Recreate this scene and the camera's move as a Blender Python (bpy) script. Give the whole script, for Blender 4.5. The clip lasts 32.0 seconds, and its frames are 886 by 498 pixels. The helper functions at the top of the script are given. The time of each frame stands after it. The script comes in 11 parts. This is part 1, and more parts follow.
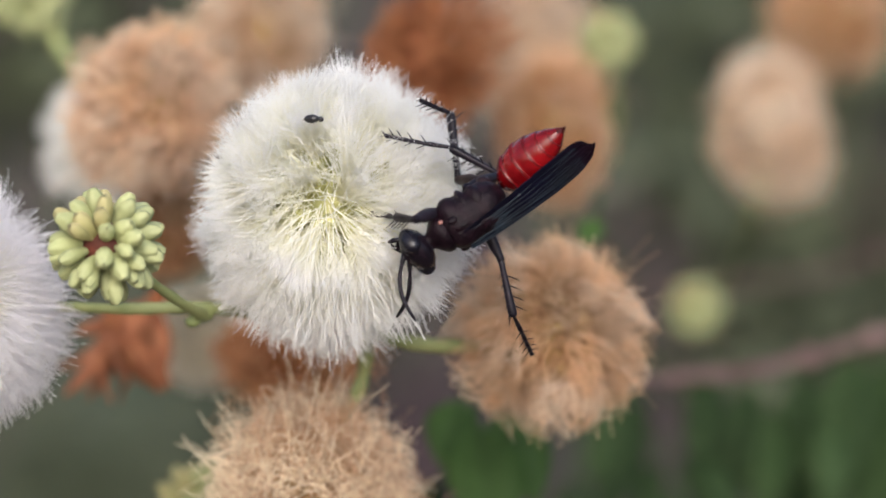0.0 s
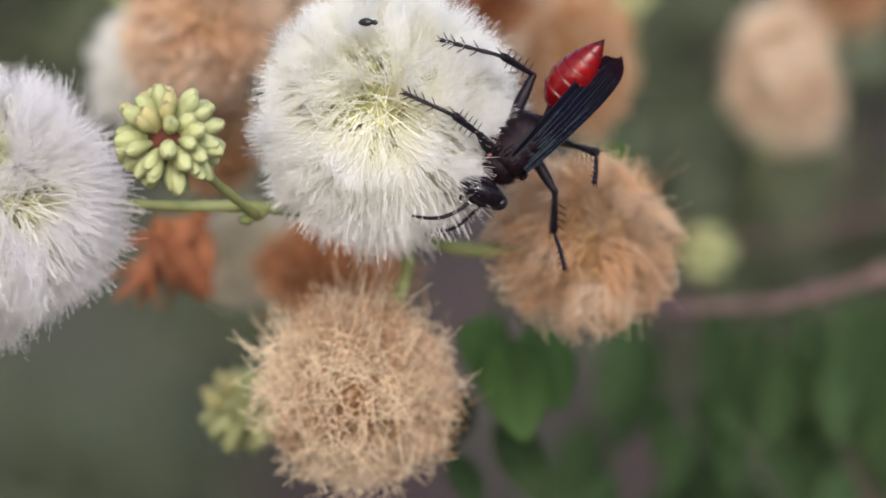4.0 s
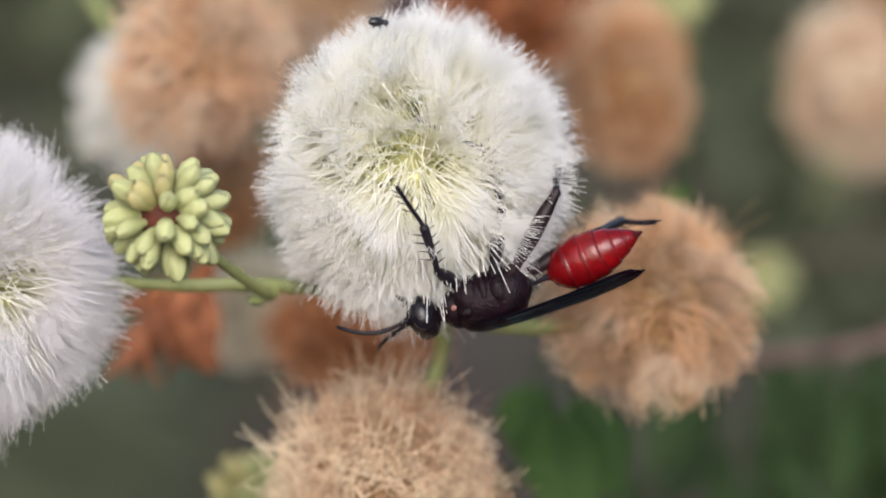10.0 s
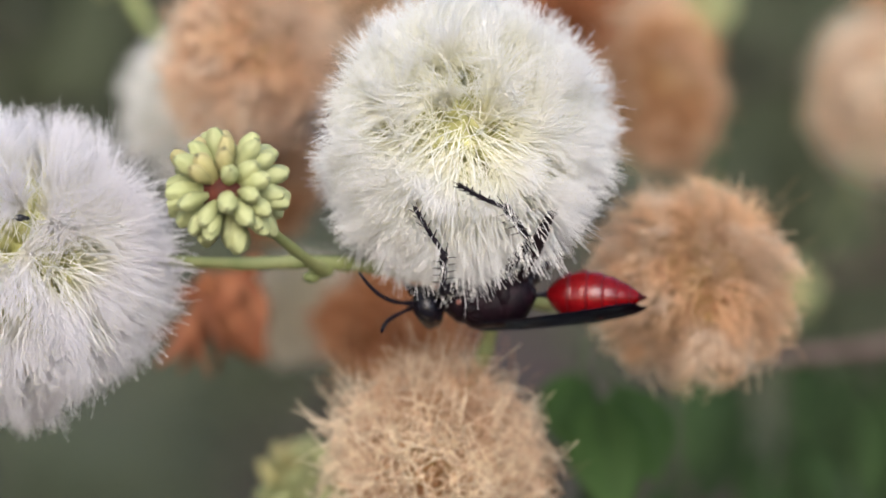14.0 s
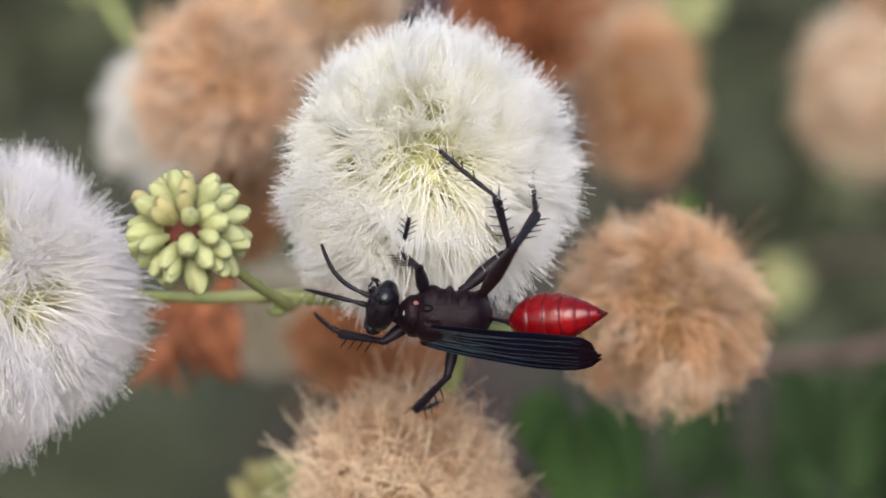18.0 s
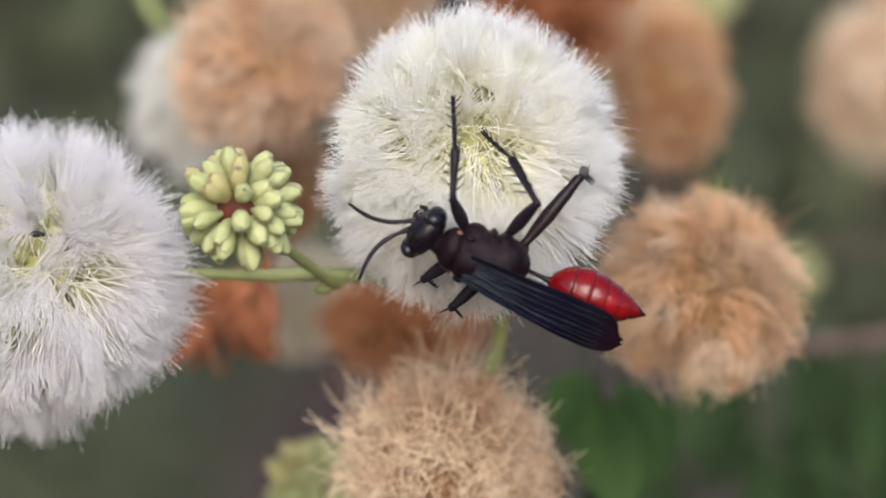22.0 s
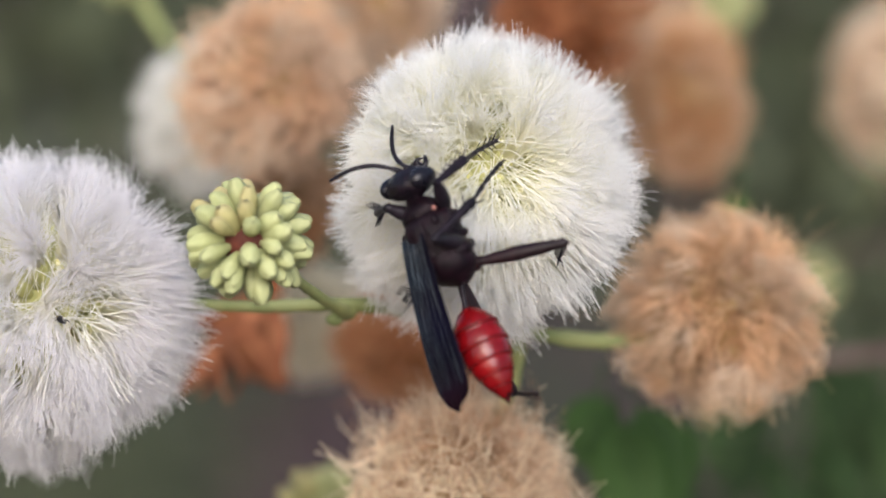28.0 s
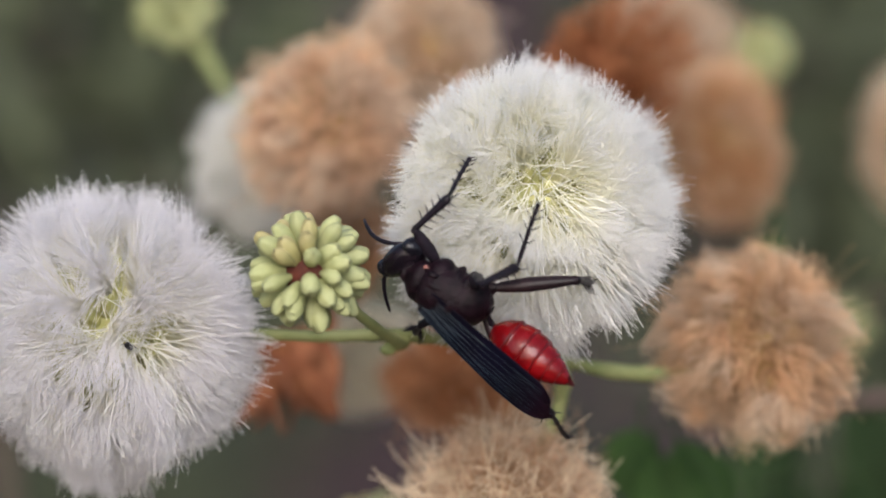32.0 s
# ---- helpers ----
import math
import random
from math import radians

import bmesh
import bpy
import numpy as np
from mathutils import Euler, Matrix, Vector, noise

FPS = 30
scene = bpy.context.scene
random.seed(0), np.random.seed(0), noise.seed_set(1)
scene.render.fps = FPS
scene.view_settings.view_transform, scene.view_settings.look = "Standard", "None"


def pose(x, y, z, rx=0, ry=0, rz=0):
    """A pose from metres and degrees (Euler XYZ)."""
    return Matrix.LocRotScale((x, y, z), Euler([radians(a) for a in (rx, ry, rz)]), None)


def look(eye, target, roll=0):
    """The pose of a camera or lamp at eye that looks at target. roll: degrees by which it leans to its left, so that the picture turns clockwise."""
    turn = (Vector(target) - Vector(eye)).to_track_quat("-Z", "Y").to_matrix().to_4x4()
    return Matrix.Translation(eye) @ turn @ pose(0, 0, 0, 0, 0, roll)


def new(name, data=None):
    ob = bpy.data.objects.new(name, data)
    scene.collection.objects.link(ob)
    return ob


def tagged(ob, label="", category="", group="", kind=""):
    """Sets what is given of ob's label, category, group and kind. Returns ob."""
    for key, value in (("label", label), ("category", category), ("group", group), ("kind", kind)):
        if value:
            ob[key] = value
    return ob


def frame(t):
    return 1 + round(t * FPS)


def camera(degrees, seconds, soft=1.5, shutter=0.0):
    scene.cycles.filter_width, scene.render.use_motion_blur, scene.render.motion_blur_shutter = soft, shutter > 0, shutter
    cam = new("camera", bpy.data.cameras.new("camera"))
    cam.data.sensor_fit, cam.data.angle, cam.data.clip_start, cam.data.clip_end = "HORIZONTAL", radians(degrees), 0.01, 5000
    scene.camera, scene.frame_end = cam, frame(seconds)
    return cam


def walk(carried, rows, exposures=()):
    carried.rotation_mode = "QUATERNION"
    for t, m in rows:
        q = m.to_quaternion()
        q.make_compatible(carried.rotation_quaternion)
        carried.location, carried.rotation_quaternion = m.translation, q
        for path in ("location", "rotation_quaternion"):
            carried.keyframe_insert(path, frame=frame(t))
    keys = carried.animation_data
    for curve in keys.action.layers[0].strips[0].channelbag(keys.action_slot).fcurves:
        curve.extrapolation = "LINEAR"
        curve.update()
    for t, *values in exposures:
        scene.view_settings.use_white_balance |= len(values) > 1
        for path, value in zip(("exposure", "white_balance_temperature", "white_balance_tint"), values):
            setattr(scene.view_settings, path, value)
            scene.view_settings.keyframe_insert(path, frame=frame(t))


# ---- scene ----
MM = 0.001
cam = camera(13, 32.0, soft=1.7, shutter=0.3)
cam.data.dof.use_dof = True
cam.data.dof.aperture_fstop = 17.0

walk(cam, [
    (0, pose(0.00139, -0.27738, 0.97768, 75.285, 0.328, 0.820)),
    (0.5, pose(-0.00037, -0.27784, 0.97616, 75.277, -0.076, 0.706)),
    (1, pose(-0.00020, -0.28094, 0.98343, 74.472, 0.461, 0.660)),
    (1.5, pose(-0.00203, -0.27922, 0.97876, 75.006, 0.234, 0.470)),
    (2, pose(-0.00423, -0.28214, 0.97300, 75.283, -0.336, 0.395)),
    (2.5, pose(-0.00568, -0.28311, 0.98670, 73.918, 0.447, 0.230)),
    (3, pose(-0.00683, -0.29019, 0.96946, 75.803, -0.375, 0.161)),
    (3.5, pose(-0.00891, -0.29105, 0.98415, 74.521, 0.189, -0.167)),
    (4, pose(-0.00545, -0.29535, 0.96947, 76.110, -0.613, 0.380)),
    (4.5, pose(-0.00346, -0.28505, 0.98047, 74.545, -0.075, 0.023)),
    (6.5, pose(-0.00490, -0.24627, 0.97069, 74.823, -0.512, 0.155)),
    (7, pose(-0.00402, -0.23929, 0.97190, 74.627, -0.312, 0.443)),
    (7.5, pose(-0.00393, -0.24234, 0.97644, 73.852, -0.128, 0.593)),
    (8, pose(-0.00474, -0.24557, 0.97373, 74.410, -0.283, 0.613)),
    (8.5, pose(-0.00422, -0.24318, 0.97251, 74.625, 0.168, 0.616)),
    (9, pose(-0.00445, -0.23862, 0.97396, 74.098, 0.273, 0.638)),
    (9.5, pose(-0.00773, -0.24320, 0.97649, 73.876, 0.198, 0.342)),
    (10, pose(-0.00866, -0.25066, 0.97166, 74.669, -0.089, 0.226)),
    (10.5, pose(-0.00916, -0.25292, 0.97039, 74.723, -0.054, 0.065)),
    (11, pose(-0.00964, -0.25366, 0.97098, 74.513, -0.187, 0.058)),
    (11.5, pose(-0.00956, -0.25115, 0.96596, 75.479, 0.295, -0.032)),
    (12, pose(-0.01018, -0.25008, 0.96453, 75.885, 0.288, -0.062)),
    (12.5, pose(-0.01085, -0.25067, 0.96575, 75.855, 0.485, -0.238)),
    (13, pose(-0.01371, -0.25316, 0.96344, 76.308, 0.441, -0.134)),
    (13.5, pose(-0.01435, -0.25553, 0.96315, 76.322, 0.386, -0.315)),
    (15.5, pose(-0.00952, -0.27047, 0.97307, 75.303, -0.314, 0.583)),
    (16, pose(-0.00854, -0.25931, 0.96731, 75.575, -0.384, 0.493)),
    (16.5, pose(-0.00790, -0.25389, 0.96973, 75.178, -0.043, 0.462)),
    (17, pose(-0.00941, -0.25487, 0.96738, 75.260, -0.256, 0.317)),
    (17.5, pose(-0.00882, -0.26098, 0.97086, 75.094, -0.014, 0.415)),
    (18, pose(-0.00779, -0.25703, 0.97426, 74.664, 0.519, 0.475)),
    (18.5, pose(-0.00994, -0.25649, 0.96905, 75.289, -0.034, 0.398)),
    (19, pose(-0.01117, -0.25673, 0.96841, 75.190, -0.114, 0.271)),
    (19.5, pose(-0.01381, -0.25536, 0.96593, 75.357, -0.418, -0.066)),
    (20, pose(-0.01314, -0.25699, 0.96965, 75.186, 0.122, 0.022)),
    (20.5, pose(-0.01201, -0.26146, 0.97133, 75.107, 0.195, 0.218)),
    (21, pose(-0.01387, -0.26087, 0.97689, 74.396, 0.429, -0.162)),
    (21.5, pose(-0.01397, -0.26436, 0.97393, 74.885, 0.232, 0.101)),
    (22, pose(-0.01523, -0.26074, 0.97292, 74.814, 0.094, -0.273)),
    (22.5, pose(-0.01511, -0.25992, 0.97187, 74.888, -0.061, -0.089)),
    (23, pose(-0.01555, -0.26062, 0.97255, 74.678, 0.133, -0.155)),
    (23.5, pose(-0.01653, -0.26114, 0.97270, 74.607, 0.079, -0.134)),
    (24, pose(-0.01620, -0.26598, 0.96736, 75.352, -0.148, 0.115)),
    (24.5, pose(-0.01796, -0.26261, 0.96814, 74.773, -0.175, -0.130)),
    (25, pose(-0.01890, -0.26601, 0.97199, 74.929, 0.096, -0.446)),
    (25.5, pose(-0.01656, -0.26806, 0.96685, 75.770, -0.161, -0.198)),
    (26, pose(-0.01594, -0.26961, 0.97270, 75.178, 0.233, -0.429)),
    (26.5, pose(-0.01691, -0.26825, 0.97558, 74.830, 0.463, -0.727)),
    (28.5, pose(-0.01332, -0.25060, 0.97493, 74.294, 0.506, 0.060)),
    (29, pose(-0.01130, -0.25352, 0.96860, 75.216, -0.027, 0.528)),
    (29.5, pose(-0.01429, -0.25287, 0.97594, 74.426, 0.488, -0.040)),
    (30, pose(-0.01446, -0.25680, 0.97229, 75.144, 0.007, 0.214)),
    (30.5, pose(-0.01865, -0.25836, 0.97018, 75.354, -0.394, -0.190)),
    (31, pose(-0.01793, -0.26232, 0.97254, 75.379, -0.288, -0.053)),
    (31.5, pose(-0.01916, -0.26245, 0.97709, 74.892, 0.021, -0.266)),
    (32, pose(-0.01756, -0.26546, 0.97587, 75.403, 0.265, 0.175)),
], exposures=[(0, 0.86), (4.5, 0.86), (7, 0.86), (30.8, 0.88), (31.5, 0.8), (32, 0.62)])

# light: a hazy, bright, overcast day in half shade
world = bpy.data.worlds.new("sky")
scene.world = world
world.use_nodes = True
wn = world.node_tree
sky = wn.nodes.new("ShaderNodeTexSky")
sky.sky_type, sky.sun_disc = "NISHITA", False
sky.sun_elevation, sky.sun_rotation = radians(38), radians(190)
sky.air_density, sky.dust_density = 1.0, 4.0
wn.links.new(sky.outputs[0], wn.nodes["Background"].inputs[0])
wn.nodes["Background"].inputs[1].default_value = 0.13
sun = new("sun", bpy.data.lights.new("sun", "SUN"))
sun.data.energy, sun.data.angle, sun.data.color = 1.7, radians(40), (0.99, 0.98, 1.02)
sun.matrix_world = look((0.42, -2.6, 2.95), (0, 0, 0.9))

# the plan: right, up, away in millimetres from the middle of the flower group, which is seen 15 degrees from above
VIEW = pose(0, 0, 0.9, -15, 0, 0)


def stand(u, v, w, rx=0, ry=0, rz=0):
    return VIEW @ pose(u * MM, w * MM, v * MM, rx, ry, rz)


# ---- materials ----
def material(name, rough=0.6, spec=0.3):
    m = bpy.data.materials.new(name)
    m.use_nodes = True
    b = m.node_tree.nodes["Principled BSDF"]
    b.inputs["Roughness"].default_value = rough
    b.inputs["Specular IOR Level"].default_value = spec
    return m, m.node_tree, b


def ramp(tree, source, stops):
    r = tree.nodes.new("ShaderNodeValToRGB")
    while len(r.color_ramp.elements) < len(stops):
        r.color_ramp.elements.new(0.5)
    for e, (at, col) in zip(r.color_ramp.elements, stops):
        e.position, e.color = at, (*col, 1)
    tree.links.new(source, r.inputs[0])
    return r


def noise_tex(tree, scale, detail=4.0, rough=0.55, coords="Object"):
    c = tree.nodes.new("ShaderNodeTexCoord")
    n = tree.nodes.new("ShaderNodeTexNoise")
    n.inputs["Scale"].default_value, n.inputs["Detail"].default_value, n.inputs["Roughness"].default_value = scale, detail, rough
    tree.links.new(c.outputs[coords], n.inputs["Vector"])
    return n


def bump(tree, b, source, strength, distance):
    k = tree.nodes.new("ShaderNodeBump")
    k.inputs["Strength"].default_value, k.inputs["Distance"].default_value = strength, distance
    tree.links.new(source, k.inputs["Height"])
    tree.links.new(k.outputs[0], b.inputs["Normal"])


def mix(tree, fac, a, b, mode="MIX"):
    m = tree.nodes.new("ShaderNodeMix")
    m.data_type, m.blend_type = "RGBA", mode
    if isinstance(fac, float):
        m.inputs[0].default_value = fac
    else:
        tree.links.new(fac, m.inputs[0])
    tree.links.new(a, m.inputs[6])
    tree.links.new(b, m.inputs[7])
    return m.outputs[2]


def fibre(name, inner, outer, reach, spread, through_light=0.35, lo_at=0.35, hi_at=0.9, patch=None):
    """A thin, half translucent plant fibre: inner colour at the head's middle, outer at its rim (reach, in mm)."""
    m, tree, b = material(name, 0.8, 0.06)
    c = tree.nodes.new("ShaderNodeTexCoord")
    v = tree.nodes.new("ShaderNodeVectorMath")
    v.operation = "LENGTH"
    tree.links.new(c.outputs["Object"], v.inputs[0])
    k = tree.nodes.new("ShaderNodeMath")
    k.operation = "DIVIDE"
    tree.links.new(v.outputs["Value"], k.inputs[0])
    k.inputs[1].default_value = reach * MM
    col = ramp(tree, k.outputs[0], [(lo_at, inner), (0.5 * (lo_at + hi_at), [0.5 * (x + y) for x, y in zip(inner, outer)]), (hi_at, outer)])
    g = tree.nodes.new("ShaderNodeNewGeometry")
    lo, hi = (1 - spread,) * 3, (1.0, 1.0, 1.0)
    vary = ramp(tree, g.outputs["Random Per Island"], [(0.0, lo), (1.0, hi)])
    out = mix(tree, 1.0, col.outputs[0], vary.outputs[0], "MULTIPLY")
    if patch:
        # weathered patches a few millimetres wide
        wear = ramp(tree, noise_tex(tree, 260, 2.0).outputs[0], [(0.40, patch), (0.58, (1, 1, 1))])
        out = mix(tree, 1.0, out, wear.outputs[0], "MULTIPLY")
    tree.links.new(out, b.inputs["Base Color"])
    t = tree.nodes.new("ShaderNodeBsdfTranslucent")
    tree.links.new(out, t.inputs["Color"])
    s = tree.nodes.new("ShaderNodeMixShader")
    s.inputs[0].default_value = through_light
    tree.links.new(b.outputs[0], s.inputs[1])
    tree.links.new(t.outputs[0], s.inputs[2])
    tree.links.new(s.outputs[0], tree.nodes["Material Output"].inputs["Surface"])
    return m


def mottled(name, a, c, scale, rough=0.6, spec=0.3, relief=0.0, per_object=0.0, coat=0.0):
    m, tree, b = material(name, rough, spec)
    n = noise_tex(tree, scale)
    col = ramp(tree, n.outputs[0], [(0.32, a), (0.68, c)]).outputs[0]
    if per_object:
        o = tree.nodes.new("ShaderNodeObjectInfo")
        vary = ramp(tree, o.outputs["Random"], [(0.0, (1 - per_object,) * 3), (1.0, (1, 1, 1))])
        col = mix(tree, 1.0, col, vary.outputs[0], "MULTIPLY")
    tree.links.new(col, b.inputs["Base Color"])
    if relief:
        fine = noise_tex(tree, scale * 5, 6.0)
        bump(tree, b, fine.outputs[0], 0.5, relief)
    b.inputs["Coat Weight"].default_value = coat
    return m


STAMEN = fibre("white_stamen", (0.96, 0.94, 0.70), (0.992, 0.988, 0.980), 10.8, 0.0, 0.70, 0.50, 0.95)
STAMEN_BRIGHT = fibre("bright_white_stamen", (0.97, 0.96, 0.84), (0.99, 0.99, 0.965), 10.8, 0.01, 0.6, 0.45, 0.8)
STAMEN_LILAC = fibre("lilac_white_stamen", (0.94, 0.92, 0.72), (0.96, 0.95, 0.965), 10.8, 0.01, 0.72, 0.50, 0.88)
STAMEN_SMALL = fibre("white_stamen_of_a_small_head", (0.92, 0.90, 0.72), (0.985, 0.98, 0.95), 6.5, 0.03, 0.65)
MATTED = fibre("matted_dry_thread", (0.50, 0.31, 0.17), (0.82, 0.62, 0.44), 8.2, 0.28, 0.38, patch=(1.0, 0.85, 0.70))
MATTED_PALE = fibre("pale_matted_thread", (0.68, 0.47, 0.29), (0.96, 0.80, 0.62), 8.2, 0.20, 0.42, patch=(1.0, 0.84, 0.68))
PALE_THREAD = fibre("pale_dry_thread", (0.85, 0.64, 0.42), (0.975, 0.84, 0.64), 8.5, 0.16, 0.45)
ANTHER = mottled("cream_anther", (0.86, 0.83, 0.70), (0.93, 0.92, 0.86), 900, 0.7)
FLORET = mottled("yellow_green_floret", (0.42, 0.42, 0.16), (0.62, 0.60, 0.30), 700, 0.6)
TAN = fibre("tan_wilted_fibre", (0.44, 0.24, 0.12), (0.80, 0.55, 0.37), 8.5, 0.30, 0.40, patch=(1.0, 0.88, 0.78))
PINK_TAN = fibre("pinkish_tan_fibre", (0.64, 0.41, 0.25), (0.94, 0.75, 0.57), 7.4, 0.28, 0.40, patch=(1.0, 0.88, 0.78))
PALE_TAN = fibre("pale_tan_fibre", (0.80, 0.60, 0.42), (0.96, 0.84, 0.69), 8.0, 0.25, 0.40, patch=(0.94, 0.84, 0.74))
ORANGE_TAN = fibre("orange_tan_fibre", (0.68, 0.43, 0.25), (0.92, 0.68, 0.47), 8.0, 0.25, 0.35, patch=(0.86, 0.70, 0.56))
RUSTY = fibre("rusty_orange_fibre", (0.50, 0.24, 0.11), (0.84, 0.47, 0.26), 7.0, 0.28, 0.35, patch=(0.80, 0.68, 0.60))
RUST = fibre("rust_fibre", (0.34, 0.13, 0.06), (0.60, 0.27, 0.13), 6.0, 0.35, 0.30, patch=(0.70, 0.60, 0.55))
CREAM = fibre("cream_fibre", (0.80, 0.74, 0.52), (0.92, 0.86, 0.74), 6.0, 0.15, 0.42)
CREAM_CORE = mottled("cream_core", (0.27, 0.20, 0.14), (0.37, 0.29, 0.21), 600, 0.85, 0.1, 0.0003)
TAN_CORE = mottled("tan_core", (0.24, 0.14, 0.06), (0.42, 0.29, 0.12), 600, 0.85, 0.1, 0.0003)
RUST_CORE = mottled("rust_core", (0.17, 0.06, 0.028), (0.30, 0.12, 0.055), 500, 0.85, 0.1, 0.0003)
DRY_RED = mottled("dried_red_brown_petal", (0.19, 0.066, 0.032), (0.36, 0.145, 0.070), 500, 0.8, 0.2, 0.0003)
BUD = mottled("yellow_green_bud", (0.255, 0.285, 0.12), (0.395, 0.41, 0.215), 420, 0.55, 0.25, 0.00008, 0.16)
BUD_BLUSH = mottled("blushed_bud", (0.28, 0.275, 0.11), (0.41, 0.35, 0.18), 420, 0.55, 0.25, 0.00008, 0.15)
BUD_HEART = mottled("dark_red_bud_heart", (0.05, 0.010, 0.006), (0.11, 0.025, 0.014), 900, 0.7)
STALK = mottled("green_stalk", (0.17, 0.20, 0.075), (0.28, 0.30, 0.13), 330, 0.6, 0.3, 0.00008)
TWIG = mottled("purplish_twig_bark", (0.08, 0.048, 0.047), (0.16, 0.110, 0.102), 260, 0.8, 0.2, 0.0003)
LEAF_RIB = mottled("leaf_rib", (0.020, 0.042, 0.012), (0.034, 0.062, 0.020), 300, 0.6, 0.1)
LEAF_RED = mottled("reddened_leaf", (0.085, 0.022, 0.024), (0.14, 0.045, 0.042), 200, 0.6, 0.1)
LEAF = mottled("green_leaflet", (0.016, 0.034, 0.012), (0.040, 0.068, 0.026), 180, 0.6, 0.06, 0.0001, 0.6)
LEAF_LIGHT = mottled("light_green_leaflet", (0.030, 0.062, 0.015), (0.050, 0.096, 0.024), 180, 0.55, 0.1, 0.0001, 0.2)
SHRUB = mottled("dull_shrub_leaf", (0.043, 0.054, 0.031), (0.092, 0.107, 0.066), 9, 0.6, 0.2)
CHITIN = mottled("maroon_black_chitin", (0.0026, 0.0013, 0.0026), (0.0105, 0.0040, 0.0070), 1300, 0.36, 0.13, 0.00022)
HEAD_BLACK = mottled("glossy_black_chitin", (0.0045, 0.0035, 0.0060), (0.010, 0.006, 0.009), 1400, 0.27, 0.22, 0.00003)
LEG_BLACK = mottled("blue_black_leg", (0.006, 0.0055, 0.008), (0.014, 0.010, 0.015), 1200, 0.38, 0.14, 0.00003)
HIP_BROWN = mottled("dark_red_brown_leg", (0.007, 0.0042, 0.006), (0.017, 0.0075, 0.0095), 1200, 0.42, 0.20, 0.00003)
EYE = mottled("dark_compound_eye", (0.004, 0.004, 0.007), (0.009, 0.008, 0.012), 3000, 0.25, 0.3, 0.00002)
RED = mottled("glossy_red_gaster", (0.075, 0.0012, 0.0024), (0.170, 0.0030, 0.0048), 380, 0.20, 0.34, 0.00007)
RED_RIM = mottled("deep_red_rim", (0.045, 0.0012, 0.002), (0.110, 0.002, 0.003), 700, 0.35, 0.2)
RED_DARK = mottled("dark_red_tip", (0.022, 0.002, 0.003), (0.050, 0.003, 0.004), 700, 0.5, 0.12)
PINK = mottled("pinkish_lobe", (0.16, 0.06, 0.05), (0.26, 0.13, 0.11), 1500, 0.4)
BEETLE = mottled("black_beetle_shell", (0.006, 0.006, 0.007), (0.015, 0.014, 0.016), 1500, 0.35, 0.5)


def wing_material():
    m, tree, b = material("smoky_blue_black_wing", 0.32, 0.09)
    n = noise_tex(tree, 260)
    col = ramp(tree, n.outputs[0], [(0.3, (0.0026, 0.0022, 0.0042)), (0.7, (0.0046, 0.0042, 0.0120))])
    split = tree.nodes.new("ShaderNodeSeparateXYZ")
    tree.links.new(tree.nodes["Texture Coordinate"].outputs["Object"], split.inputs[0])
    far = tree.nodes.new("ShaderNodeMapRange")
    far.inputs[1].default_value, far.inputs[2].default_value = 0.0088, 0.0130
    tree.links.new(split.outputs[0], far.inputs[0])
    brown = ramp(tree, n.outputs[0], [(0.3, (0.005, 0.0018, 0.0028)), (0.7, (0.014, 0.004, 0.006))])
    tree.links.new(mix(tree, far.outputs[0], col.outputs[0], brown.outputs[0]), b.inputs["Base Color"])
    b.inputs["Sheen Weight"].default_value = 0.004
    b.inputs["IOR"].default_value = 1.30
    b.inputs["Sheen Tint"].default_value = (0.25, 0.45, 0.75, 1)
    fine = noise_tex(tree, 1400, 5.0)
    bump(tree, b, fine.outputs[0], 0.4, 0.00008)
    return m


WING = wing_material()
# the lighter blue-teal end of the colour paints glints along the dark veins
VEIN = mottled("black_vein_painted_glint", (0.004, 0.006, 0.010), (0.010, 0.022, 0.034), 500, 0.28, 0.25)


def ground_material():
    m, tree, b = material("soil_and_grass", 0.9, 0.1)
    big = noise_tex(tree, 4.0, 2.0)
    dark_noise = noise_tex(tree, 3.1, 2.0)
    for n in (big, dark_noise):
        # patches drawn out along the slope
        lay = tree.nodes.new("ShaderNodeMapping")
        lay.inputs["Scale"].default_value = (1.0, 0.26, 1.0)
        tree.links.new(n.inputs["Vector"].links[0].from_socket, lay.inputs["Vector"])
        tree.links.new(lay.outputs[0], n.inputs["Vector"])
    soil = ramp(tree, noise_tex(tree, 14, 6.0).outputs[0], [(0.3, (0.052, 0.034, 0.035)), (0.7, (0.100, 0.066, 0.065))])
    grass = ramp(tree, noise_tex(tree, 22, 6.0).outputs[0], [(0.3, (0.034, 0.044, 0.026)), (0.7, (0.078, 0.092, 0.056))])
    fac = ramp(tree, big.outputs[0], [(0.48, (0, 0, 0)), (0.64, (1, 1, 1))])
    col = mix(tree, fac.outputs[0], soil.outputs[0], grass.outputs[0])
    # broad darker patches over soil and grass alike
    dark_patch = ramp(tree, dark_noise.outputs[0], [(0.36, (0.45, 0.45, 0.45)), (0.60, (1, 1, 1))])
    col = mix(tree, 1.0, col, dark_patch.outputs[0], "MULTIPLY")
    tree.links.new(col, b.inputs["Base Color"])
    bump(tree, b, noise_tex(tree, 60, 6.0).outputs[0], 0.6, 0.02)
    return m


GROUND = ground_material()


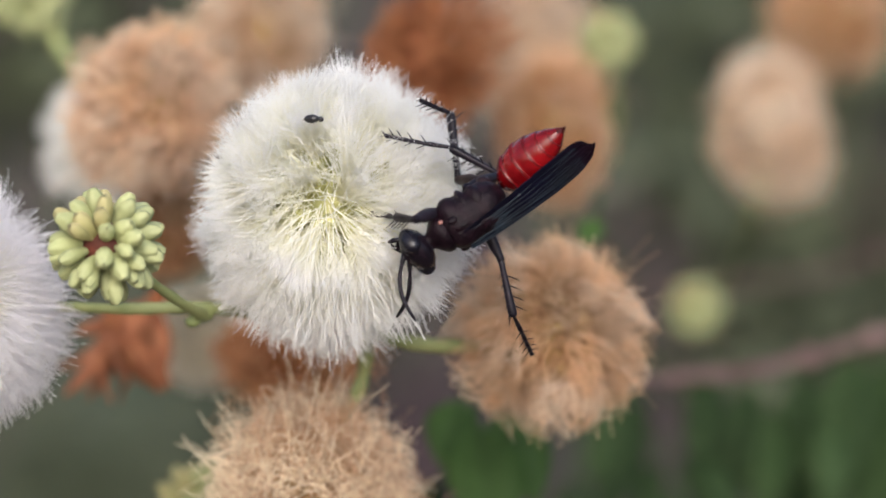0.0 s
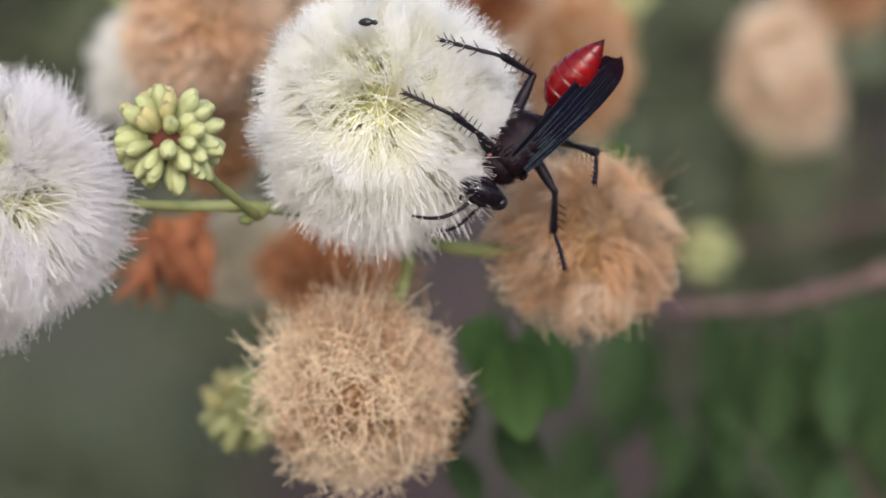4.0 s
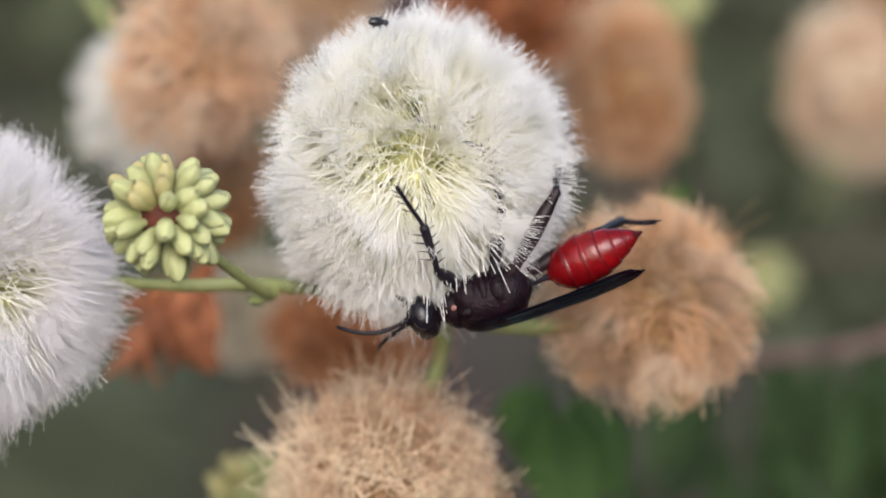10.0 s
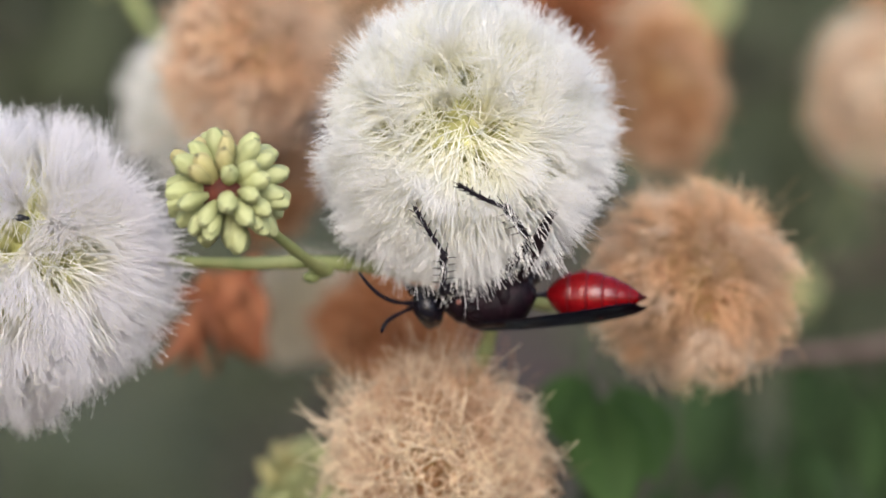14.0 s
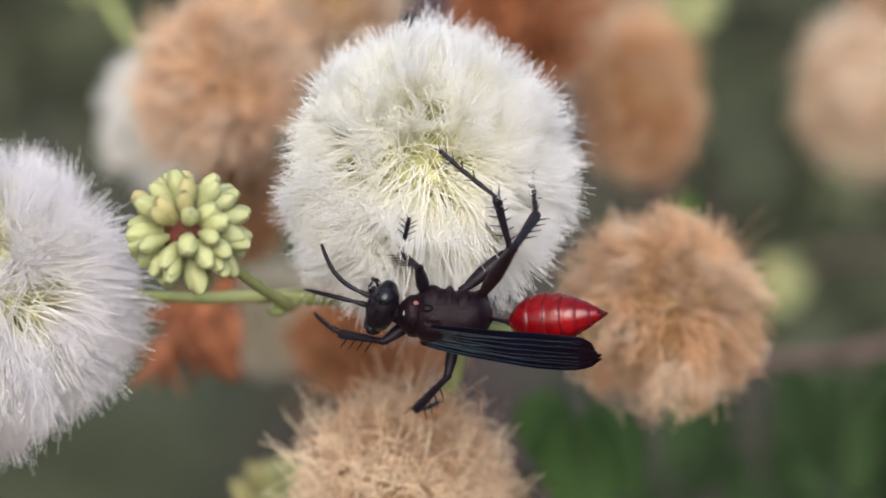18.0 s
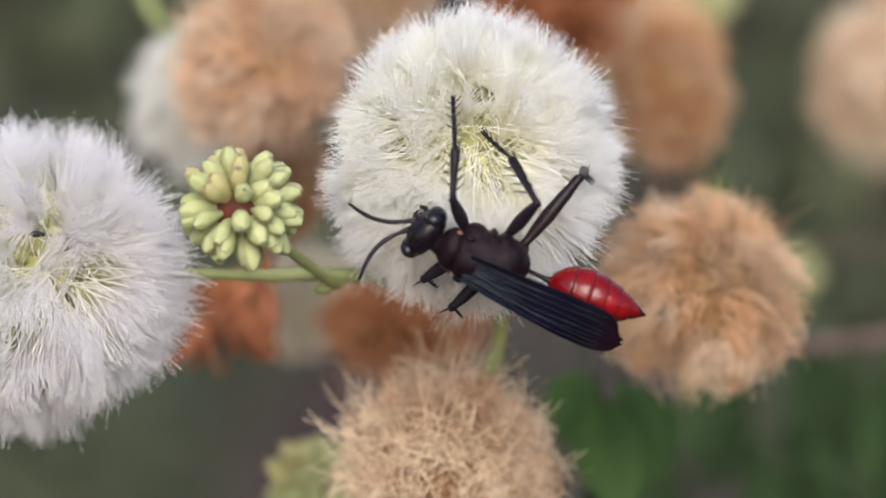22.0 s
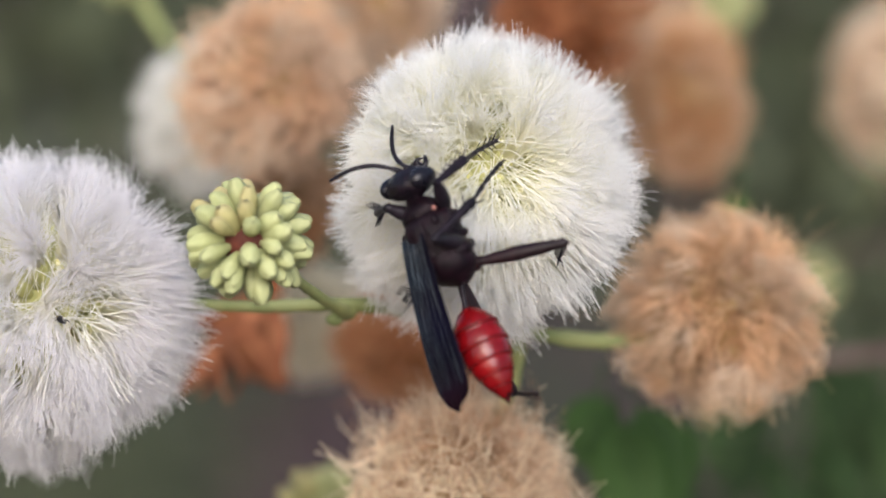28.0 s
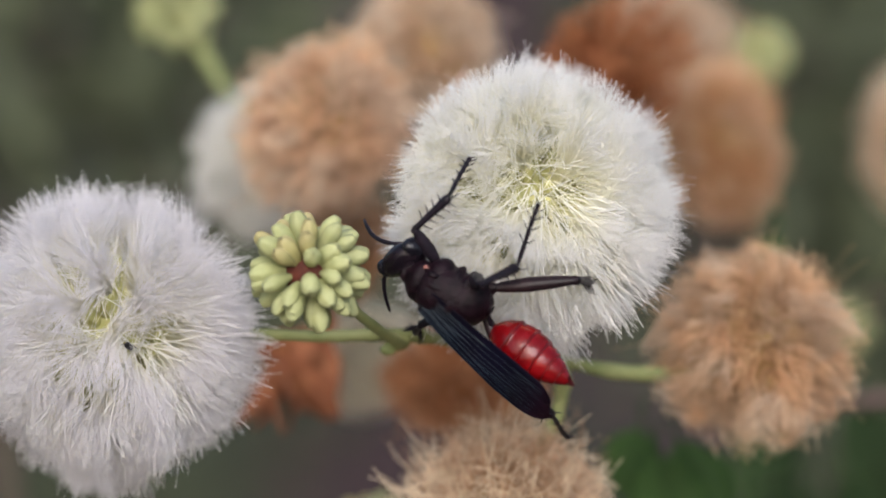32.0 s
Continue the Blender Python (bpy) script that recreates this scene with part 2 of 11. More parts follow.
# ---- mesh helpers; lengths in millimetres ----
def mesh_of(name, verts, faces, mat, smooth=True):
    me = bpy.data.meshes.new(name)
    me.from_pydata((np.asarray(verts, float) * MM).tolist(), [], faces if isinstance(faces, list) else faces.tolist())
    me.materials.append(mat)
    if smooth:
        me.polygons.foreach_set("use_smooth", np.ones(len(me.polygons), bool))
    me.update()
    return me


def part(name, me, parent, label="", kind="", m=None):
    ob = new(name, me)
    ob.parent = parent
    if m is not None:
        ob.matrix_basis = m
    return tagged(ob, label, kind=kind)


def thing(name, m, label, category, group=""):
    ob = new(name)
    ob.empty_display_size = 0.003
    ob.matrix_basis = m
    return tagged(ob, label, category, group)


def unit_rows(a):
    return a / np.maximum(np.linalg.norm(a, axis=-1, keepdims=True), 1e-9)


def tubes(paths, radii, sides=3, cap=False):
    """Tubes along many paths (n, k, 3) of the same number of points, with radii (n, k)."""
    paths, radii = np.asarray(paths, float), np.asarray(radii, float)
    n, k, _ = paths.shape
    tan = unit_rows(np.gradient(paths, axis=1))
    ref = np.where(np.abs(tan[:, :1, 2:3]) < 0.9, np.array([0.0, 0, 1]), np.array([1.0, 0, 0]))
    a = unit_rows(np.cross(tan, np.broadcast_to(ref, tan.shape)))
    b = np.cross(tan, a)
    ang = np.arange(sides) * 2 * np.pi / sides
    ring = a[:, :, None] * np.cos(ang)[:, None] + b[:, :, None] * np.sin(ang)[:, None]
    verts = (paths[:, :, None] + ring * radii[:, :, None, None]).reshape(-1, 3)
    i, j, s = np.meshgrid(np.arange(n), np.arange(k - 1), np.arange(sides), indexing="ij")
    o, s2 = i * k * sides + j * sides, (s + 1) % sides
    faces = np.stack([o + s, o + s2, o + sides + s2, o + sides + s], -1).reshape(-1, 4)
    if not cap:
        return verts, faces
    ends = [[int(q * k * sides + e) for e in range(sides)][::-1] for q in range(n)]
    ends += [[int(q * k * sides + (k - 1) * sides + e) for e in range(sides)] for q in range(n)]
    return verts, faces.tolist() + ends


def lathe(rings, sides=14):
    """A closed body along x from rings (x, half width y, half height z, z offset, y offset)."""
    verts, faces = [], []
    for x, ry, rz, *off in rings:
        oz, oy = (list(off) + [0, 0])[:2]
        for s in range(sides):
            a = 2 * math.pi * s / sides
            verts.append((x, oy + ry * math.cos(a), oz + rz * math.sin(a)))
    for j in range(len(rings) - 1):
        for s in range(sides):
            s2 = (s + 1) % sides
            faces.append([j * sides + s, (j + 1) * sides + s, (j + 1) * sides + s2, j * sides + s2][::-1])
    faces.append([s for s in range(sides)])
    faces.append([(len(rings) - 1) * sides + s for s in range(sides)][::-1])
    return verts, [f[::-1] for f in faces]


def ball(cx, cy, cz, rx, ry, rz, sides=12, rows=8):
    rings = []
    for j in range(rows + 1):
        a = math.pi * (0.04 + 0.92 * j / rows)
        rings.append((cx - rx * math.cos(a), ry * math.sin(a), rz * math.sin(a), cz, cy))
    return lathe(rings, sides)


def joined(*bodies):
    verts, faces = [], []
    for v, f in bodies:
        o = len(verts)
        verts += [tuple(p) for p in v]
        faces += [[int(i) + o for i in q] for q in f]
    return verts, faces


def sphere_dirs(n, rng, jitter=0.06):
    i = np.arange(n) + 0.5
    phi, z = i * 2.399963, 1 - 2 * i / n
    d = np.stack([np.sqrt(1 - z * z) * np.cos(phi), np.sqrt(1 - z * z) * np.sin(phi), z], 1)
    return unit_rows(d + rng.normal(0, jitter, d.shape))


def curve_points(pts, steps=8):
    """A smooth line through points."""
    p = [np.array(q, float) for q in pts]
    p = [2 * p[0] - p[1], *p, 2 * p[-1] - p[-2]]
    out = []
    for i in range(1, len(p) - 2):
        for s in range(steps):
            t = s / steps
            out.append(0.5 * (2 * p[i] + (p[i + 1] - p[i - 1]) * t + (2 * p[i - 1] - 5 * p[i] + 4 * p[i + 1] - p[i + 2]) * t * t
                              + (3 * p[i] - p[i - 1] - 3 * p[i + 1] + p[i + 2]) * t ** 3))
    out.append(p[-2])
    return np.array(out)


def stem_mesh(name, pts, r0, r1, mat, sides=9, knots=0.12, seed=1):
    line = curve_points(pts)
    rng = np.random.default_rng(seed)
    r = np.linspace(r0, r1, len(line)) * (1 + knots * rng.normal(0, 1, len(line)))
    return mesh_of(name, *tubes(line[None], r[None], sides, cap=True), mat)


def uvw(*points):
    """Plan points (right, up, away) as x, y, z of a thing that stands at the plan's middle."""
    return [(u, w, v) for u, v, w in points]


# ---- flower heads ----
def drift(d, hole, reach, push):
    """Parts the fibres round a hollow in the head."""
    h = unit_rows(np.array(hole, float)[None])[0]
    dot = d @ h
    ang = np.arccos(np.clip(dot, -1, 1))
    k = np.clip(1 - ang / reach, 0, 1)[:, None] * push
    return unit_rows(d + (d - h * dot[:, None]) * k / np.maximum(np.sin(ang)[:, None], 0.15))


def lumps(d, rng, amount):
    """An uneven outline: a few broad swellings and dents over the head."""
    out = np.ones(len(d))
    for c in unit_rows(rng.normal(0, 1, (9, 3))):
        out += amount * rng.uniform(-1, 1) * np.exp(-(1 - d @ c) * 5) * 2
    return out


def white_head(m, label, seed, R, holes, florets=120, per=46, droop=0.10, mat=STAMEN, strands=0, spread=0.205, taper=0.0, coarse=1.0, fringe=None, group="white flower heads"):
    rng = np.random.default_rng(seed)
    head = thing("powder_puff_flower", m, label, "flower", group)
    fd = sphere_dirs(florets, rng, 0.07)
    # floret tubes
    base, mouth = fd * R * 0.16, fd * R * rng.uniform(0.48, 0.60, (florets, 1))
    mid = (base + mouth) / 2 + rng.normal(0, 0.012 * R, base.shape)
    path = np.stack([base, mid, mouth * 0.94, mouth], 1)
    part("floret_core", mesh_of("florets", *tubes(path, np.tile([0.2, 0.52, 0.74, 0.46], (florets, 1)), 8, cap=True), FLORET), head,
         "yellow-green floret tubes", "stuff")
    part("heart", mesh_of("heart", *ball(0, 0, 0, R * 0.3, R * 0.3, R * 0.3, 16, 10), FLORET), head)
    # stamens
    n = florets * per
    own = np.repeat(fd, per, 0)
    # the front of the head is thinner, shorter and more splayed, so that the florets show through
    front = unit_rows(np.array(holes[0][0], float)[None])[0]
    bare = np.exp(-(np.arccos(np.clip(own @ front, -1, 1)) / 0.46) ** 2) * (strands > 0)
    keep = rng.random(n) > 0.12 * bare
    own, bare, which = own[keep], bare[keep], np.repeat(np.arange(florets), per)[keep]
    n = len(own)
    # each floret's threads gather in a few small tufts
    tuft = unit_rows(np.repeat(fd, 9, 0) + rng.normal(0, 1, (florets * 9, 3)) * spread * 0.95)
    pick = which * 9 + rng.integers(0, 9, n)
    d = unit_rows(tuft[pick] + rng.normal(0, 0.062, (n, 3)))
    tall = rng.normal(1.0, 0.032, florets * 9)[pick]
    for hole, reach, push in holes:
        d = drift(d, hole, reach, push)
    d = unit_rows(d + rng.normal(0, 0.022, (n, 3)))
    clear = np.zeros(n, bool)
    for i, (hole, reach, push) in enumerate(holes[1:]):
        h = unit_rows(np.array(hole, float)[None])[0]
        clear |= (np.arccos(np.clip(d @ h, -1, 1)) < 0.50 * reach) | ((np.arccos(np.clip(own @ h, -1, 1)) < 0.55 * reach) & (i < 2))
    keep = ~clear | (rng.random(n) < 0.07)
    d, own, bare, which, tall = d[keep], own[keep], bare[keep], which[keep], tall[keep]
    n = len(d)
    start = mouth[which] * rng.uniform(0.86, 1.0, (n, 1)) + rng.normal(0, 0.02 * R, (n, 3))
    lengthwise = R * rng.normal(1.0, 0.045, n).clip(0.84, 1.12) * np.where(rng.random(n) < 0.30, rng.uniform(0.80, 0.97, n), 1.0) * lumps(d, rng, 0.035) * rng.normal(1.0, 0.04, florets)[which] * (1 - 0.05 * bare) * tall
    end = d * lengthwise[:, None]
    end[:, 0] *= 1 - taper * np.clip(-d[:, 2], 0, 1)
    end[:, 2] -= droop * R * (1 - np.abs(d[:, 2])) * rng.uniform(0.3, 1.3, n)
    s = np.linspace(0, 1, 4)[None, :, None]
    bend = rng.normal(0, 0.020 * R, (n, 1, 3)) * (1 + 0.3 * bare)[:, None, None]
    leave = start + own * R * 0.22
    path = (1 - s) ** 2 * start[:, None] + 2 * s * (1 - s) * leave[:, None] + s * s * end[:, None] + bend * s * (1 - s) * 2
    rad = np.tile(np.linspace(0.026, 0.016, 4) * coarse, (n, 1))
    part("stamen_fuzz", mesh_of("stamens", *tubes(path, rad, 3), mat), head, "fine white stamen threads", "stuff")
    tips = path[::4, -1]
    s = np.linspace(0, 1, 5)[None, :, None]
    n = len(tips)
    if strands:
        # longer loose stamens that fan out from the hollow over the front
        h = unit_rows(np.array(holes[0][0], float)[None])
        turn = rng.normal(0, 0.50, (strands, 3)) + np.array([0, 0, -0.16])
        foot = unit_rows(h + turn)
        start = foot * R * rng.uniform(0.50, 0.66, (strands, 1))
        side = rng.normal(0, 0.60, (strands, 3)) + turn * 2.2 + np.array([0, 0, -0.55])
        side = unit_rows(side - foot * (side * foot).sum(1, keepdims=True))
        end = unit_rows(foot + side * rng.uniform(0.12, 0.60, (strands, 1))) * R * rng.uniform(0.84, 1.03, (strands, 1)) + np.array([0, 0, -0.05 * R])
        mid = (start + end) / 2 + unit_rows(start) * R * rng.uniform(0.02, 0.11, (strands, 1)) + rng.normal(0, 0.014 * R, start.shape)
        path = (1 - s) ** 2 * start[:, None] + 2 * s * (1 - s) * mid[:, None] + s * s * end[:, None]
        part("stamen_spray", mesh_of("spray", *tubes(path, np.tile(np.linspace(0.038, 0.026, 5), (strands, 1)), 4), STAMEN_BRIGHT), head, "longer loose white stamens", "stuff")
        tips = np.concatenate([tips, path[:, -1]])
        n = len(tips)
    if fringe is not None:
        # loose stamens that stand out of the outline on one side
        k = 200
        foot = unit_rows(np.array(fringe, float) + rng.normal(0, 0.30, (k, 3)))
        end = foot * R * rng.uniform(0.96, 1.12, (k, 1)) + rng.normal(0, 0.07 * R, (k, 3)) - np.array([0, 0, 0.03 * R])
        mid = foot * R * 0.75 + np.array([0, 0, 0.05 * R])
        path = (1 - s) ** 2 * (foot * R * 0.5)[:, None] + 2 * s * (1 - s) * mid[:, None] + s * s * end[:, None]
        part("stamen_fringe", mesh_of("fringe", *tubes(path, np.tile(np.linspace(0.036, 0.028, 5), (k, 1)), 4), mat), head, "loose stamens at the rim", "stuff")
        tips = np.concatenate([tips, path[:, -1]])
        n = len(tips)
    # anthers
    c, r = tips, 0.046
    o = np.array([(1, 0, 0), (-1, 0, 0), (0, 1, 0), (0, -1, 0), (0, 0, 1), (0, 0, -1)]) * r
    f = np.array([(0, 2, 4), (2, 1, 4), (1, 3, 4), (3, 0, 4), (2, 0, 5), (1, 2, 5), (3, 1, 5), (0, 3, 5)])
    part("anther_dust", mesh_of("anthers", (c[:, None] + o).reshape(-1, 3), (np.arange(n)[:, None, None] * 6 + f).reshape(-1, 3), ANTHER), head,
         "tiny cream anthers", "stuff")
    return head


def wilted_head(m, label, seed, R, fibre_mat, core_mat, n=3600, wisps=0.04, curl=0.16, hollow=(0.1, -1, 0.1), wisp_up=0.0, thick=0.05,
                over=0, over_curl=0.3, over_far=(0.25, 0.62), over_mat=None, over_thick=0.055, fall=0.0, tight=0.16, per_lock=16, fan=0.0, stray=0.0, uneven=0.10, stretch=(1, 1, 1), group="wilted flower heads"):
    rng = np.random.default_rng(seed)
    head = thing("wilted_powder_puff_flower", m, label, "flower", group)
    florets = 90
    fd = sphere_dirs(florets, rng, 0.10)
    mouth = fd * R * rng.uniform(0.50, 0.64, (florets, 1))
    path = np.stack([fd * R * 0.2, mouth * 0.7 + rng.normal(0, 0.04 * R, fd.shape), mouth], 1)
    part("floret_core", mesh_of("florets", *tubes(path, np.tile([0.05 * R, 0.09 * R, 0.05 * R], (florets, 1)), 6, cap=True), core_mat), head,
         "dry brown florets", "stuff")
    part("heart", mesh_of("heart", *ball(0, 0, 0, R * 0.52, R * 0.52, R * 0.52, 16, 10), core_mat), head)
    own = np.repeat(fd, -(-n // florets), 0)[:n]
    d = drift(unit_rows(own + rng.normal(0, 0.32, (n, 3))), hollow, 0.5, 0.30)
    loose = rng.random(n) < wisps
    up = np.where(loose[:, None], np.array([0, 0, wisp_up]), 0)
    d = unit_rows(d + up)
    reach = R * (rng.normal(0.90, 0.07, n).clip(0.7, 1.06) + loose * rng.uniform(0.05, 0.42, n))
    reach = reach * lumps(d, rng, uneven)
    start = own * R * 0.5
    k = 6
    s = np.linspace(0, 1, k)[None, :, None]
    side = unit_rows(np.cross(d, rng.normal(0, 1, (n, 3))))
    other = np.cross(d, side)
    w1, w2 = rng.uniform(1.5, 4.5, (n, 1, 1)), rng.uniform(0, 6.3, (n, 1, 1))
    amp = curl * R * rng.uniform(0.3, 1.2, (n, 1, 1)) * s * (1 - 0.3 * loose[:, None, None])
    path = start[:, None] * (1 - s) + d[:, None] * reach[:, None, None] * s + amp * (np.sin(w1 * s + w2) * side[:, None] + np.cos(w1 * s * 1.3 + w2) * other[:, None])
    out = np.linalg.norm(path, axis=2, keepdims=True)
    cap = np.maximum(reach, R * 0.98)[:, None, None]
    path = np.where(out > cap, path * cap / out, path)
    path = path * np.array(stretch)
    rad = np.tile(np.linspace(thick, thick * 0.55, k), (n, 1)) * np.where(loose, 0.62, 1.0)[:, None]
    part("thread_tangle", mesh_of("threads", *tubes(path, rad, 3), fibre_mat), head, "dry tangled threads", "stuff")
    if over:
        # pale longer threads that lie in bundles over the rest
        bundles = sphere_dirs(max(8, over // per_lock), rng, 0.2)
        lie = rng.normal(0, 1, (len(bundles), 3)) * (0.5 - 0.25 * min(1.0, fan)) + fan * (bundles - unit_rows(np.array(hollow, float)[None]))
        pick = rng.integers(0, len(bundles), over)
        own = bundles[pick]
        d = unit_rows(own + rng.normal(0, tight, (over, 3)))
        along = unit_rows(np.cross(own, np.cross(lie[pick] + rng.normal(0, tight, own.shape) + np.array([0, 0, -fall]), own)))
        s = np.linspace(0, 1, 8)[None, :, None]
        far = R * rng.uniform(*over_far, (over, 1, 1))
        side = unit_rows(np.cross(d, along))[:, None]
        w1, w2 = rng.uniform(1.8, 5.5, (over, 1, 1)), rng.uniform(0, 6.3, (over, 1, 1))
        path = d[:, None] * R * (0.66 + 0.32 * s) + along[:, None] * far * s * s + over_curl * far * s * (np.sin(w1 * s + w2) * side)
        # a few stand straight out of the outline
        away = (rng.random(over) < stray)[:, None, None]
        path = np.where(away, d[:, None] * R * (0.66 + (0.34 + 0.7 * far / R) * s) + far * s * s * (0.7 * np.sin(w2) * side + np.array([0, 0, 0.35])), path)
        rad = np.tile(np.linspace(over_thick, over_thick * 0.6, 8), (over, 1))
        part("loose_tangle", mesh_of("loose", *tubes(path, rad, 3), over_mat or PALE_THREAD), head, "pale loose dry threads", "stuff")
    return head


MAIN_AT = (-11.85, 8.7, 14.0)
main_head = white_head(stand(*MAIN_AT), "fresh white powder-puff flower head with fine stamens", 3, 10.65,
                       [((0.08, -1, 0.0), 0.62, 0.10), ((0.16, -1, -0.08), 0.42, 0.60), ((-0.22, -1, -0.04), 0.26, 0.44), ((-0.05, -1, -0.34), 0.18, 0.34), ((-0.24, -1, 0.24), 0.14, 0.24)], 84, 470, 0.09, strands=560, fringe=(0.45, -0.5, -0.75))
white_head(stand(-43.8, 0.05, 15.0, 0, 0, 20), "white powder-puff flower head with drooping stamens", 17, 10.9,
                       [((0.05, -1, -0.04), 0.66, 0.12), ((0.10, -1, -0.04), 0.20, 0.30)], 88, 390, 0.20, STAMEN_LILAC, strands=300, coarse=0.9, spread=0.155, taper=0.38, fringe=(0.80, -0.50, 0.12))
white_head(stand(-34.2, 15.0, 72.0), "white flower head behind a wilted one", 12, 7.0, [((0, -1, 0), 0.3, 0.1)], 60, 120, 0.08, STAMEN_SMALL, coarse=1.8)

wilted_head(stand(-13.9, -14.9, 23.0), "wilted tan flower head with loose curled threads", 21, 8.0, TAN, TAN_CORE, 3000, 0.05, 0.34,
                       (0.05, -1, 0.02), 0.7, 0.034, over=1500, over_curl=1.0, over_far=(0.22, 0.58), over_thick=0.049, fall=0.15, tight=0.13, per_lock=11, fan=0.4, stray=0.09, uneven=0.18)
right_head = wilted_head(stand(5.45, -2.35, 27.0), "wilted tan flower head with matted threads", 22, 7.75, MATTED, TAN_CORE, 3400, 0.02, 0.18, (0.05, -1, -0.15), 0.0, 0.040,
                         over=1500, over_curl=0.28, over_far=(0.25, 0.62), over_mat=MATTED_PALE, over_thick=0.042, fall=0.65, tight=0.085, per_lock=22, fan=0.45, uneven=0.2)
wilted_head(stand(-28.2, 17.0, 39.0), "wilted pinkish tan flower head", 23, 7.4, PINK_TAN, TAN_CORE, 3200, 0.02, 0.20, (0.10, -1, -0.12), thick=0.044,
                      over=900, over_curl=0.45, over_far=(0.25, 0.55), over_mat=MATTED_PALE, over_thick=0.05, fall=0.2, tight=0.15, per_lock=24, fan=0.7, uneven=0.16)
wilted_head(stand(-20.3, 23.9, 60.0), "pale tan wilted flower head", 24, 7.0, PALE_TAN, TAN_CORE, 1800, 0.02, 0.12, (0, 1, 0), thick=0.08)
wilted_head(stand(-5.5, 21.3, 54.0), "rust-brown dried flower head", 25, 6.2, RUST, RUST_CORE, 900, 0.02, 0.10, (0, 1, 0), thick=0.10, uneven=0.35)
wilted_head(stand(5.6, 15.6, 69.0), "tan wilted flower head beside a rust-brown one", 26, 6.6, ORANGE_TAN, TAN_CORE, 1800, 0.02, 0.12, (0, 1, 0), thick=0.08, uneven=0.2, stretch=(0.95, 1, 1.16))
wilted_head(stand(5.7, 26.4, 115.0), "pale cream wilted flower head", 27, 8.4, PALE_TAN, CREAM_CORE, 1600, 0.02, 0.12, (0, 1, 0), thick=0.09, uneven=0.2)
wilted_head(stand(29.7, 17.8, 115.0), "pale tan wilted flower head on a long stalk", 28, 8.8, PALE_TAN, CREAM_CORE, 2000, 0.02, 0.12, (0, 1, 0), thick=0.09, uneven=0.2, stretch=(0.95, 1, 1.12))
wilted_head(stand(36.7, 29.8, 130.0), "orange-tan wilted flower head", 29, 7.6, ORANGE_TAN, TAN_CORE, 1300, 0.02, 0.12, (0, 1, 0), thick=0.09)
wilted_head(stand(-18.0, -4.3, 58.0), "rust-brown dried flower head above a tan one", 30, 6.4, RUSTY, RUST_CORE, 1300, 0.02, 0.10, (0, 1, 0), thick=0.09, uneven=0.25, stretch=(1.12, 1, 0.95))
wilted_head(stand(-26.4, -2.8, 72.0), "cream wilted flower head", 31, 5.6, CREAM, CREAM_CORE, 2200, 0.02, 0.12, (0, 1, 0), thick=0.08)
wilted_head(stand(-27.9, 6.7, 52.0), "tan wilted flower head behind the buds", 32, 5.4, ORANGE_TAN, TAN_CORE, 1300, 0.02, 0.12, (0, 1, 0), thick=0.08)


def withered_flower(m, label, seed):
    """Dried, curled petals that hang from a stub."""
    rng = random.Random(seed)
    ob = thing("withered_flower", m, label, "flower")
    part("stub", mesh_of("stub", *ball(0, 0, 0.6, 0.9, 0.9, 1.2), RUST_CORE), ob)
    for i in range(9):
        d = Vector((math.cos(i * 2.4), math.sin(i * 2.4), -0.7 - 1.4 * rng.random())).normalized()
        turn = d.to_track_quat("X", "Z").to_matrix().to_4x4() @ pose(0, 0, 0, rng.uniform(0, 180), 0, 0)
        part("petal", PETAL, ob, m=turn @ Matrix.Diagonal((1, 1, 1, 1)) @ pose(0.3 * MM, 0, 0))
    return ob


# ---- unopened buds ----
def bud_mesh(name, mat, seed):
    rings = [(-0.5, 0.20), (0.2, 0.34), (0.9, 0.55), (1.5, 0.66), (2.0, 0.69), (2.3, 0.65), (2.5, 0.54), (2.75, 0.42), (2.95, 0.31), (3.02, 0.10)]
    v, f = lathe([(x, r, r) for x, r in rings], 15)
    groove = lambda x, y, z: 1 + (0.05 if x < 2.4 else 0.16) * math.cos(5 * math.atan2(z, y)) * (x > 1.2)
    v = [(x, y * groove(x, y, z), z * groove(x, y, z) + 0.05 * x * x * (seed - 1.5)) for x, y, z in v]
    return mesh_of(name, v, f, mat)


BUD_MESHES = [bud_mesh("bud", BUD, 1), bud_mesh("bud", BUD_BLUSH, 2)]


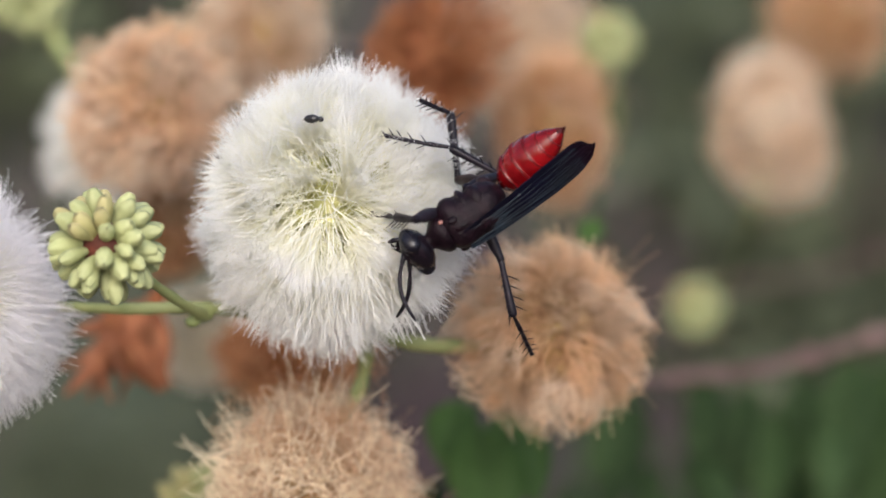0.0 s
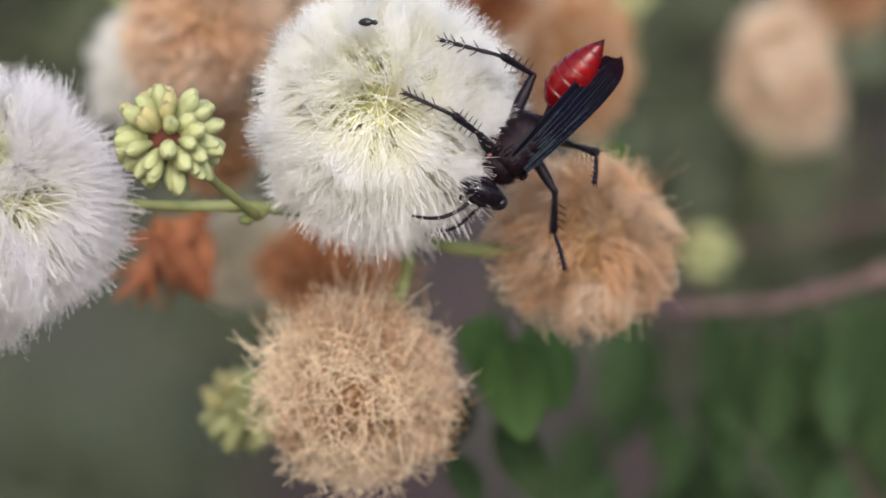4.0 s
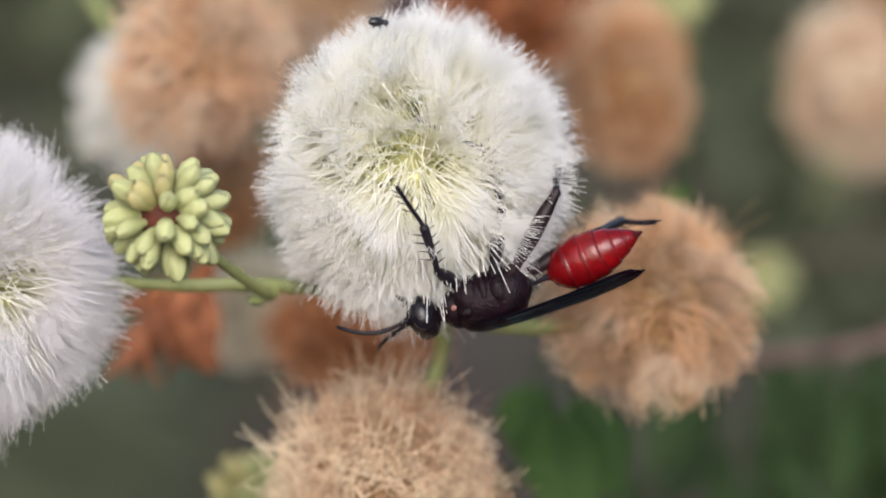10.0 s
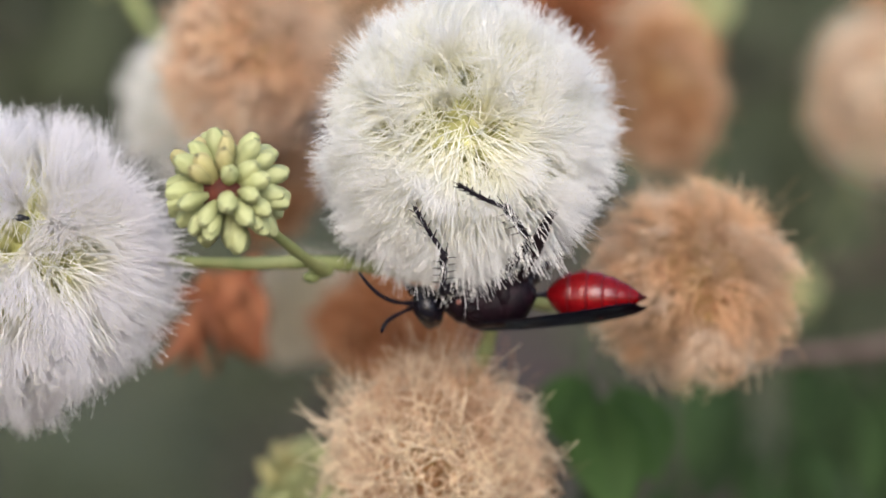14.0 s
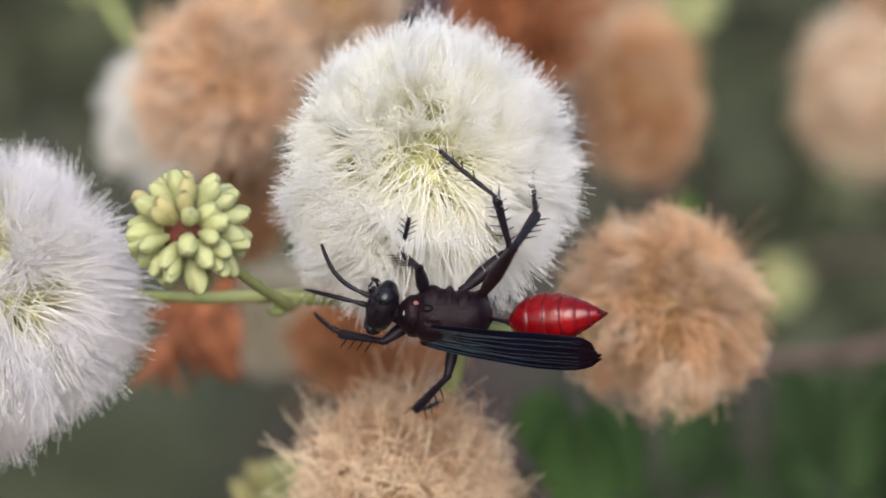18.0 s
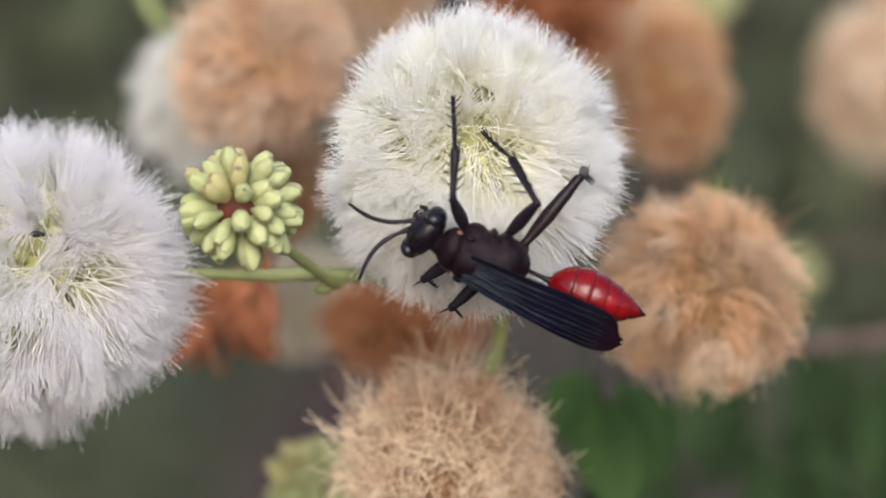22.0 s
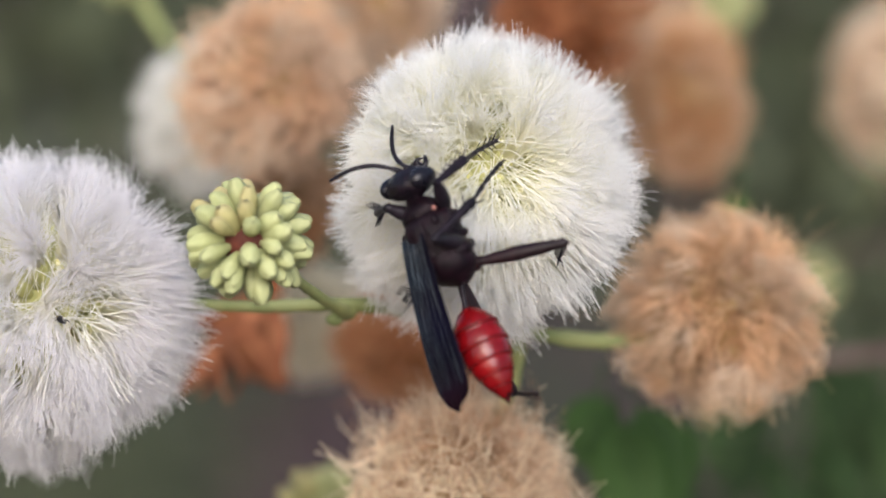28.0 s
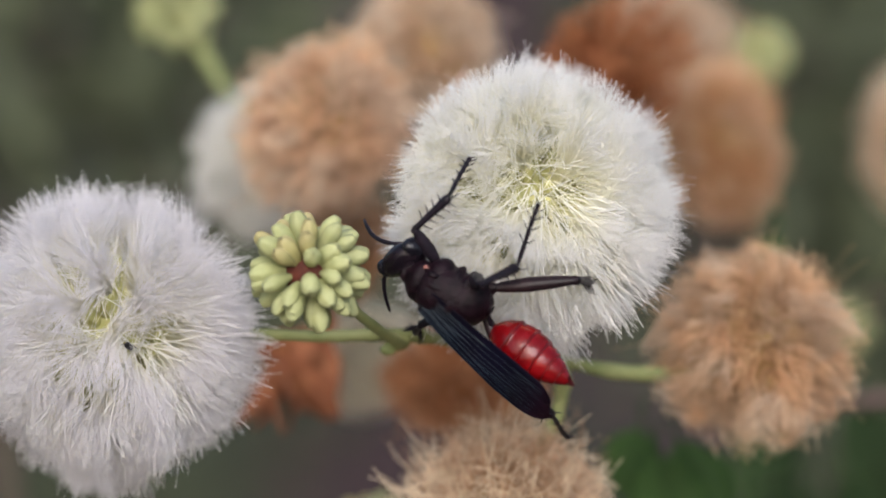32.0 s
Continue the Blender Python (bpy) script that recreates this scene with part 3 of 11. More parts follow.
def bud_cluster(m, label, seed, R, gap, count=50, stalk=None):
    rng = np.random.default_rng(seed)
    ob = thing("bud_cluster", m, label, "flower bud", "bud clusters")
    part("heart", mesh_of("heart", *ball(0, 0, 0, R * 0.46, R * 0.46, R * 0.46, 14, 9), BUD_HEART if R > 4 else BUD), ob, "dark red heart" if R > 4 else "green heart")
    g = Vector(gap).normalized()
    for d in sphere_dirs(count, rng, 0.12):
        v = Vector(d)
        if v.angle(g) < 0.30:
            continue
        size = R / 4.3 * rng.uniform(0.84, 1.12)
        turn = v.to_track_quat("X", "Z").to_matrix().to_4x4()
        blush = v.z > 0.0 and v.x < 0.1 and rng.random() < 0.6
        part("bud", BUD_MESHES[1 if blush else 0], ob, m=Matrix.Translation(v * (R * rng.uniform(0.93, 1.05) - 2.85 * size) * MM) @ turn @ Matrix.Diagonal((size, size, size, 1)))
    if stalk:
        pts = [Vector(q) - Vector(stalk[0]) for q in [(0, 0, 0), *stalk]]
        part("stalk", stem_mesh("stalk", [tuple(q) for q in pts], 0.36, 0.44, STALK), ob, m=Matrix.Translation(Vector(stalk[0]) * MM))
    return ob


# gap: the dark red heart shows towards the viewer
buds = bud_cluster(stand(-28.3, 5.05, 3.0), "round cluster of yellow-green unopened buds", 41, 4.3, (-0.12, -1, -0.02), 72,
                   [(2.0, 3.4, -2.0), (4.5, 9.0, -4.2), (6.4, 14.0, -5.6)])
bud_cluster(stand(-24.6, -17.2, 48.0), "yellow-green bud cluster beside a wilted head", 42, 3.9, (0, 1, 0), 46, [(3, -4, 2), (8, -10, 5)])
bud_cluster(stand(21.9, -1.0, 126.0), "small yellow-green bud cluster", 43, 3.10, (0, 1, 0), 40)
bud_cluster(stand(12.1, 26.1, 104.0), "small yellow-green bud cluster", 44, 3.1, (0, 1, 0), 40, [(0.5, 5, -3), (1, 10, -9)])
bud_cluster(stand(-43.4, 29.2, 80.0), "yellow-green bud cluster on a stalk", 45, 3.9, (0, 1, 0), 46)
cam.data.dof.focus_object = buds.children[-1]


# ---- stalks and twigs ----
def stalk_thing(name, label, pts, r0, r1, mat, seed, category="stalk", nodes=()):
    ob = thing(name, VIEW.copy(), label, category)
    part("shaft", stem_mesh("shaft", uvw(*pts), r0, r1, mat, seed=seed), ob)
    for u, v, w, r in nodes:
        part("node", mesh_of("node", *ball(u, w, v, r * 1.3, r, r, 10, 7), mat), ob, "swollen leaf node")
    return ob


stalk_thing("flower_stalk", "thin green flower stalk between the flower heads",
            [(-42.9, 0.4, 15), (-36, 0.4, 15.5), (-28, 0.1, 16.5), (-22, 0.2, 17), (-16, -0.6, 19), (-11, -1.6, 22), (-4, -3.0, 26), (5.3, -2.7, 27)],
            0.42, 0.60, STALK, 3, nodes=[(-22.2, -0.3, 17.0, 0.75), (-22.9, -0.9, 16.6, 0.5)])
stalk_thing("flower_stalk", "short green stalk under the white flower head", [(-11.85, 8.7, 14), (-12, 4, 17), (-15, -0.6, 19)], 0.42, 0.5, STALK, 4)
stalk_thing("flower_stalk", "short green stalk above the wilted flower head", [(-9.5, -2.0, 23), (-10, -6, 25), (-12.5, -11, 25), (-13.9, -14.9, 23)], 0.62, 0.5, STALK, 5)
stalk_thing("flower_stalk", "green stalk of the pinkish wilted flower head", [(-43.4, 29.2, 80), (-42.0, 27.4, 80), (-40.6, 24.6, 79), (-37.6, 20.6, 74), (-31, 17.0, 46)], 0.62, 0.5, STALK, 6)
stalk_thing("flower_stalk", "pale green stalk of a far wilted flower head", [(29.7, 17.8, 115), (26.6, 7.9, 111), (24.9, 1.2, 132.0), (21.9, -1.0, 127.0)], 0.17, 0.16, STALK, 7)
stalk_thing("twig", "purplish brown woody twig", [(6, -6.5, 70), (15.6, -7.6, 88), (19.7, -7.3, 90), (25.7, -6.9, 93), (31.7, -5.7, 96), (38.3, -3.9, 98), (52, -1, 102)],
                   0.52, 0.74, TWIG, 9, "twig", nodes=[(31.7, -5.6, 96, 1.15), (38.4, -3.7, 98, 1.25)])
stalk_thing("branch", "brown woody branch down to the ground", [(52, -1, 102), (90, -20, 120), (120, -120, 160), (130, -420, 170), (132, -1000, -20)], 1.0, 5.0, TWIG, 11, "branch")
stalk_thing("twig", "thin far brown twig", [(16, 0, 165), (36, 2, 168), (56, 4, 165), (90, -20, 122)], 0.34, 0.6, TWIG, 10, "twig")


# ---- leaves ----
def leaflet_mesh(name, mat, length, width, fold=0.18, sag=0.12):
    v, f, k = [], [], 9
    for i in range(k):
        s = i / (k - 1)
        w = width * 0.5 * (math.sin(math.pi * min(1, s * 0.96 + 0.02)) ** 0.75) * (1.12 - 0.35 * s)
        for y, h in ((-1, fold * w), (-0.5, fold * w * 0.35), (0, 0), (0.5, fold * w * 0.35), (1, fold * w)):
            v.append((s * length, y * w, h - sag * length * s * s))
    for i in range(k - 1):
        for j in range(4):
            f.append([i * 5 + j, i * 5 + j + 1, i * 5 + 6 + j, i * 5 + 5 + j])
    n = len(v)
    v += [(x, y, z - 0.12) for x, y, z in v]
    f += [[q + n for q in p[::-1]] for p in f]
    rim = [i * 5 for i in range(k)], [i * 5 + 4 for i in range(k)]
    for a, b in zip(rim[0], rim[0][1:]):
        f.append([a, b, b + n, a + n])
    for a, b in zip(rim[1], rim[1][1:]):
        f.append([b, a, a + n, b + n])
    return mesh_of(name, v, f, mat)


PETAL = leaflet_mesh("petal", DRY_RED, 7.0, 2.1, 0.6, 0.25)
withered_flower(stand(-32.4, -1.6, 48.0), "withered red-brown flower with curled petals", 51)
withered_flower(stand(-29.2, 0.2, 52.0, 0, 40, 30), "withered red-brown flower with curled petals", 52)
def rib_mesh(length, sag):
    s = np.linspace(0, 0.97, 7)
    line = np.stack([s * length, s * 0, 0.04 - sag * length * s * s], 1)
    return mesh_of("midrib", *tubes(line[None], np.linspace(0.14, 0.05, 7)[None], 5, cap=True), LEAF_RIB)


RIBS = [rib_mesh(11, 0.12), rib_mesh(9, 0.2), rib_mesh(8, 0.12), rib_mesh(9, 0.12)]
LEAFLETS = [leaflet_mesh("leaflet", LEAF, 11, 5.2), leaflet_mesh("leaflet", LEAF, 9, 3.8, 0.25, 0.2), leaflet_mesh("leaflet", LEAF_LIGHT, 8, 6.2), leaflet_mesh("leaflet", LEAF_RED, 9, 5.2)]


def single_leaf(root, tip, label, mesh_id, k, roll=70):
    a, b = Vector(uvw(root)[0]), Vector(uvw(tip)[0])
    ob = thing("leaf", VIEW.copy(), label, "leaf")
    x = (b - a).normalized()
    z = Vector((0, -1, 0.35))
    z = (z - x * z.dot(x)).normalized()
    turn = Matrix((x, z.cross(x), z)).transposed().to_4x4() @ pose(0, 0, 0, roll, 0, 0)
    blade = part("blade", LEAFLETS[mesh_id], ob, m=Matrix.Translation(a * MM) @ turn @ Matrix.Diagonal((k, k, k, 1)))
    part("midrib", RIBS[mesh_id], blade)
    part("leaf_stalk", stem_mesh("leaf_stalk", [tuple(a), tuple(a - x * 1.2), tuple(a - x * 2.2 + Vector((0, 0.6, 0.8)))], 0.16, 0.2, LEAF_RIB, 6), ob)
    return ob


single_leaf((-0.8, -10.6, 50.0), (0.8, -19.2, 46.0), "broad light green leaflet hanging below the twig", 2, 1.20, -5)
single_leaf((-1.3, -17.7, 60.0), (2.9, -25.7, 56.0), "broad dark green leaflet hanging below the twig", 0, 0.89, 3)
single_leaf((22.3, -7.2, 112.0), (21.7, -16.8, 108.0), "broad dark green leaflet hanging below the twig", 0, 0.95, -22)
single_leaf((15.7, -15.6, 105.0), (10.6, -21.5, 101.0), "narrow dark green leaflet hanging below the twig", 1, 0.97, 15)
single_leaf((17.2, -16.5, 105.0), (14.7, -22.6, 101.0), "narrow dark green leaflet hanging below the twig", 1, 0.86, 26)
single_leaf((21.7, -16.7, 105.0), (25.0, -21.6, 101.0), "narrow dark green leaflet hanging below the twig", 1, 0.79, -16)
single_leaf((18.7, -19.4, 105.0), (17.1, -27.0, 101.0), "narrow dark green leaflet hanging below the twig", 1, 0.97, -24)
single_leaf((22.6, -19.4, 105.0), (24.2, -26.9, 101.0), "narrow dark green leaflet hanging below the twig", 1, 0.96, -27)
single_leaf((27.6, -21.8, 108.0), (30.9, -27.5, 104.0), "narrow dark green leaflet hanging below the twig", 1, 0.86, -33)
single_leaf((38.3, -6.1, 118.0), (33.8, -21.9, 114.0), "broad dark green leaflet hanging below the twig", 0, 1.54, 16)
single_leaf((41.9, -6.6, 120.0), (39.9, -28.0, 116.0), "broad dark green leaflet hanging below the twig", 0, 1.98, 35)
single_leaf((32.4, -7.7, 115.0), (31.1, -12.8, 111.0), "narrow dark green leaflet hanging below the twig", 1, 0.74, 2)
single_leaf((14.8, -9.7, 112.0), (15.3, -16.9, 108.0), "narrow dark green leaflet hanging below the twig", 1, 0.91, -28)
single_leaf((34.8, -12.8, 112.0), (35.3, -21.1, 108.0), "narrow dark green leaflet hanging below the twig", 1, 1.03, -7)
single_leaf((16.7, -26.0, 105.0), (13.1, -31.7, 101.0), "narrow dark green leaflet hanging below the twig", 1, 0.88, 31)
single_leaf((25.8, -25.4, 108.0), (28.0, -31.7, 104.0), "narrow dark green leaflet hanging below the twig", 1, 0.86, 33)
single_leaf((9.7, 7.7, 60.0), (8.3, 3.9, 56.0), "broad light green leaflet hanging below the twig", 2, 0.42, 11)
single_leaf((-2.3, -8.5, 55.0), (-3.8, -13.7, 51.0), "broad light green leaflet hanging below the twig", 2, 0.84, 0)
single_leaf((-5.8, -21.2, 60.0), (-3.1, -26.3, 56.0), "broad dark green leaflet hanging below the twig", 0, 0.63, -13)
single_leaf((-4.2, -16.0, 66.0), (-6.8, -21.3, 62.0), "broad dark green leaflet hanging below the twig", 0, 0.65, -22)
single_leaf((36.0, -24.0, 112.0), (34.0, -33.0, 108.0), "broad dark green leaflet hanging below the twig", 0, 1.10, -7)
single_leaf((42.0, -20.0, 118.0), (44.0, -30.0, 114.0), "broad dark green leaflet hanging below the twig", 0, 1.20, -13)
single_leaf((47.0, -12.0, 122.0), (49.0, -23.0, 118.0), "broad dark green leaflet hanging below the twig", 0, 1.30, -37)
single_leaf((52.0, -18.0, 124.0), (53.0, -30.0, 120.0), "broad dark green leaflet hanging below the twig", 0, 1.40, -7)
single_leaf((46.0, -28.0, 120.0), (44.0, -38.0, 116.0), "broad dark green leaflet hanging below the twig", 0, 1.20, -6)
single_leaf((55.0, -30.0, 126.0), (57.0, -41.0, 122.0), "broad dark green leaflet hanging below the twig", 0, 1.30, -16)
single_leaf((38.0, -34.0, 114.0), (39.0, -43.0, 110.0), "broad dark green leaflet hanging below the twig", 0, 1.10, -19)
single_leaf((31.0, -32.0, 110.0), (28.0, -39.0, 106.0), "narrow dark green leaflet hanging below the twig", 1, 1.00, -1)
single_leaf((50.0, -38.0, 120.0), (48.0, -47.0, 116.0), "broad dark green leaflet hanging below the twig", 0, 1.20, -3)
single_leaf((58.0, -10.0, 128.0), (61.0, -20.0, 124.0), "broad dark green leaflet hanging below the twig", 0, 1.30, 40)
single_leaf((24.0, -33.0, 106.0), (26.0, -40.0, 102.0), "narrow dark green leaflet hanging below the twig", 1, 1.00, 7)
single_leaf((10.0, -24.0, 80.0), (7.0, -31.0, 76.0), "broad dark green leaflet hanging below the twig", 0, 0.90, -29)
single_leaf((6.0, -30.0, 78.0), (8.0, -38.0, 74.0), "broad dark green leaflet hanging below the twig", 0, 0.90, 37)
single_leaf((60.0, -22.0, 128.0), (62.0, -34.0, 124.0), "broad dark green leaflet hanging below the twig", 0, 1.30, 3)
single_leaf((52.0, -26.0, 140.0), (56.0, -34.0, 137.0), "reddened dying leaflet among the green leaves", 3, 1.0, 20)
single_leaf((44.0, -33.0, 138.0), (42.0, -41.0, 135.0), "reddened dying leaflet among the green leaves", 3, 0.9, -25)
single_leaf((1.0, -9.5, 54.0), (4.5, -16.5, 52.0), "broad light green leaflet hanging below the twig", 2, 1.05, -20)
single_leaf((31.4, -10.0, 117.3), (29.3, -19.0, 114.3), "broad dark green leaflet hanging below the twig", 0, 1.23, -35)
single_leaf((20.6, -16.1, 117.3), (23.5, -25.1, 114.3), "narrow dark green leaflet hanging below the twig", 1, 0.90, 24)
single_leaf((26.6, -15.1, 139.6), (23.8, -24.1, 136.6), "broad dark green leaflet hanging below the twig", 0, 1.01, -19)
single_leaf((32.0, -18.3, 120.5), (34.3, -27.3, 117.5), "broad dark green leaflet hanging below the twig", 0, 1.30, -9)
single_leaf((22.5, -20.8, 115.2), (22.5, -29.8, 112.2), "broad dark green leaflet hanging below the twig", 0, 1.31, -27)
single_leaf((9.0, -19.5, 120.4), (7.2, -28.5, 117.4), "broad dark green leaflet hanging below the twig", 0, 1.27, 1)
single_leaf((14.0, -8.0, 128.0), (12.0, -19.0, 124.0), "broad dark green leaflet hanging below the twig", 0, 1.25, -14)
single_leaf((27.5, -9.0, 126.0), (26.0, -20.0, 122.0), "broad dark green leaflet hanging below the twig", 0, 1.15, 18)
single_leaf((18.0, -21.0, 124.0), (19.5, -31.0, 120.0), "narrow dark green leaflet hanging below the twig", 1, 1.10, -12)


# ---- ground and distance ----
def ground_sheet():
    v, f, k = [], [], 60
    rng = np.random.default_rng(5)
    span = np.concatenate([[-60, -25], np.linspace(-8, 8, k), [25, 60]])
    for y in span:
        for x in span:
            h = 0.05 * math.sin(x * 1.7 + y) + 0.04 * math.sin(y * 2.3 - x * 0.6) + rng.normal(0, 0.012)
            v.append((x * 1000, y * 1000, h * 1000))
    n = len(span)
    for i in range(n - 1):
        for j in range(n - 1):
            f.append([i * n + j, i * n + j + 1, i * n + n + j + 1, i * n + n + j])
    return tagged(new("ground", mesh_of("ground", v, f, GROUND)), "bare brown soil with patches of grass", "ground", kind="structure")


ground_sheet()


def shrub(u, v, w, reach, leaves, seed, label):
    rng = np.random.default_rng(seed)
    ob = thing("shrub", VIEW.copy(), label, "shrub", "shrubs behind the flowers")
    c = np.array([u, w, v], float)
    d = unit_rows(rng.normal(0, 1, (leaves, 3)))
    p = c + d * reach * rng.uniform(0.3, 1.0, (leaves, 1)) * np.array([1.2, 0.8, 1.0])
    a, b = unit_rows(rng.normal(0, 1, (leaves, 3))), unit_rows(rng.normal(0, 1, (leaves, 3)))
    size = reach * 0.13 * rng.uniform(0.6, 1.4, (leaves, 1))
    b = unit_rows(np.cross(a, b))
    up = np.cross(a, b) * size * 0.25
    q = np.stack([p - a * size, p - b * size * 0.4 + up, p + a * size, p + b * size * 0.4 + up, p + up * 0.6], 1).reshape(-1, 3)
    k = np.arange(leaves)[:, None, None] * 5
    f = (k + np.array([(0, 1, 4), (1, 2, 4), (2, 3, 4), (3, 0, 4)])).reshape(-1, 3)
    part("foliage", mesh_of("foliage", q, f, SHRUB), ob, "dull green leaves", "stuff")
    foot = (VIEW.inverted() @ Vector((u * MM, (w + 60) * MM, -0.05))) / MM
    part("stem", stem_mesh("stem", [tuple(c), tuple((c + np.array(foot)) / 2 + [-25 if u < 0 else 25, 0, 0]), tuple(foot)], reach * 0.03, reach * 0.06, TWIG, 7, seed=seed), ob)
    return ob


shrub(-88, 48, 330, 52, 700, 61, "dull green shrub far behind the flowers")
shrub(66, 24, 400, 60, 700, 63, "dull green shrub far behind the flowers")
shrub(100, -52, 560, 52, 700, 65, "low dark green shrub under the twig")
shrub(-112, -66, 700, 46, 800, 68, "dull green shrub far behind the flowers")
shrub(-60, -2, 760, 40, 600, 69, "dull green shrub far behind the flowers")



# ---- small insects ----
def beetle(m, label, k=1.0):
    ob = thing("tiny_beetle", m @ Matrix.Scale(k, 4), label, "beetle")
    part("shell", mesh_of("shell", *ball(-0.15, 0, 0, 0.62, 0.36, 0.34), BEETLE), ob)
    part("head", mesh_of("head", *ball(0.58, 0, -0.04, 0.24, 0.22, 0.22), BEETLE), ob)
    for i in range(3):
        for s in (-1, 1):
            leg = np.array([[(0.3 - 0.3 * i, 0.2 * s, 0), (0.4 - 0.4 * i, 0.45 * s, 0.1), (0.45 - 0.55 * i, 0.62 * s, -0.15)]])
            part("leg", mesh_of("leg", *tubes(leg, np.array([[0.05, 0.04, 0.025]]), 5, cap=True), BEETLE), ob)
    return ob


main_beetle = beetle(stand(-12.8, 14.5, 4.2), "tiny black beetle on the white flower head")
left_beetle = beetle(stand(-42.8, 3.2, 4.9, 0, 0, 40), "tiny black beetle among the stamens", 0.75)


# ---- the wasp; x towards its head, z towards its back ----
def spine_list(name, rows, r=0.055):
    """Short spines, a mesh each: (x, y, z, dx, dy, dz)."""
    return [mesh_of(name, *spine(q, r), LEG_BLACK) for q in rows]


def spine(row, r):
    a = np.array([row], float)
    p = np.stack([a[:, :3], a[:, :3] + a[:, 3:] * 0.5, a[:, :3] + a[:, 3:]], 1)
    return tubes(p, np.tile([r, r * 0.85, r * 0.3], (len(a), 1)), 4)


def leg_meshes(lf, lt, ls, k, seed):
    rng = np.random.default_rng(seed)
    femur = lathe([(-0.25, 0.12 * k, 0.12 * k), (0.0, 0.26 * k, 0.28 * k), (lf * 0.10, 0.20 * k, 0.22 * k), (lf * 0.2, 0.26 * k, 0.30 * k), (lf * 0.45, 0.34 * k, 0.40 * k),
                   (lf * 0.75, 0.29 * k, 0.33 * k), (lf * 0.94, 0.20 * k, 0.23 * k), (lf, 0.22 * k, 0.25 * k), (lf + 0.12, 0.12 * k, 0.12 * k)], 12)
    tibia = lathe([(-0.15, 0.10 * k, 0.10 * k), (0.0, 0.18 * k, 0.2 * k), (lt * 0.12, 0.15 * k, 0.17 * k), (lt * 0.5, 0.19 * k, 0.21 * k), (lt * 0.92, 0.24 * k, 0.26 * k),
                   (lt, 0.21 * k, 0.22 * k), (lt + 0.08, 0.1 * k, 0.1 * k)], 10)
    sp = []
    for i in range(9):
        x = lt * (0.2 + 0.09 * i)
        s = 1 if i % 2 else -1
        sp.append((x, 0.16 * k * s, 0.1 * k, 0.52, 0.62 * s, 0.50))
    sp += [(lt, 0.12 * k, -0.12 * k, 0.75, 0.16, -0.24), (lt, -0.12 * k, -0.12 * k, 0.70, -0.16, -0.24)]
    cuts = [0, 0.40, 0.60, 0.76, 0.88, 1.0]
    rings = []
    for a, b in zip(cuts, cuts[1:]):
        rings += [(ls * a + 0.02, 0.085 * k, 0.085 * k, -0.25 * a * a * ls * 0.3), (ls * (a + 0.75 * (b - a)), 0.13 * k, 0.13 * k, -0.075 * b * b * ls),
                  (ls * b - 0.02, 0.11 * k, 0.11 * k, -0.075 * b * b * ls)]
    tarsus = lathe(rings, 8)
    ts = []
    for b in cuts[1:-1]:
        for s in (-1, 1):
            ts.append((ls * b, 0.1 * k * s, -0.075 * b * b * ls, 0.50, 0.52 * s, -0.12))
    claw = [(ls, 0.05, -0.075 * ls, 0.3, 0.22, -0.22), (ls, -0.05, -0.075 * ls, 0.3, -0.22, -0.22)]
    return femur, tibia, tarsus, spine_list("spine", sp), spine_list("spine", ts), spine_list("claw", claw, 0.05)


def wing_mesh(name, length, width, mat):
    """A folded wing: a thin pleated blade with a rounded, slanting tip."""
    v, f, k, c = [], [], 26, 37
    for i in range(k):
        s = i / (k - 1)
        full = width * min(1.0, 0.55 + 0.70 * s ** 0.9) * math.sqrt(max(0.0, 1 - max(0.0, (s - 0.80) / 0.2002) ** 2.2))
        for j in range(c):
            q = j / (c - 1)
            y = (q - 0.5) * full
            pleat = 0.026 * (math.sin(q * 13 + 0.4 + 1.6 * s) + 0.7 * math.sin(q * 24 + 7 * s) + 0.5 * math.sin(11 * s + 6 * q)) * min(1, 3 * s) * (1 - 0.4 * s)
            pleat += 0.022 * math.sin(q * 62 + 3 * math.sin(4 * s)) * (0.35 + 0.65 * s) + 0.012 * math.sin(q * 97 + 9 * s)
            v.append((s * length - 0.5 * q * (s > 0.7) * (s - 0.7) * 3 + 0.07 * math.sin(q * 41) * (s > 0.98), y, 0.30 * math.sin(s * 2.6) * (1 - 2.2 * (q - 0.4) ** 2) + pleat - 0.5 * s * s))
    for i in range(k - 1):
        for j in range(c - 1):
            f.append([i * c + j, i * c + j + 1, i * c + c + j + 1, i * c + c + j])
    n = len(v)
    v2 = [(x, y, z - 0.05) for x, y, z in v]
    f2 = f + [[q + n for q in p[::-1]] for p in f]
    for i in range(k - 1):
        f2 += [[i * c, i * c + c, i * c + c + n, i * c + n], [i * c + c - 1 + c, i * c + c - 1, i * c + c - 1 + n, i * c + c - 1 + c + n]]
    grid = np.array(v).reshape(k, c, 3)
    veins = []
    for j0, j1 in ((0, 0), (4, 4), (12, 8), (16, 17), (20, 25), (28, 29), (9, 14), (23, 33)):
        line = np.array([grid[i, round(j0 + (j1 - j0) * i / (k - 1))] for i in range(0, k - 2, 2)])
        veins.append(line + np.array([0, 0, 0.02]))
    wide = np.linspace(0.034, 0.012, len(veins[0]))[None]
    return mesh_of(name, v + v2, f2, mat), [mesh_of("vein", *tubes(line[None], wide, 5), VEIN) for line in veins]


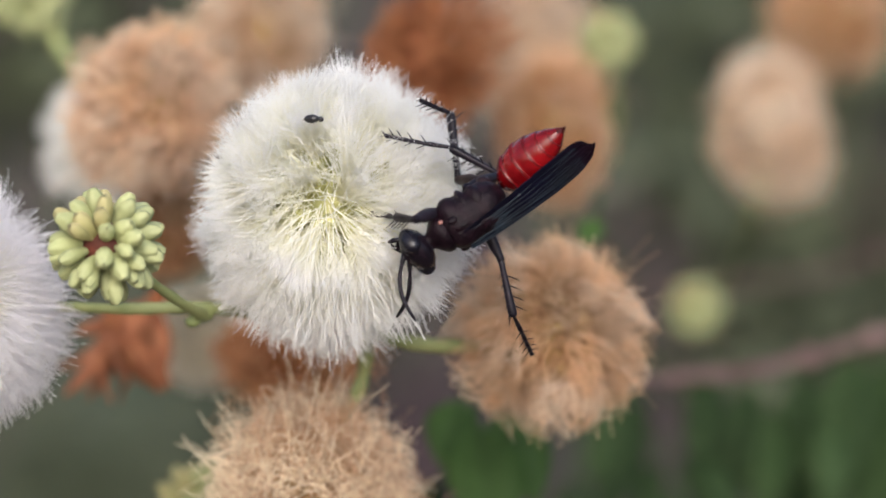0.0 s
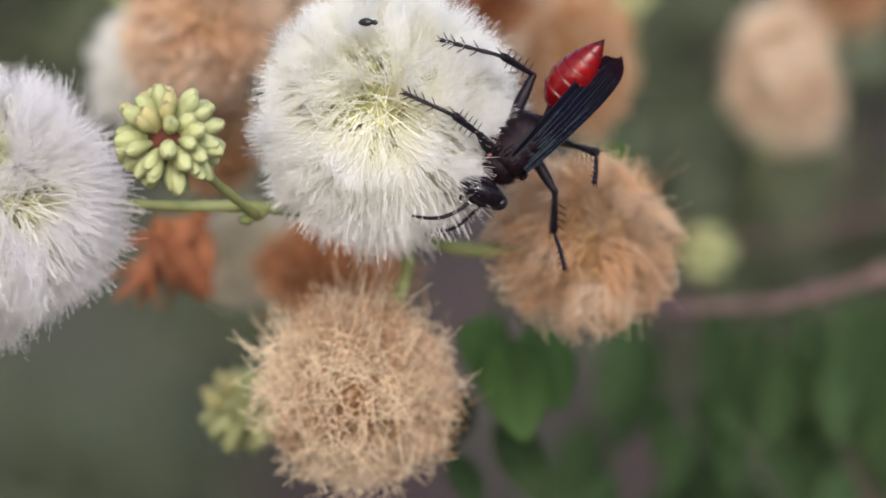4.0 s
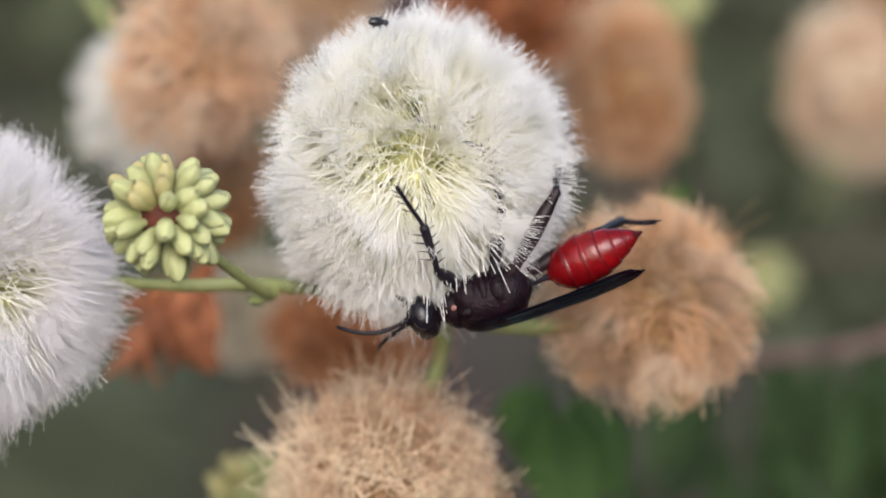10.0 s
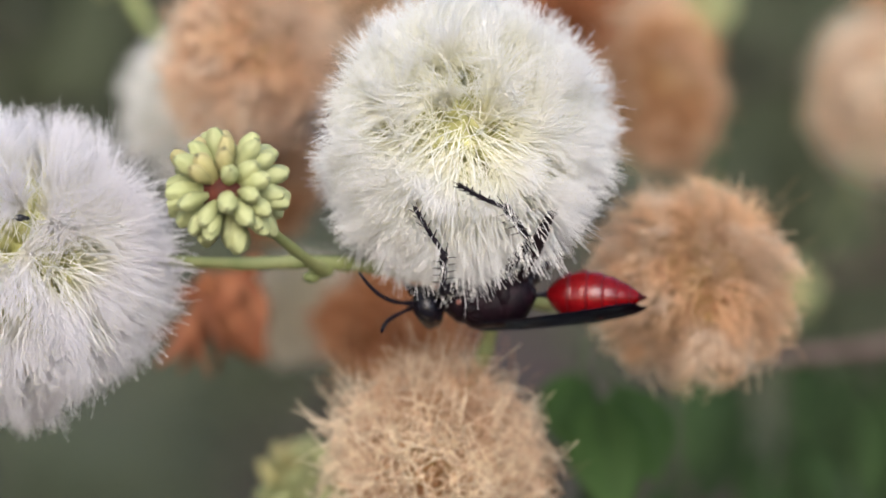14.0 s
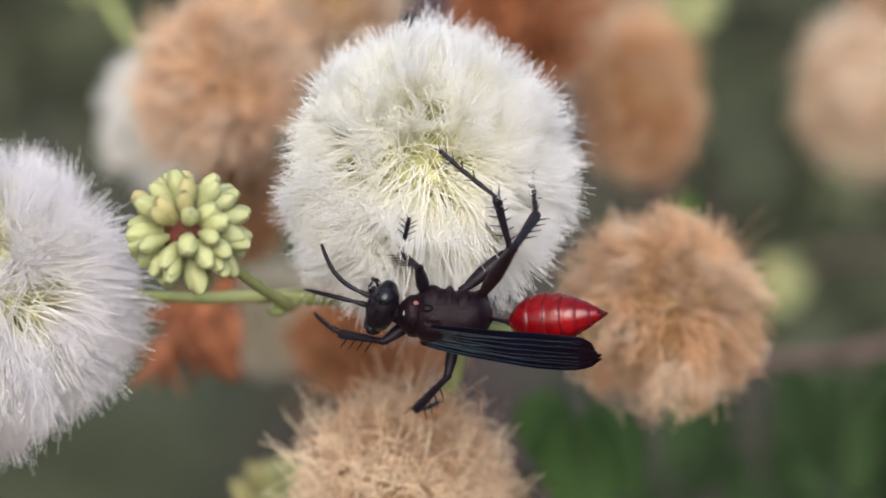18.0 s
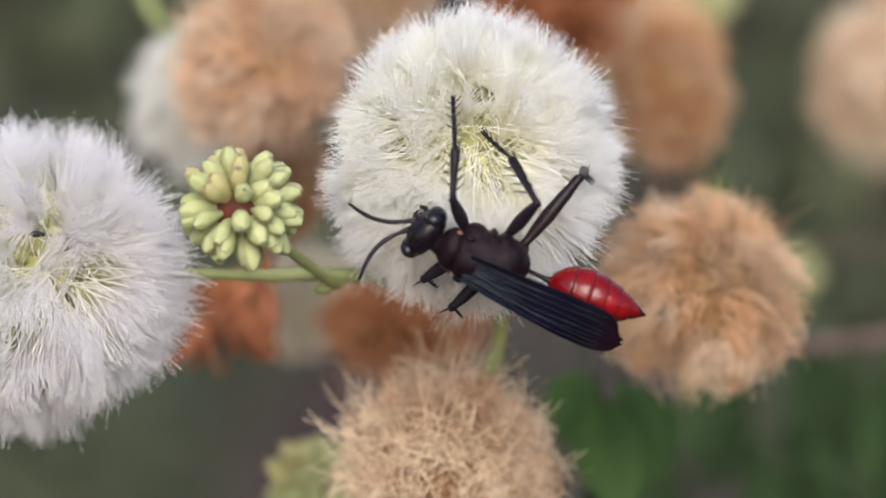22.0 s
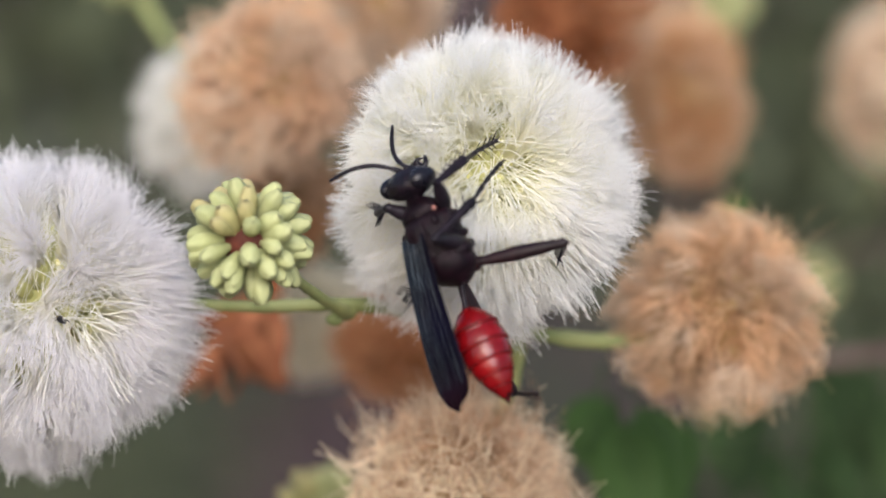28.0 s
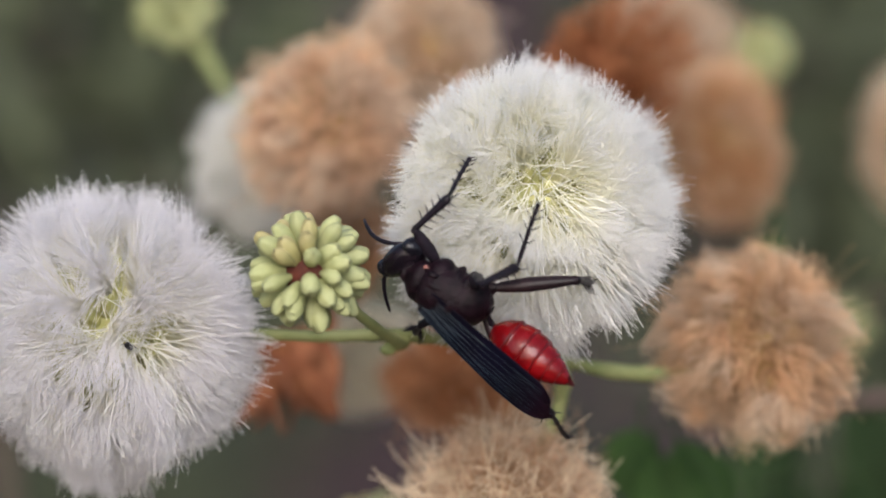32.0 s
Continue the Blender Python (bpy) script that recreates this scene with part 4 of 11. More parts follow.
def build_wasp():
    body = thing("wasp", pose(0, 0, 0.9), "black thread-waisted wasp with a red abdomen clinging to the white flower", "wasp")
    p = {}
    fat = lambda body, k: ([(x, y * k, z * k) for x, y, z in body[0]], body[1])
    thorax = part("mesothorax", mesh_of("mesothorax", *fat(joined(
        lathe([(-2.2, 0.9, 0.8, 0.15), (-1.7, 1.38, 1.3, 0.1), (-1.0, 1.52, 1.46, 0.08), (-0.3, 1.58, 1.54, 0.05), (0.6, 1.62, 1.6, 0.05), (1.5, 1.45, 1.45, 0.0), (2.1, 1.05, 1.1, -0.05), (2.4, 0.5, 0.5, -0.1)], 18),
        ball(-0.75, 0, 1.22, 0.62, 0.75, 0.42)), 1.26), CHITIN), body, "matt maroon-black thorax")
    part("pronotum", mesh_of("pronotum", *fat(lathe([(1.6, 1.0, 1.0, 0.1), (1.95, 1.42, 1.28, 0.1), (2.4, 1.42, 1.2, 0.08), (2.8, 1.1, 0.92, 0.05), (3.15, 0.66, 0.6, 0.05), (3.6, 0.46, 0.44, 0.05)], 14), 1.14), CHITIN), body)
    part("propodeum", mesh_of("propodeum", *fat(lathe([(-0.6, 1.3, 1.3, 0.1), (-1.2, 1.54, 1.50, 0.08), (-2.0, 1.54, 1.46, 0.0), (-2.75, 1.22, 1.16, -0.1), (-3.2, 0.7, 0.68, -0.2), (-3.45, 0.32, 0.3, -0.2)][::-1], 16), 1.24), CHITIN), body,
         "finely wrinkled rear of the thorax")
    part("scutum", mesh_of("scutum", *joined(ball(0.75, 0, 1.14, 1.25, 1.25, 0.98, 16, 10), ball(0.6, 1.1, 1.05, 0.9, 0.42, 0.72), ball(0.6, -1.1, 1.05, 0.9, 0.42, 0.72)), CHITIN), body)
    part("scutellum", mesh_of("scutellum", *joined(ball(-0.85, 0, 1.58, 0.62, 0.95, 0.50), ball(-1.55, 0, 1.50, 0.28, 0.82, 0.36)), CHITIN), body)
    for s in (-1, 1):
        part("side_plate", mesh_of("side_plate", *joined(ball(0.85, 1.42 * s, -0.2, 0.95, 0.80, 1.25, 14, 9), ball(-0.35, 1.48 * s, -0.3, 0.42, 0.64, 1.15), ball(-1.35, 1.38 * s, -0.1, 0.72, 0.77, 1.12)), CHITIN), body,
             "maroon-black side plate with grooves")
    for s in (-1, 1):
        part("tegula", mesh_of("tegula", *ball(1.15, 1.72 * s, 0.95, 0.42, 0.22, 0.34), CHITIN), body)
        part("pronotal_lobe", mesh_of("pronotal_lobe", *ball(1.95, 1.62 * s, 0.42, 0.20, 0.12, 0.20), PINK), body, "small pinkish lobe")
    for x, k in ((1.4, 0.8), (-1.2, 1.0), (-2.5, 1.05)):
        for s in (-1, 1):
            part("coxa", mesh_of("coxa", *ball(x, s * 0.85, -1.15, 0.55 * k, 0.5 * k, 0.62 * k), HIP_BROWN if x < -1 else CHITIN), body)
    head = part("head", mesh_of("head", *fat(joined(
        lathe([(0.35, 0.5, 0.5), (0.6, 1.3, 1.05), (0.95, 1.75, 1.35, -0.02), (1.4, 1.88, 1.45, -0.05), (1.9, 1.6, 1.3, -0.1), (2.3, 1.05, 0.9, -0.15), (2.55, 0.4, 0.4, -0.2)], 20),
        lathe([(1.3, 0.5, 0.35, -1.15), (1.9, 0.62, 0.36, -1.25), (2.5, 0.40, 0.25, -1.25), (2.7, 0.15, 0.1, -1.2)], 10)), 1.08), HEAD_BLACK), body, "glossy black head")
    for s in (-1, 1):
        part("eye", mesh_of("eye", *ball(1.5, 1.54 * s, 0.05, 0.76, 0.66, 1.2, 14, 10), EYE), head, "large dark compound eye")
        part("mandible", mesh_of("mandible", *tubes(np.array([[(1.9, 0.6 * s, -1.2), (2.5, 0.7 * s, -1.6), (2.8, 0.35 * s, -2.0), (2.75, 0.05 * s, -2.2)]]), np.array([[0.2, 0.2, 0.14, 0.04]]), 7, cap=True), HEAD_BLACK), head)
    p["head"] = head
    for k in "AB":
        line = [(0.1 * 5.2 * i, 0, 0.85 * math.sin(math.pi * (i / 10)) * (0.9 if i else 0)) for i in range(11)]
        p["antenna_" + k] = part("antenna", mesh_of("antenna", *tubes(np.array([line]), np.array([[0.21, 0.20, 0.13, 0.17, 0.17, 0.165, 0.16, 0.155, 0.145, 0.13, 0.09]]), 8, cap=True), LEG_BLACK), body, "thin black curved antenna")
    p["petiole"] = part("petiole", mesh_of("petiole", *lathe([(-0.35, 0.2, 0.2), (0, 0.17, 0.17), (0.9, 0.15, 0.15), (1.6, 0.19, 0.19), (2.1, 0.28, 0.28)], 10), LEG_BLACK), body, "thread-thin black waist")
    gaster = part("gaster", mesh_of("gaster", *lathe([(0.05, 0.25, 0.25), (0.6, 0.85, 0.85), (2.6, 1.35, 1.42), (5.0, 1.05, 1.1), (6.6, 0.4, 0.4), (7.0, 0.1, 0.1)], 16), RED_DARK), body, "glossy red abdomen")
    cut = [0.0, 1.75, 3.05, 4.2, 5.2, 6.1, 6.85]
    prof = lambda x: 1.76 * max(0.02, math.sin(math.pi * min(1, (x / 7.15)) ** 0.74)) ** 0.76
    for i, (a, b) in enumerate(zip(cut, cut[1:])):
        rings = [(a + (b - a) * q + (0.02 if q == 0 else 0), prof(a + (b - a) * q) * k, prof(a + (b - a) * q) * k * 1.04) for q, k in
                 ((0, 0.955), (0.2, 0.985), (0.55, 1.015), (0.88, 1.035), (1.02, 1.03), (1.04, 0.94))]
        part("segment", mesh_of("segment", *lathe(rings, 22), RED), gaster)
        if i < 5:
            rim = [(b + x, prof(b) * k, prof(b) * k * 1.04) for x, k in ((-0.08, 0.99), (-0.04, 1.041), (0.02, 1.043), (0.05, 0.97))]
            v, f = lathe(rim, 44)
            # an uneven front edge
            v = [(x - (0.13 * abs(math.sin(3.5 * math.atan2(z, y) + i)) if q < 88 else 0), y, z) for q, (x, y, z) in enumerate(v)]
            part("segment_rim", mesh_of("segment_rim", v, f, RED_RIM), gaster, "dark wavy rim of a segment")
    part("sting_sheath", mesh_of("sting_sheath", *lathe([(6.7, 0.45, 0.4), (7.0, 0.25, 0.22), (7.35, 0.06, 0.06)], 10), RED_DARK), gaster, "dark pointed tip")
    p["gaster"] = gaster
    for k, s in (("R", -1), ("L", 1)):
        blade, vein = wing_mesh("wing", 12.2, 2.9, WING)
        w = part("wing", blade, body, "folded smoky blue-black wing")
        for line in vein:
            part("vein", line, w)
        p["wing_" + k] = w
    sizes = {"F": (3.5, 3.6, 4.4, 1.45, 1), "M": (4.5, 4.3, 5.2, 1.45, 2), "H": (6.4, 5.4, 5.0, 1.55, 3)}
    for kind, (lf, lt, ls, k, seed) in sizes.items():
        fe, ti, ta, sp, ts, cl = leg_meshes(lf, lt, ls, k, seed)
        data = [mesh_of("femur", *fe, HIP_BROWN if kind == "H" else LEG_BLACK), mesh_of("tibia", *ti, LEG_BLACK), mesh_of("tarsus", *ta, LEG_BLACK)]
        for side in "RL":
            n = side + kind
            p["femur_" + n] = part("femur", data[0], body)
            p["tibia_" + n] = part("tibia", data[1], body)
            p["tarsus_" + n] = part("tarsus", data[2], body)
            for q in sp:
                part("spine", q, p["tibia_" + n])
            for q in ts:
                part("spine", q, p["tarsus_" + n])
            for q in cl:
                part("claw", q, p["tarsus_" + n])
    p["root"] = body
    return p


WASP = build_wasp()


def motions():
    walk(main_head, [
        (0, stand(-11.97, 8.00, 14.0, 5.0, 0, -5.0)),
        (3, stand(-11.97, 7.80, 14.0, 5.0, 0, -5.0)),
        (5.5, stand(-11.97, 8.10, 14.0, 5.0, 0, -5.0)),
        (8, stand(-11.92, 8.30, 14.0, 4.0, 0, -5.0)),
        (11, stand(-11.87, 8.80, 14.0, 2.0, 0, -2.0)),
        (14, stand(-12.12, 9.10, 14.0, 1.0, 0, 0.0)),
        (17, stand(-12.17, 9.40, 14.0, 0.0, 0, 3.0)),
        (19, stand(-12.47, 8.80, 14.0, -2.0, 0, 5.0)),
        (22, stand(-12.47, 8.70, 14.0, -3.0, 0, 6.0)),
        (25, stand(-12.52, 8.50, 14.0, -5.0, 0, 6.0)),
        (28, stand(-12.52, 8.70, 14.0, -10.0, 0, 8.0)),
        (30, stand(-12.72, 9.20, 14.0, -12.0, 0, 9.0)),
        (32, stand(-12.67, 9.70, 14.0, -10.0, 0, 9.0)),
    ])
    # the stems give as the wasp shifts its weight
    walk(right_head, [(0, stand(5.10, -2.35, 27.0)), (4, stand(5.10, -2.35, 27.0)), (8, stand(5.50, -1.85, 27.0)), (11, stand(5.60, -1.55, 27.0)), (20, stand(5.60, -1.55, 27.0)), (26, stand(5.55, -1.45, 27.0)), (30, stand(5.35, -1.15, 27.0)), (32, stand(5.35, -1.15, 27.0))])
    walk(main_beetle, [(0, stand(-12.8, 14.5, 4.2, 0, 0, -20)), (9.2, stand(-12.8, 14.7, 4.3, 0, 0, -20)), (10, stand(-14.1, 18.5, 8.6, 40, 0, 30)),
                       (11, stand(-13.5, 20.2, 15, 90, 0, 40)), (32, stand(-13.0, 19.0, 19, 110, 0, 40))])
    walk(left_beetle, [(0, stand(-42.8, 3.2, 4.9, 0, 0, 40)), (22.2, stand(-42.8, 3.2, 4.9, 0, 0, 40)), (23.6, stand(-41.6, -0.2, 5.6, 0, 20, 70)), (32, stand(-41.5, -0.4, 5.7, 0, 20, 75))])
    walk(WASP["root"], [
        (0, pose(-0.00134, 0.00568, 0.90578, -120, 30, -165)), (1, pose(-0.00215, 0.00524, 0.90361, -116, 26, -167)), (2, pose(-0.00168, 0.00494, 0.90300, -109, 31, -164)),
        (3, pose(-0.00123, 0.00632, 0.90308, -101, 26, -164)), (4, pose(-0.00092, 0.01016, 0.90223, -93, 43, -156)), (7, pose(-0.00309, 0.00567, 0.90250, -125, 26, -167)),
        (8, pose(-0.00467, 0.00563, 0.90331, -136, 24, -167)), (9, pose(-0.00396, 0.00688, 0.90027, -110, 40, -160)), (9.5, pose(-0.00642, 0.00557, 0.89939, -142, 21, -169)),
        (10, pose(-0.00669, 0.00892, 0.89687, -152, 17, 175)), (11, pose(-0.00744, 0.00899, 0.89640, -154, -1, 169)), (12, pose(-0.00699, 0.00896, 0.89722, -154, -2, 169)),
        (13, pose(-0.00701, 0.00856, 0.89765, -155, 2, 171)), (13.5, pose(-0.00971, 0.01357, 0.89289, -156, 10, 172)), (15.5, pose(-0.01022, 0.00598, 0.89953, -127, -17, 168)),
        (16, pose(-0.00804, 0.00632, 0.89883, -128, -8, 168)), (17, pose(-0.00766, 0.00673, 0.89862, -129, -5, 171)), (17.5, pose(-0.00909, 0.00822, 0.89642, -140, -1, 176)),
        (18, pose(-0.01062, 0.00543, 0.89737, -119, -3, 179)), (18.5, pose(-0.01088, 0.00332, 0.89886, -104, -13, 177)), (19, pose(-0.01135, 0.00255, 0.90030, -100, -15, 176)),
        (20, pose(-0.01199, 0.00156, 0.90281, -90, -17, 175)), (21, pose(-0.01177, 0.00184, 0.90190, -93, -20, 174)), (22, pose(-0.01138, 0.00250, 0.90088, -104, -16, 176)),
        (22.5, pose(-0.01228, 0.00523, 0.89730, -120, -5, 179)), (23, pose(-0.01295, 0.00666, 0.89674, -140, -5, 179)), (24, pose(-0.01448, 0.00664, 0.89689, -134, -21, 174)),
        (24.5, pose(-0.01439, 0.00430, 0.89782, -117, -24, 169)), (25, pose(-0.01270, 0.00416, 0.89885, -122, -20, 169)), (26, pose(-0.01259, 0.00482, 0.89840, -126, -21, 166)),
        (26.5, pose(-0.01265, 0.00232, 0.90045, -120, -48, 160)), (28.5, pose(-0.01646, 0.00224, 0.90449, -93, -53, 140)), (29, pose(-0.01705, 0.00272, 0.90339, -94, -55, 141)),
        (30, pose(-0.01696, 0.00262, 0.90361, -108, -55, 157)), (31, pose(-0.01680, 0.00248, 0.90391, -91, -47, 148)), (31.5, pose(-0.01811, 0.00387, 0.90190, -96, -28, 168)),
        (32, pose(-0.01838, 0.00381, 0.90254, -109, -21, 162)),
    ])
    walk(WASP["head"], [
        (0, pose(0.00300, 0.00000, 0.00010, 0, 1, 4)), (1, pose(0.00300, -0.00000, 0.00010, 0, -19, 24)), (2, pose(0.00300, -0.00000, 0.00010, 0, 2, 7)),
        (3, pose(0.00300, -0.00000, 0.00010, 0, -10, 34)), (4, pose(0.00300, 0.00000, 0.00010, -0, -1, 18)), (7, pose(0.00300, -0.00000, 0.00010, 0, 6, 0)),
        (8, pose(0.00300, 0.00000, 0.00010, 0, 16, -3)), (9, pose(0.00300, -0.00000, 0.00010, 0, 16, -12)), (9.5, pose(0.00300, -0.00000, 0.00010, 0, -13, 8)),
        (10, pose(0.00300, -0.00000, 0.00010, 0, -5, -9)), (11, pose(0.00300, -0.00000, 0.00010, 0, 7, -13)), (12, pose(0.00300, 0.00000, 0.00010, 0, -4, -10)),
        (13, pose(0.00300, -0.00000, 0.00010, -0, 8, -11)), (13.5, pose(0.00300, -0.00000, 0.00010, 0, 0, -10)), (15.5, pose(0.00300, 0.00000, 0.00010, -0, -14, 0)),
        (16, pose(0.00300, -0.00000, 0.00010, 0, 2, -14)), (17, pose(0.00300, 0.00000, 0.00010, 0, 7, -15)), (17.5, pose(0.00300, -0.00000, 0.00010, -0, -10, -1)),
        (18, pose(0.00300, -0.00000, 0.00010, 0, 12, -15)), (18.5, pose(0.00300, 0.00000, 0.00010, -0, 5, -11)), (19, pose(0.00300, 0.00000, 0.00010, 0, 3, -9)),
        (20, pose(0.00300, 0.00000, 0.00010, -0, 2, -10)), (21, pose(0.00300, 0.00000, 0.00010, 0, 5, -14)), (22, pose(0.00300, 0.00000, 0.00010, -0, 11, -21)),
        (22.5, pose(0.00300, -0.00000, 0.00010, 0, 4, -4)), (23, pose(0.00300, 0.00000, 0.00010, 0, 18, -9)), (24, pose(0.00300, 0.00000, 0.00010, -0, 25, -17)),
        (24.5, pose(0.00300, 0.00000, 0.00010, 0, 24, -33)), (25, pose(0.00300, -0.00000, 0.00010, -0, 14, -18)), (26, pose(0.00300, 0.00000, 0.00010, -0, 25, -28)),
        (26.5, pose(0.00300, 0.00000, 0.00010, 0, -9, 4)), (28.5, pose(0.00300, 0.00000, 0.00010, 0, 7, -22)), (29, pose(0.00300, -0.00000, 0.00010, 0, 16, -30)),
        (30, pose(0.00300, -0.00000, 0.00010, -0, 22, -26)), (31, pose(0.00300, -0.00000, 0.00010, 0, 13, -36)), (31.5, pose(0.00300, 0.00000, 0.00010, 0, 1, -11)),
        (32, pose(0.00300, 0.00000, 0.00010, 0, 37, -27)),
    ])
    walk(WASP["antenna_A"], [
        (0, pose(0.00532, -0.00027, -0.00013, 121, -44, 56)), (0.33, pose(0.00529, -0.00002, 0.00013, 79, -11, 70)), (0.67, pose(0.00526, 0.00023, 0.00039, 42, 23, 58)),
        (1, pose(0.00523, 0.00048, 0.00065, -14, 38, 21)), (1.5, pose(0.00528, 0.00016, 0.00023, -72, 24, -33)), (2, pose(0.00533, -0.00017, -0.00019, -103, -18, -56)),
        (3, pose(0.00516, 0.00089, 0.00032, -100, -11, -36)), (4, pose(0.00533, 0.00026, -0.00005, -81, 5, -32)), (5.5, pose(0.00530, -0.00009, -0.00020, -38, 32, -10)),
        (7, pose(0.00527, -0.00044, -0.00034, 21, 33, 30)), (8, pose(0.00513, -0.00056, -0.00072, 31, 2, 43)), (8.5, pose(0.00507, -0.00073, -0.00072, -9, 14, 20)),
        (9, pose(0.00501, -0.00089, -0.00073, -51, 8, -5)), (9.5, pose(0.00532, -0.00013, 0.00044, -22, 27, 18)), (10, pose(0.00521, -0.00080, 0.00009, -13, 6, -9)),
        (10.5, pose(0.00516, -0.00086, -0.00014, 44, 3, 4)), (11, pose(0.00511, -0.00093, -0.00037, 99, -9, 9)), (12, pose(0.00519, -0.00086, 0.00008, 43, -21, 14)),
        (13, pose(0.00512, -0.00088, -0.00041, -12, -26, -5)), (13.5, pose(0.00518, -0.00086, -0.00011, -21, -4, -48)), (14.5, pose(0.00523, -0.00065, 0.00018, 31, 32, -21)),
        (15.5, pose(0.00528, -0.00043, 0.00048, 101, 25, 30)), (16, pose(0.00511, -0.00099, -0.00019, 36, 13, 15)), (17, pose(0.00508, -0.00101, -0.00036, 39, 14, 18)),
        (17.25, pose(0.00518, -0.00074, -0.00002, 5, 12, 19)), (17.5, pose(0.00529, -0.00048, 0.00031, -30, 10, 21)), (18, pose(0.00502, -0.00099, -0.00058, -57, 27, -35)),
        (18.5, pose(0.00514, -0.00088, -0.00030, -54, 29, 13)), (19, pose(0.00519, -0.00080, -0.00021, -28, 19, 14)), (20, pose(0.00518, -0.00083, -0.00016, -53, 21, 4)),
        (21, pose(0.00510, -0.00099, -0.00029, -34, 23, 15)), (22, pose(0.00492, -0.00120, -0.00054, -32, 8, 9)), (22.5, pose(0.00524, -0.00061, -0.00025, -4, 29, -3)),
        (23, pose(0.00503, -0.00078, -0.00081, -28, 1, -2)), (24, pose(0.00477, -0.00102, -0.00106, -39, 23, -17)), (24.5, pose(0.00444, -0.00148, -0.00103, -62, 35, -54)),
        (25, pose(0.00493, -0.00112, -0.00065, -13, 21, -3)), (25.33, pose(0.00480, -0.00119, -0.00078, -71, 9, -17)), (25.67, pose(0.00468, -0.00127, -0.00091, -126, -8, -15)),
        (26, pose(0.00456, -0.00134, -0.00104, 176, -16, 1)), (26.17, pose(0.00481, -0.00099, -0.00061, -131, 9, -1)), (26.33, pose(0.00507, -0.00064, -0.00018, -72, 26, 19)),
        (26.5, pose(0.00533, -0.00029, 0.00025, -10, 17, 45)), (28.5, pose(0.00493, -0.00125, -0.00038, -74, 27, 21)), (29, pose(0.00465, -0.00147, -0.00072, -30, 3, 8)),
        (30, pose(0.00464, -0.00131, -0.00096, -15, 11, 14)), (31, pose(0.00450, -0.00167, -0.00062, -59, -14, 0)), (31.5, pose(0.00516, -0.00089, -0.00015, -23, 24, -11)),
        (32, pose(0.00432, -0.00116, -0.00146, -20, 29, 21)),
    ])
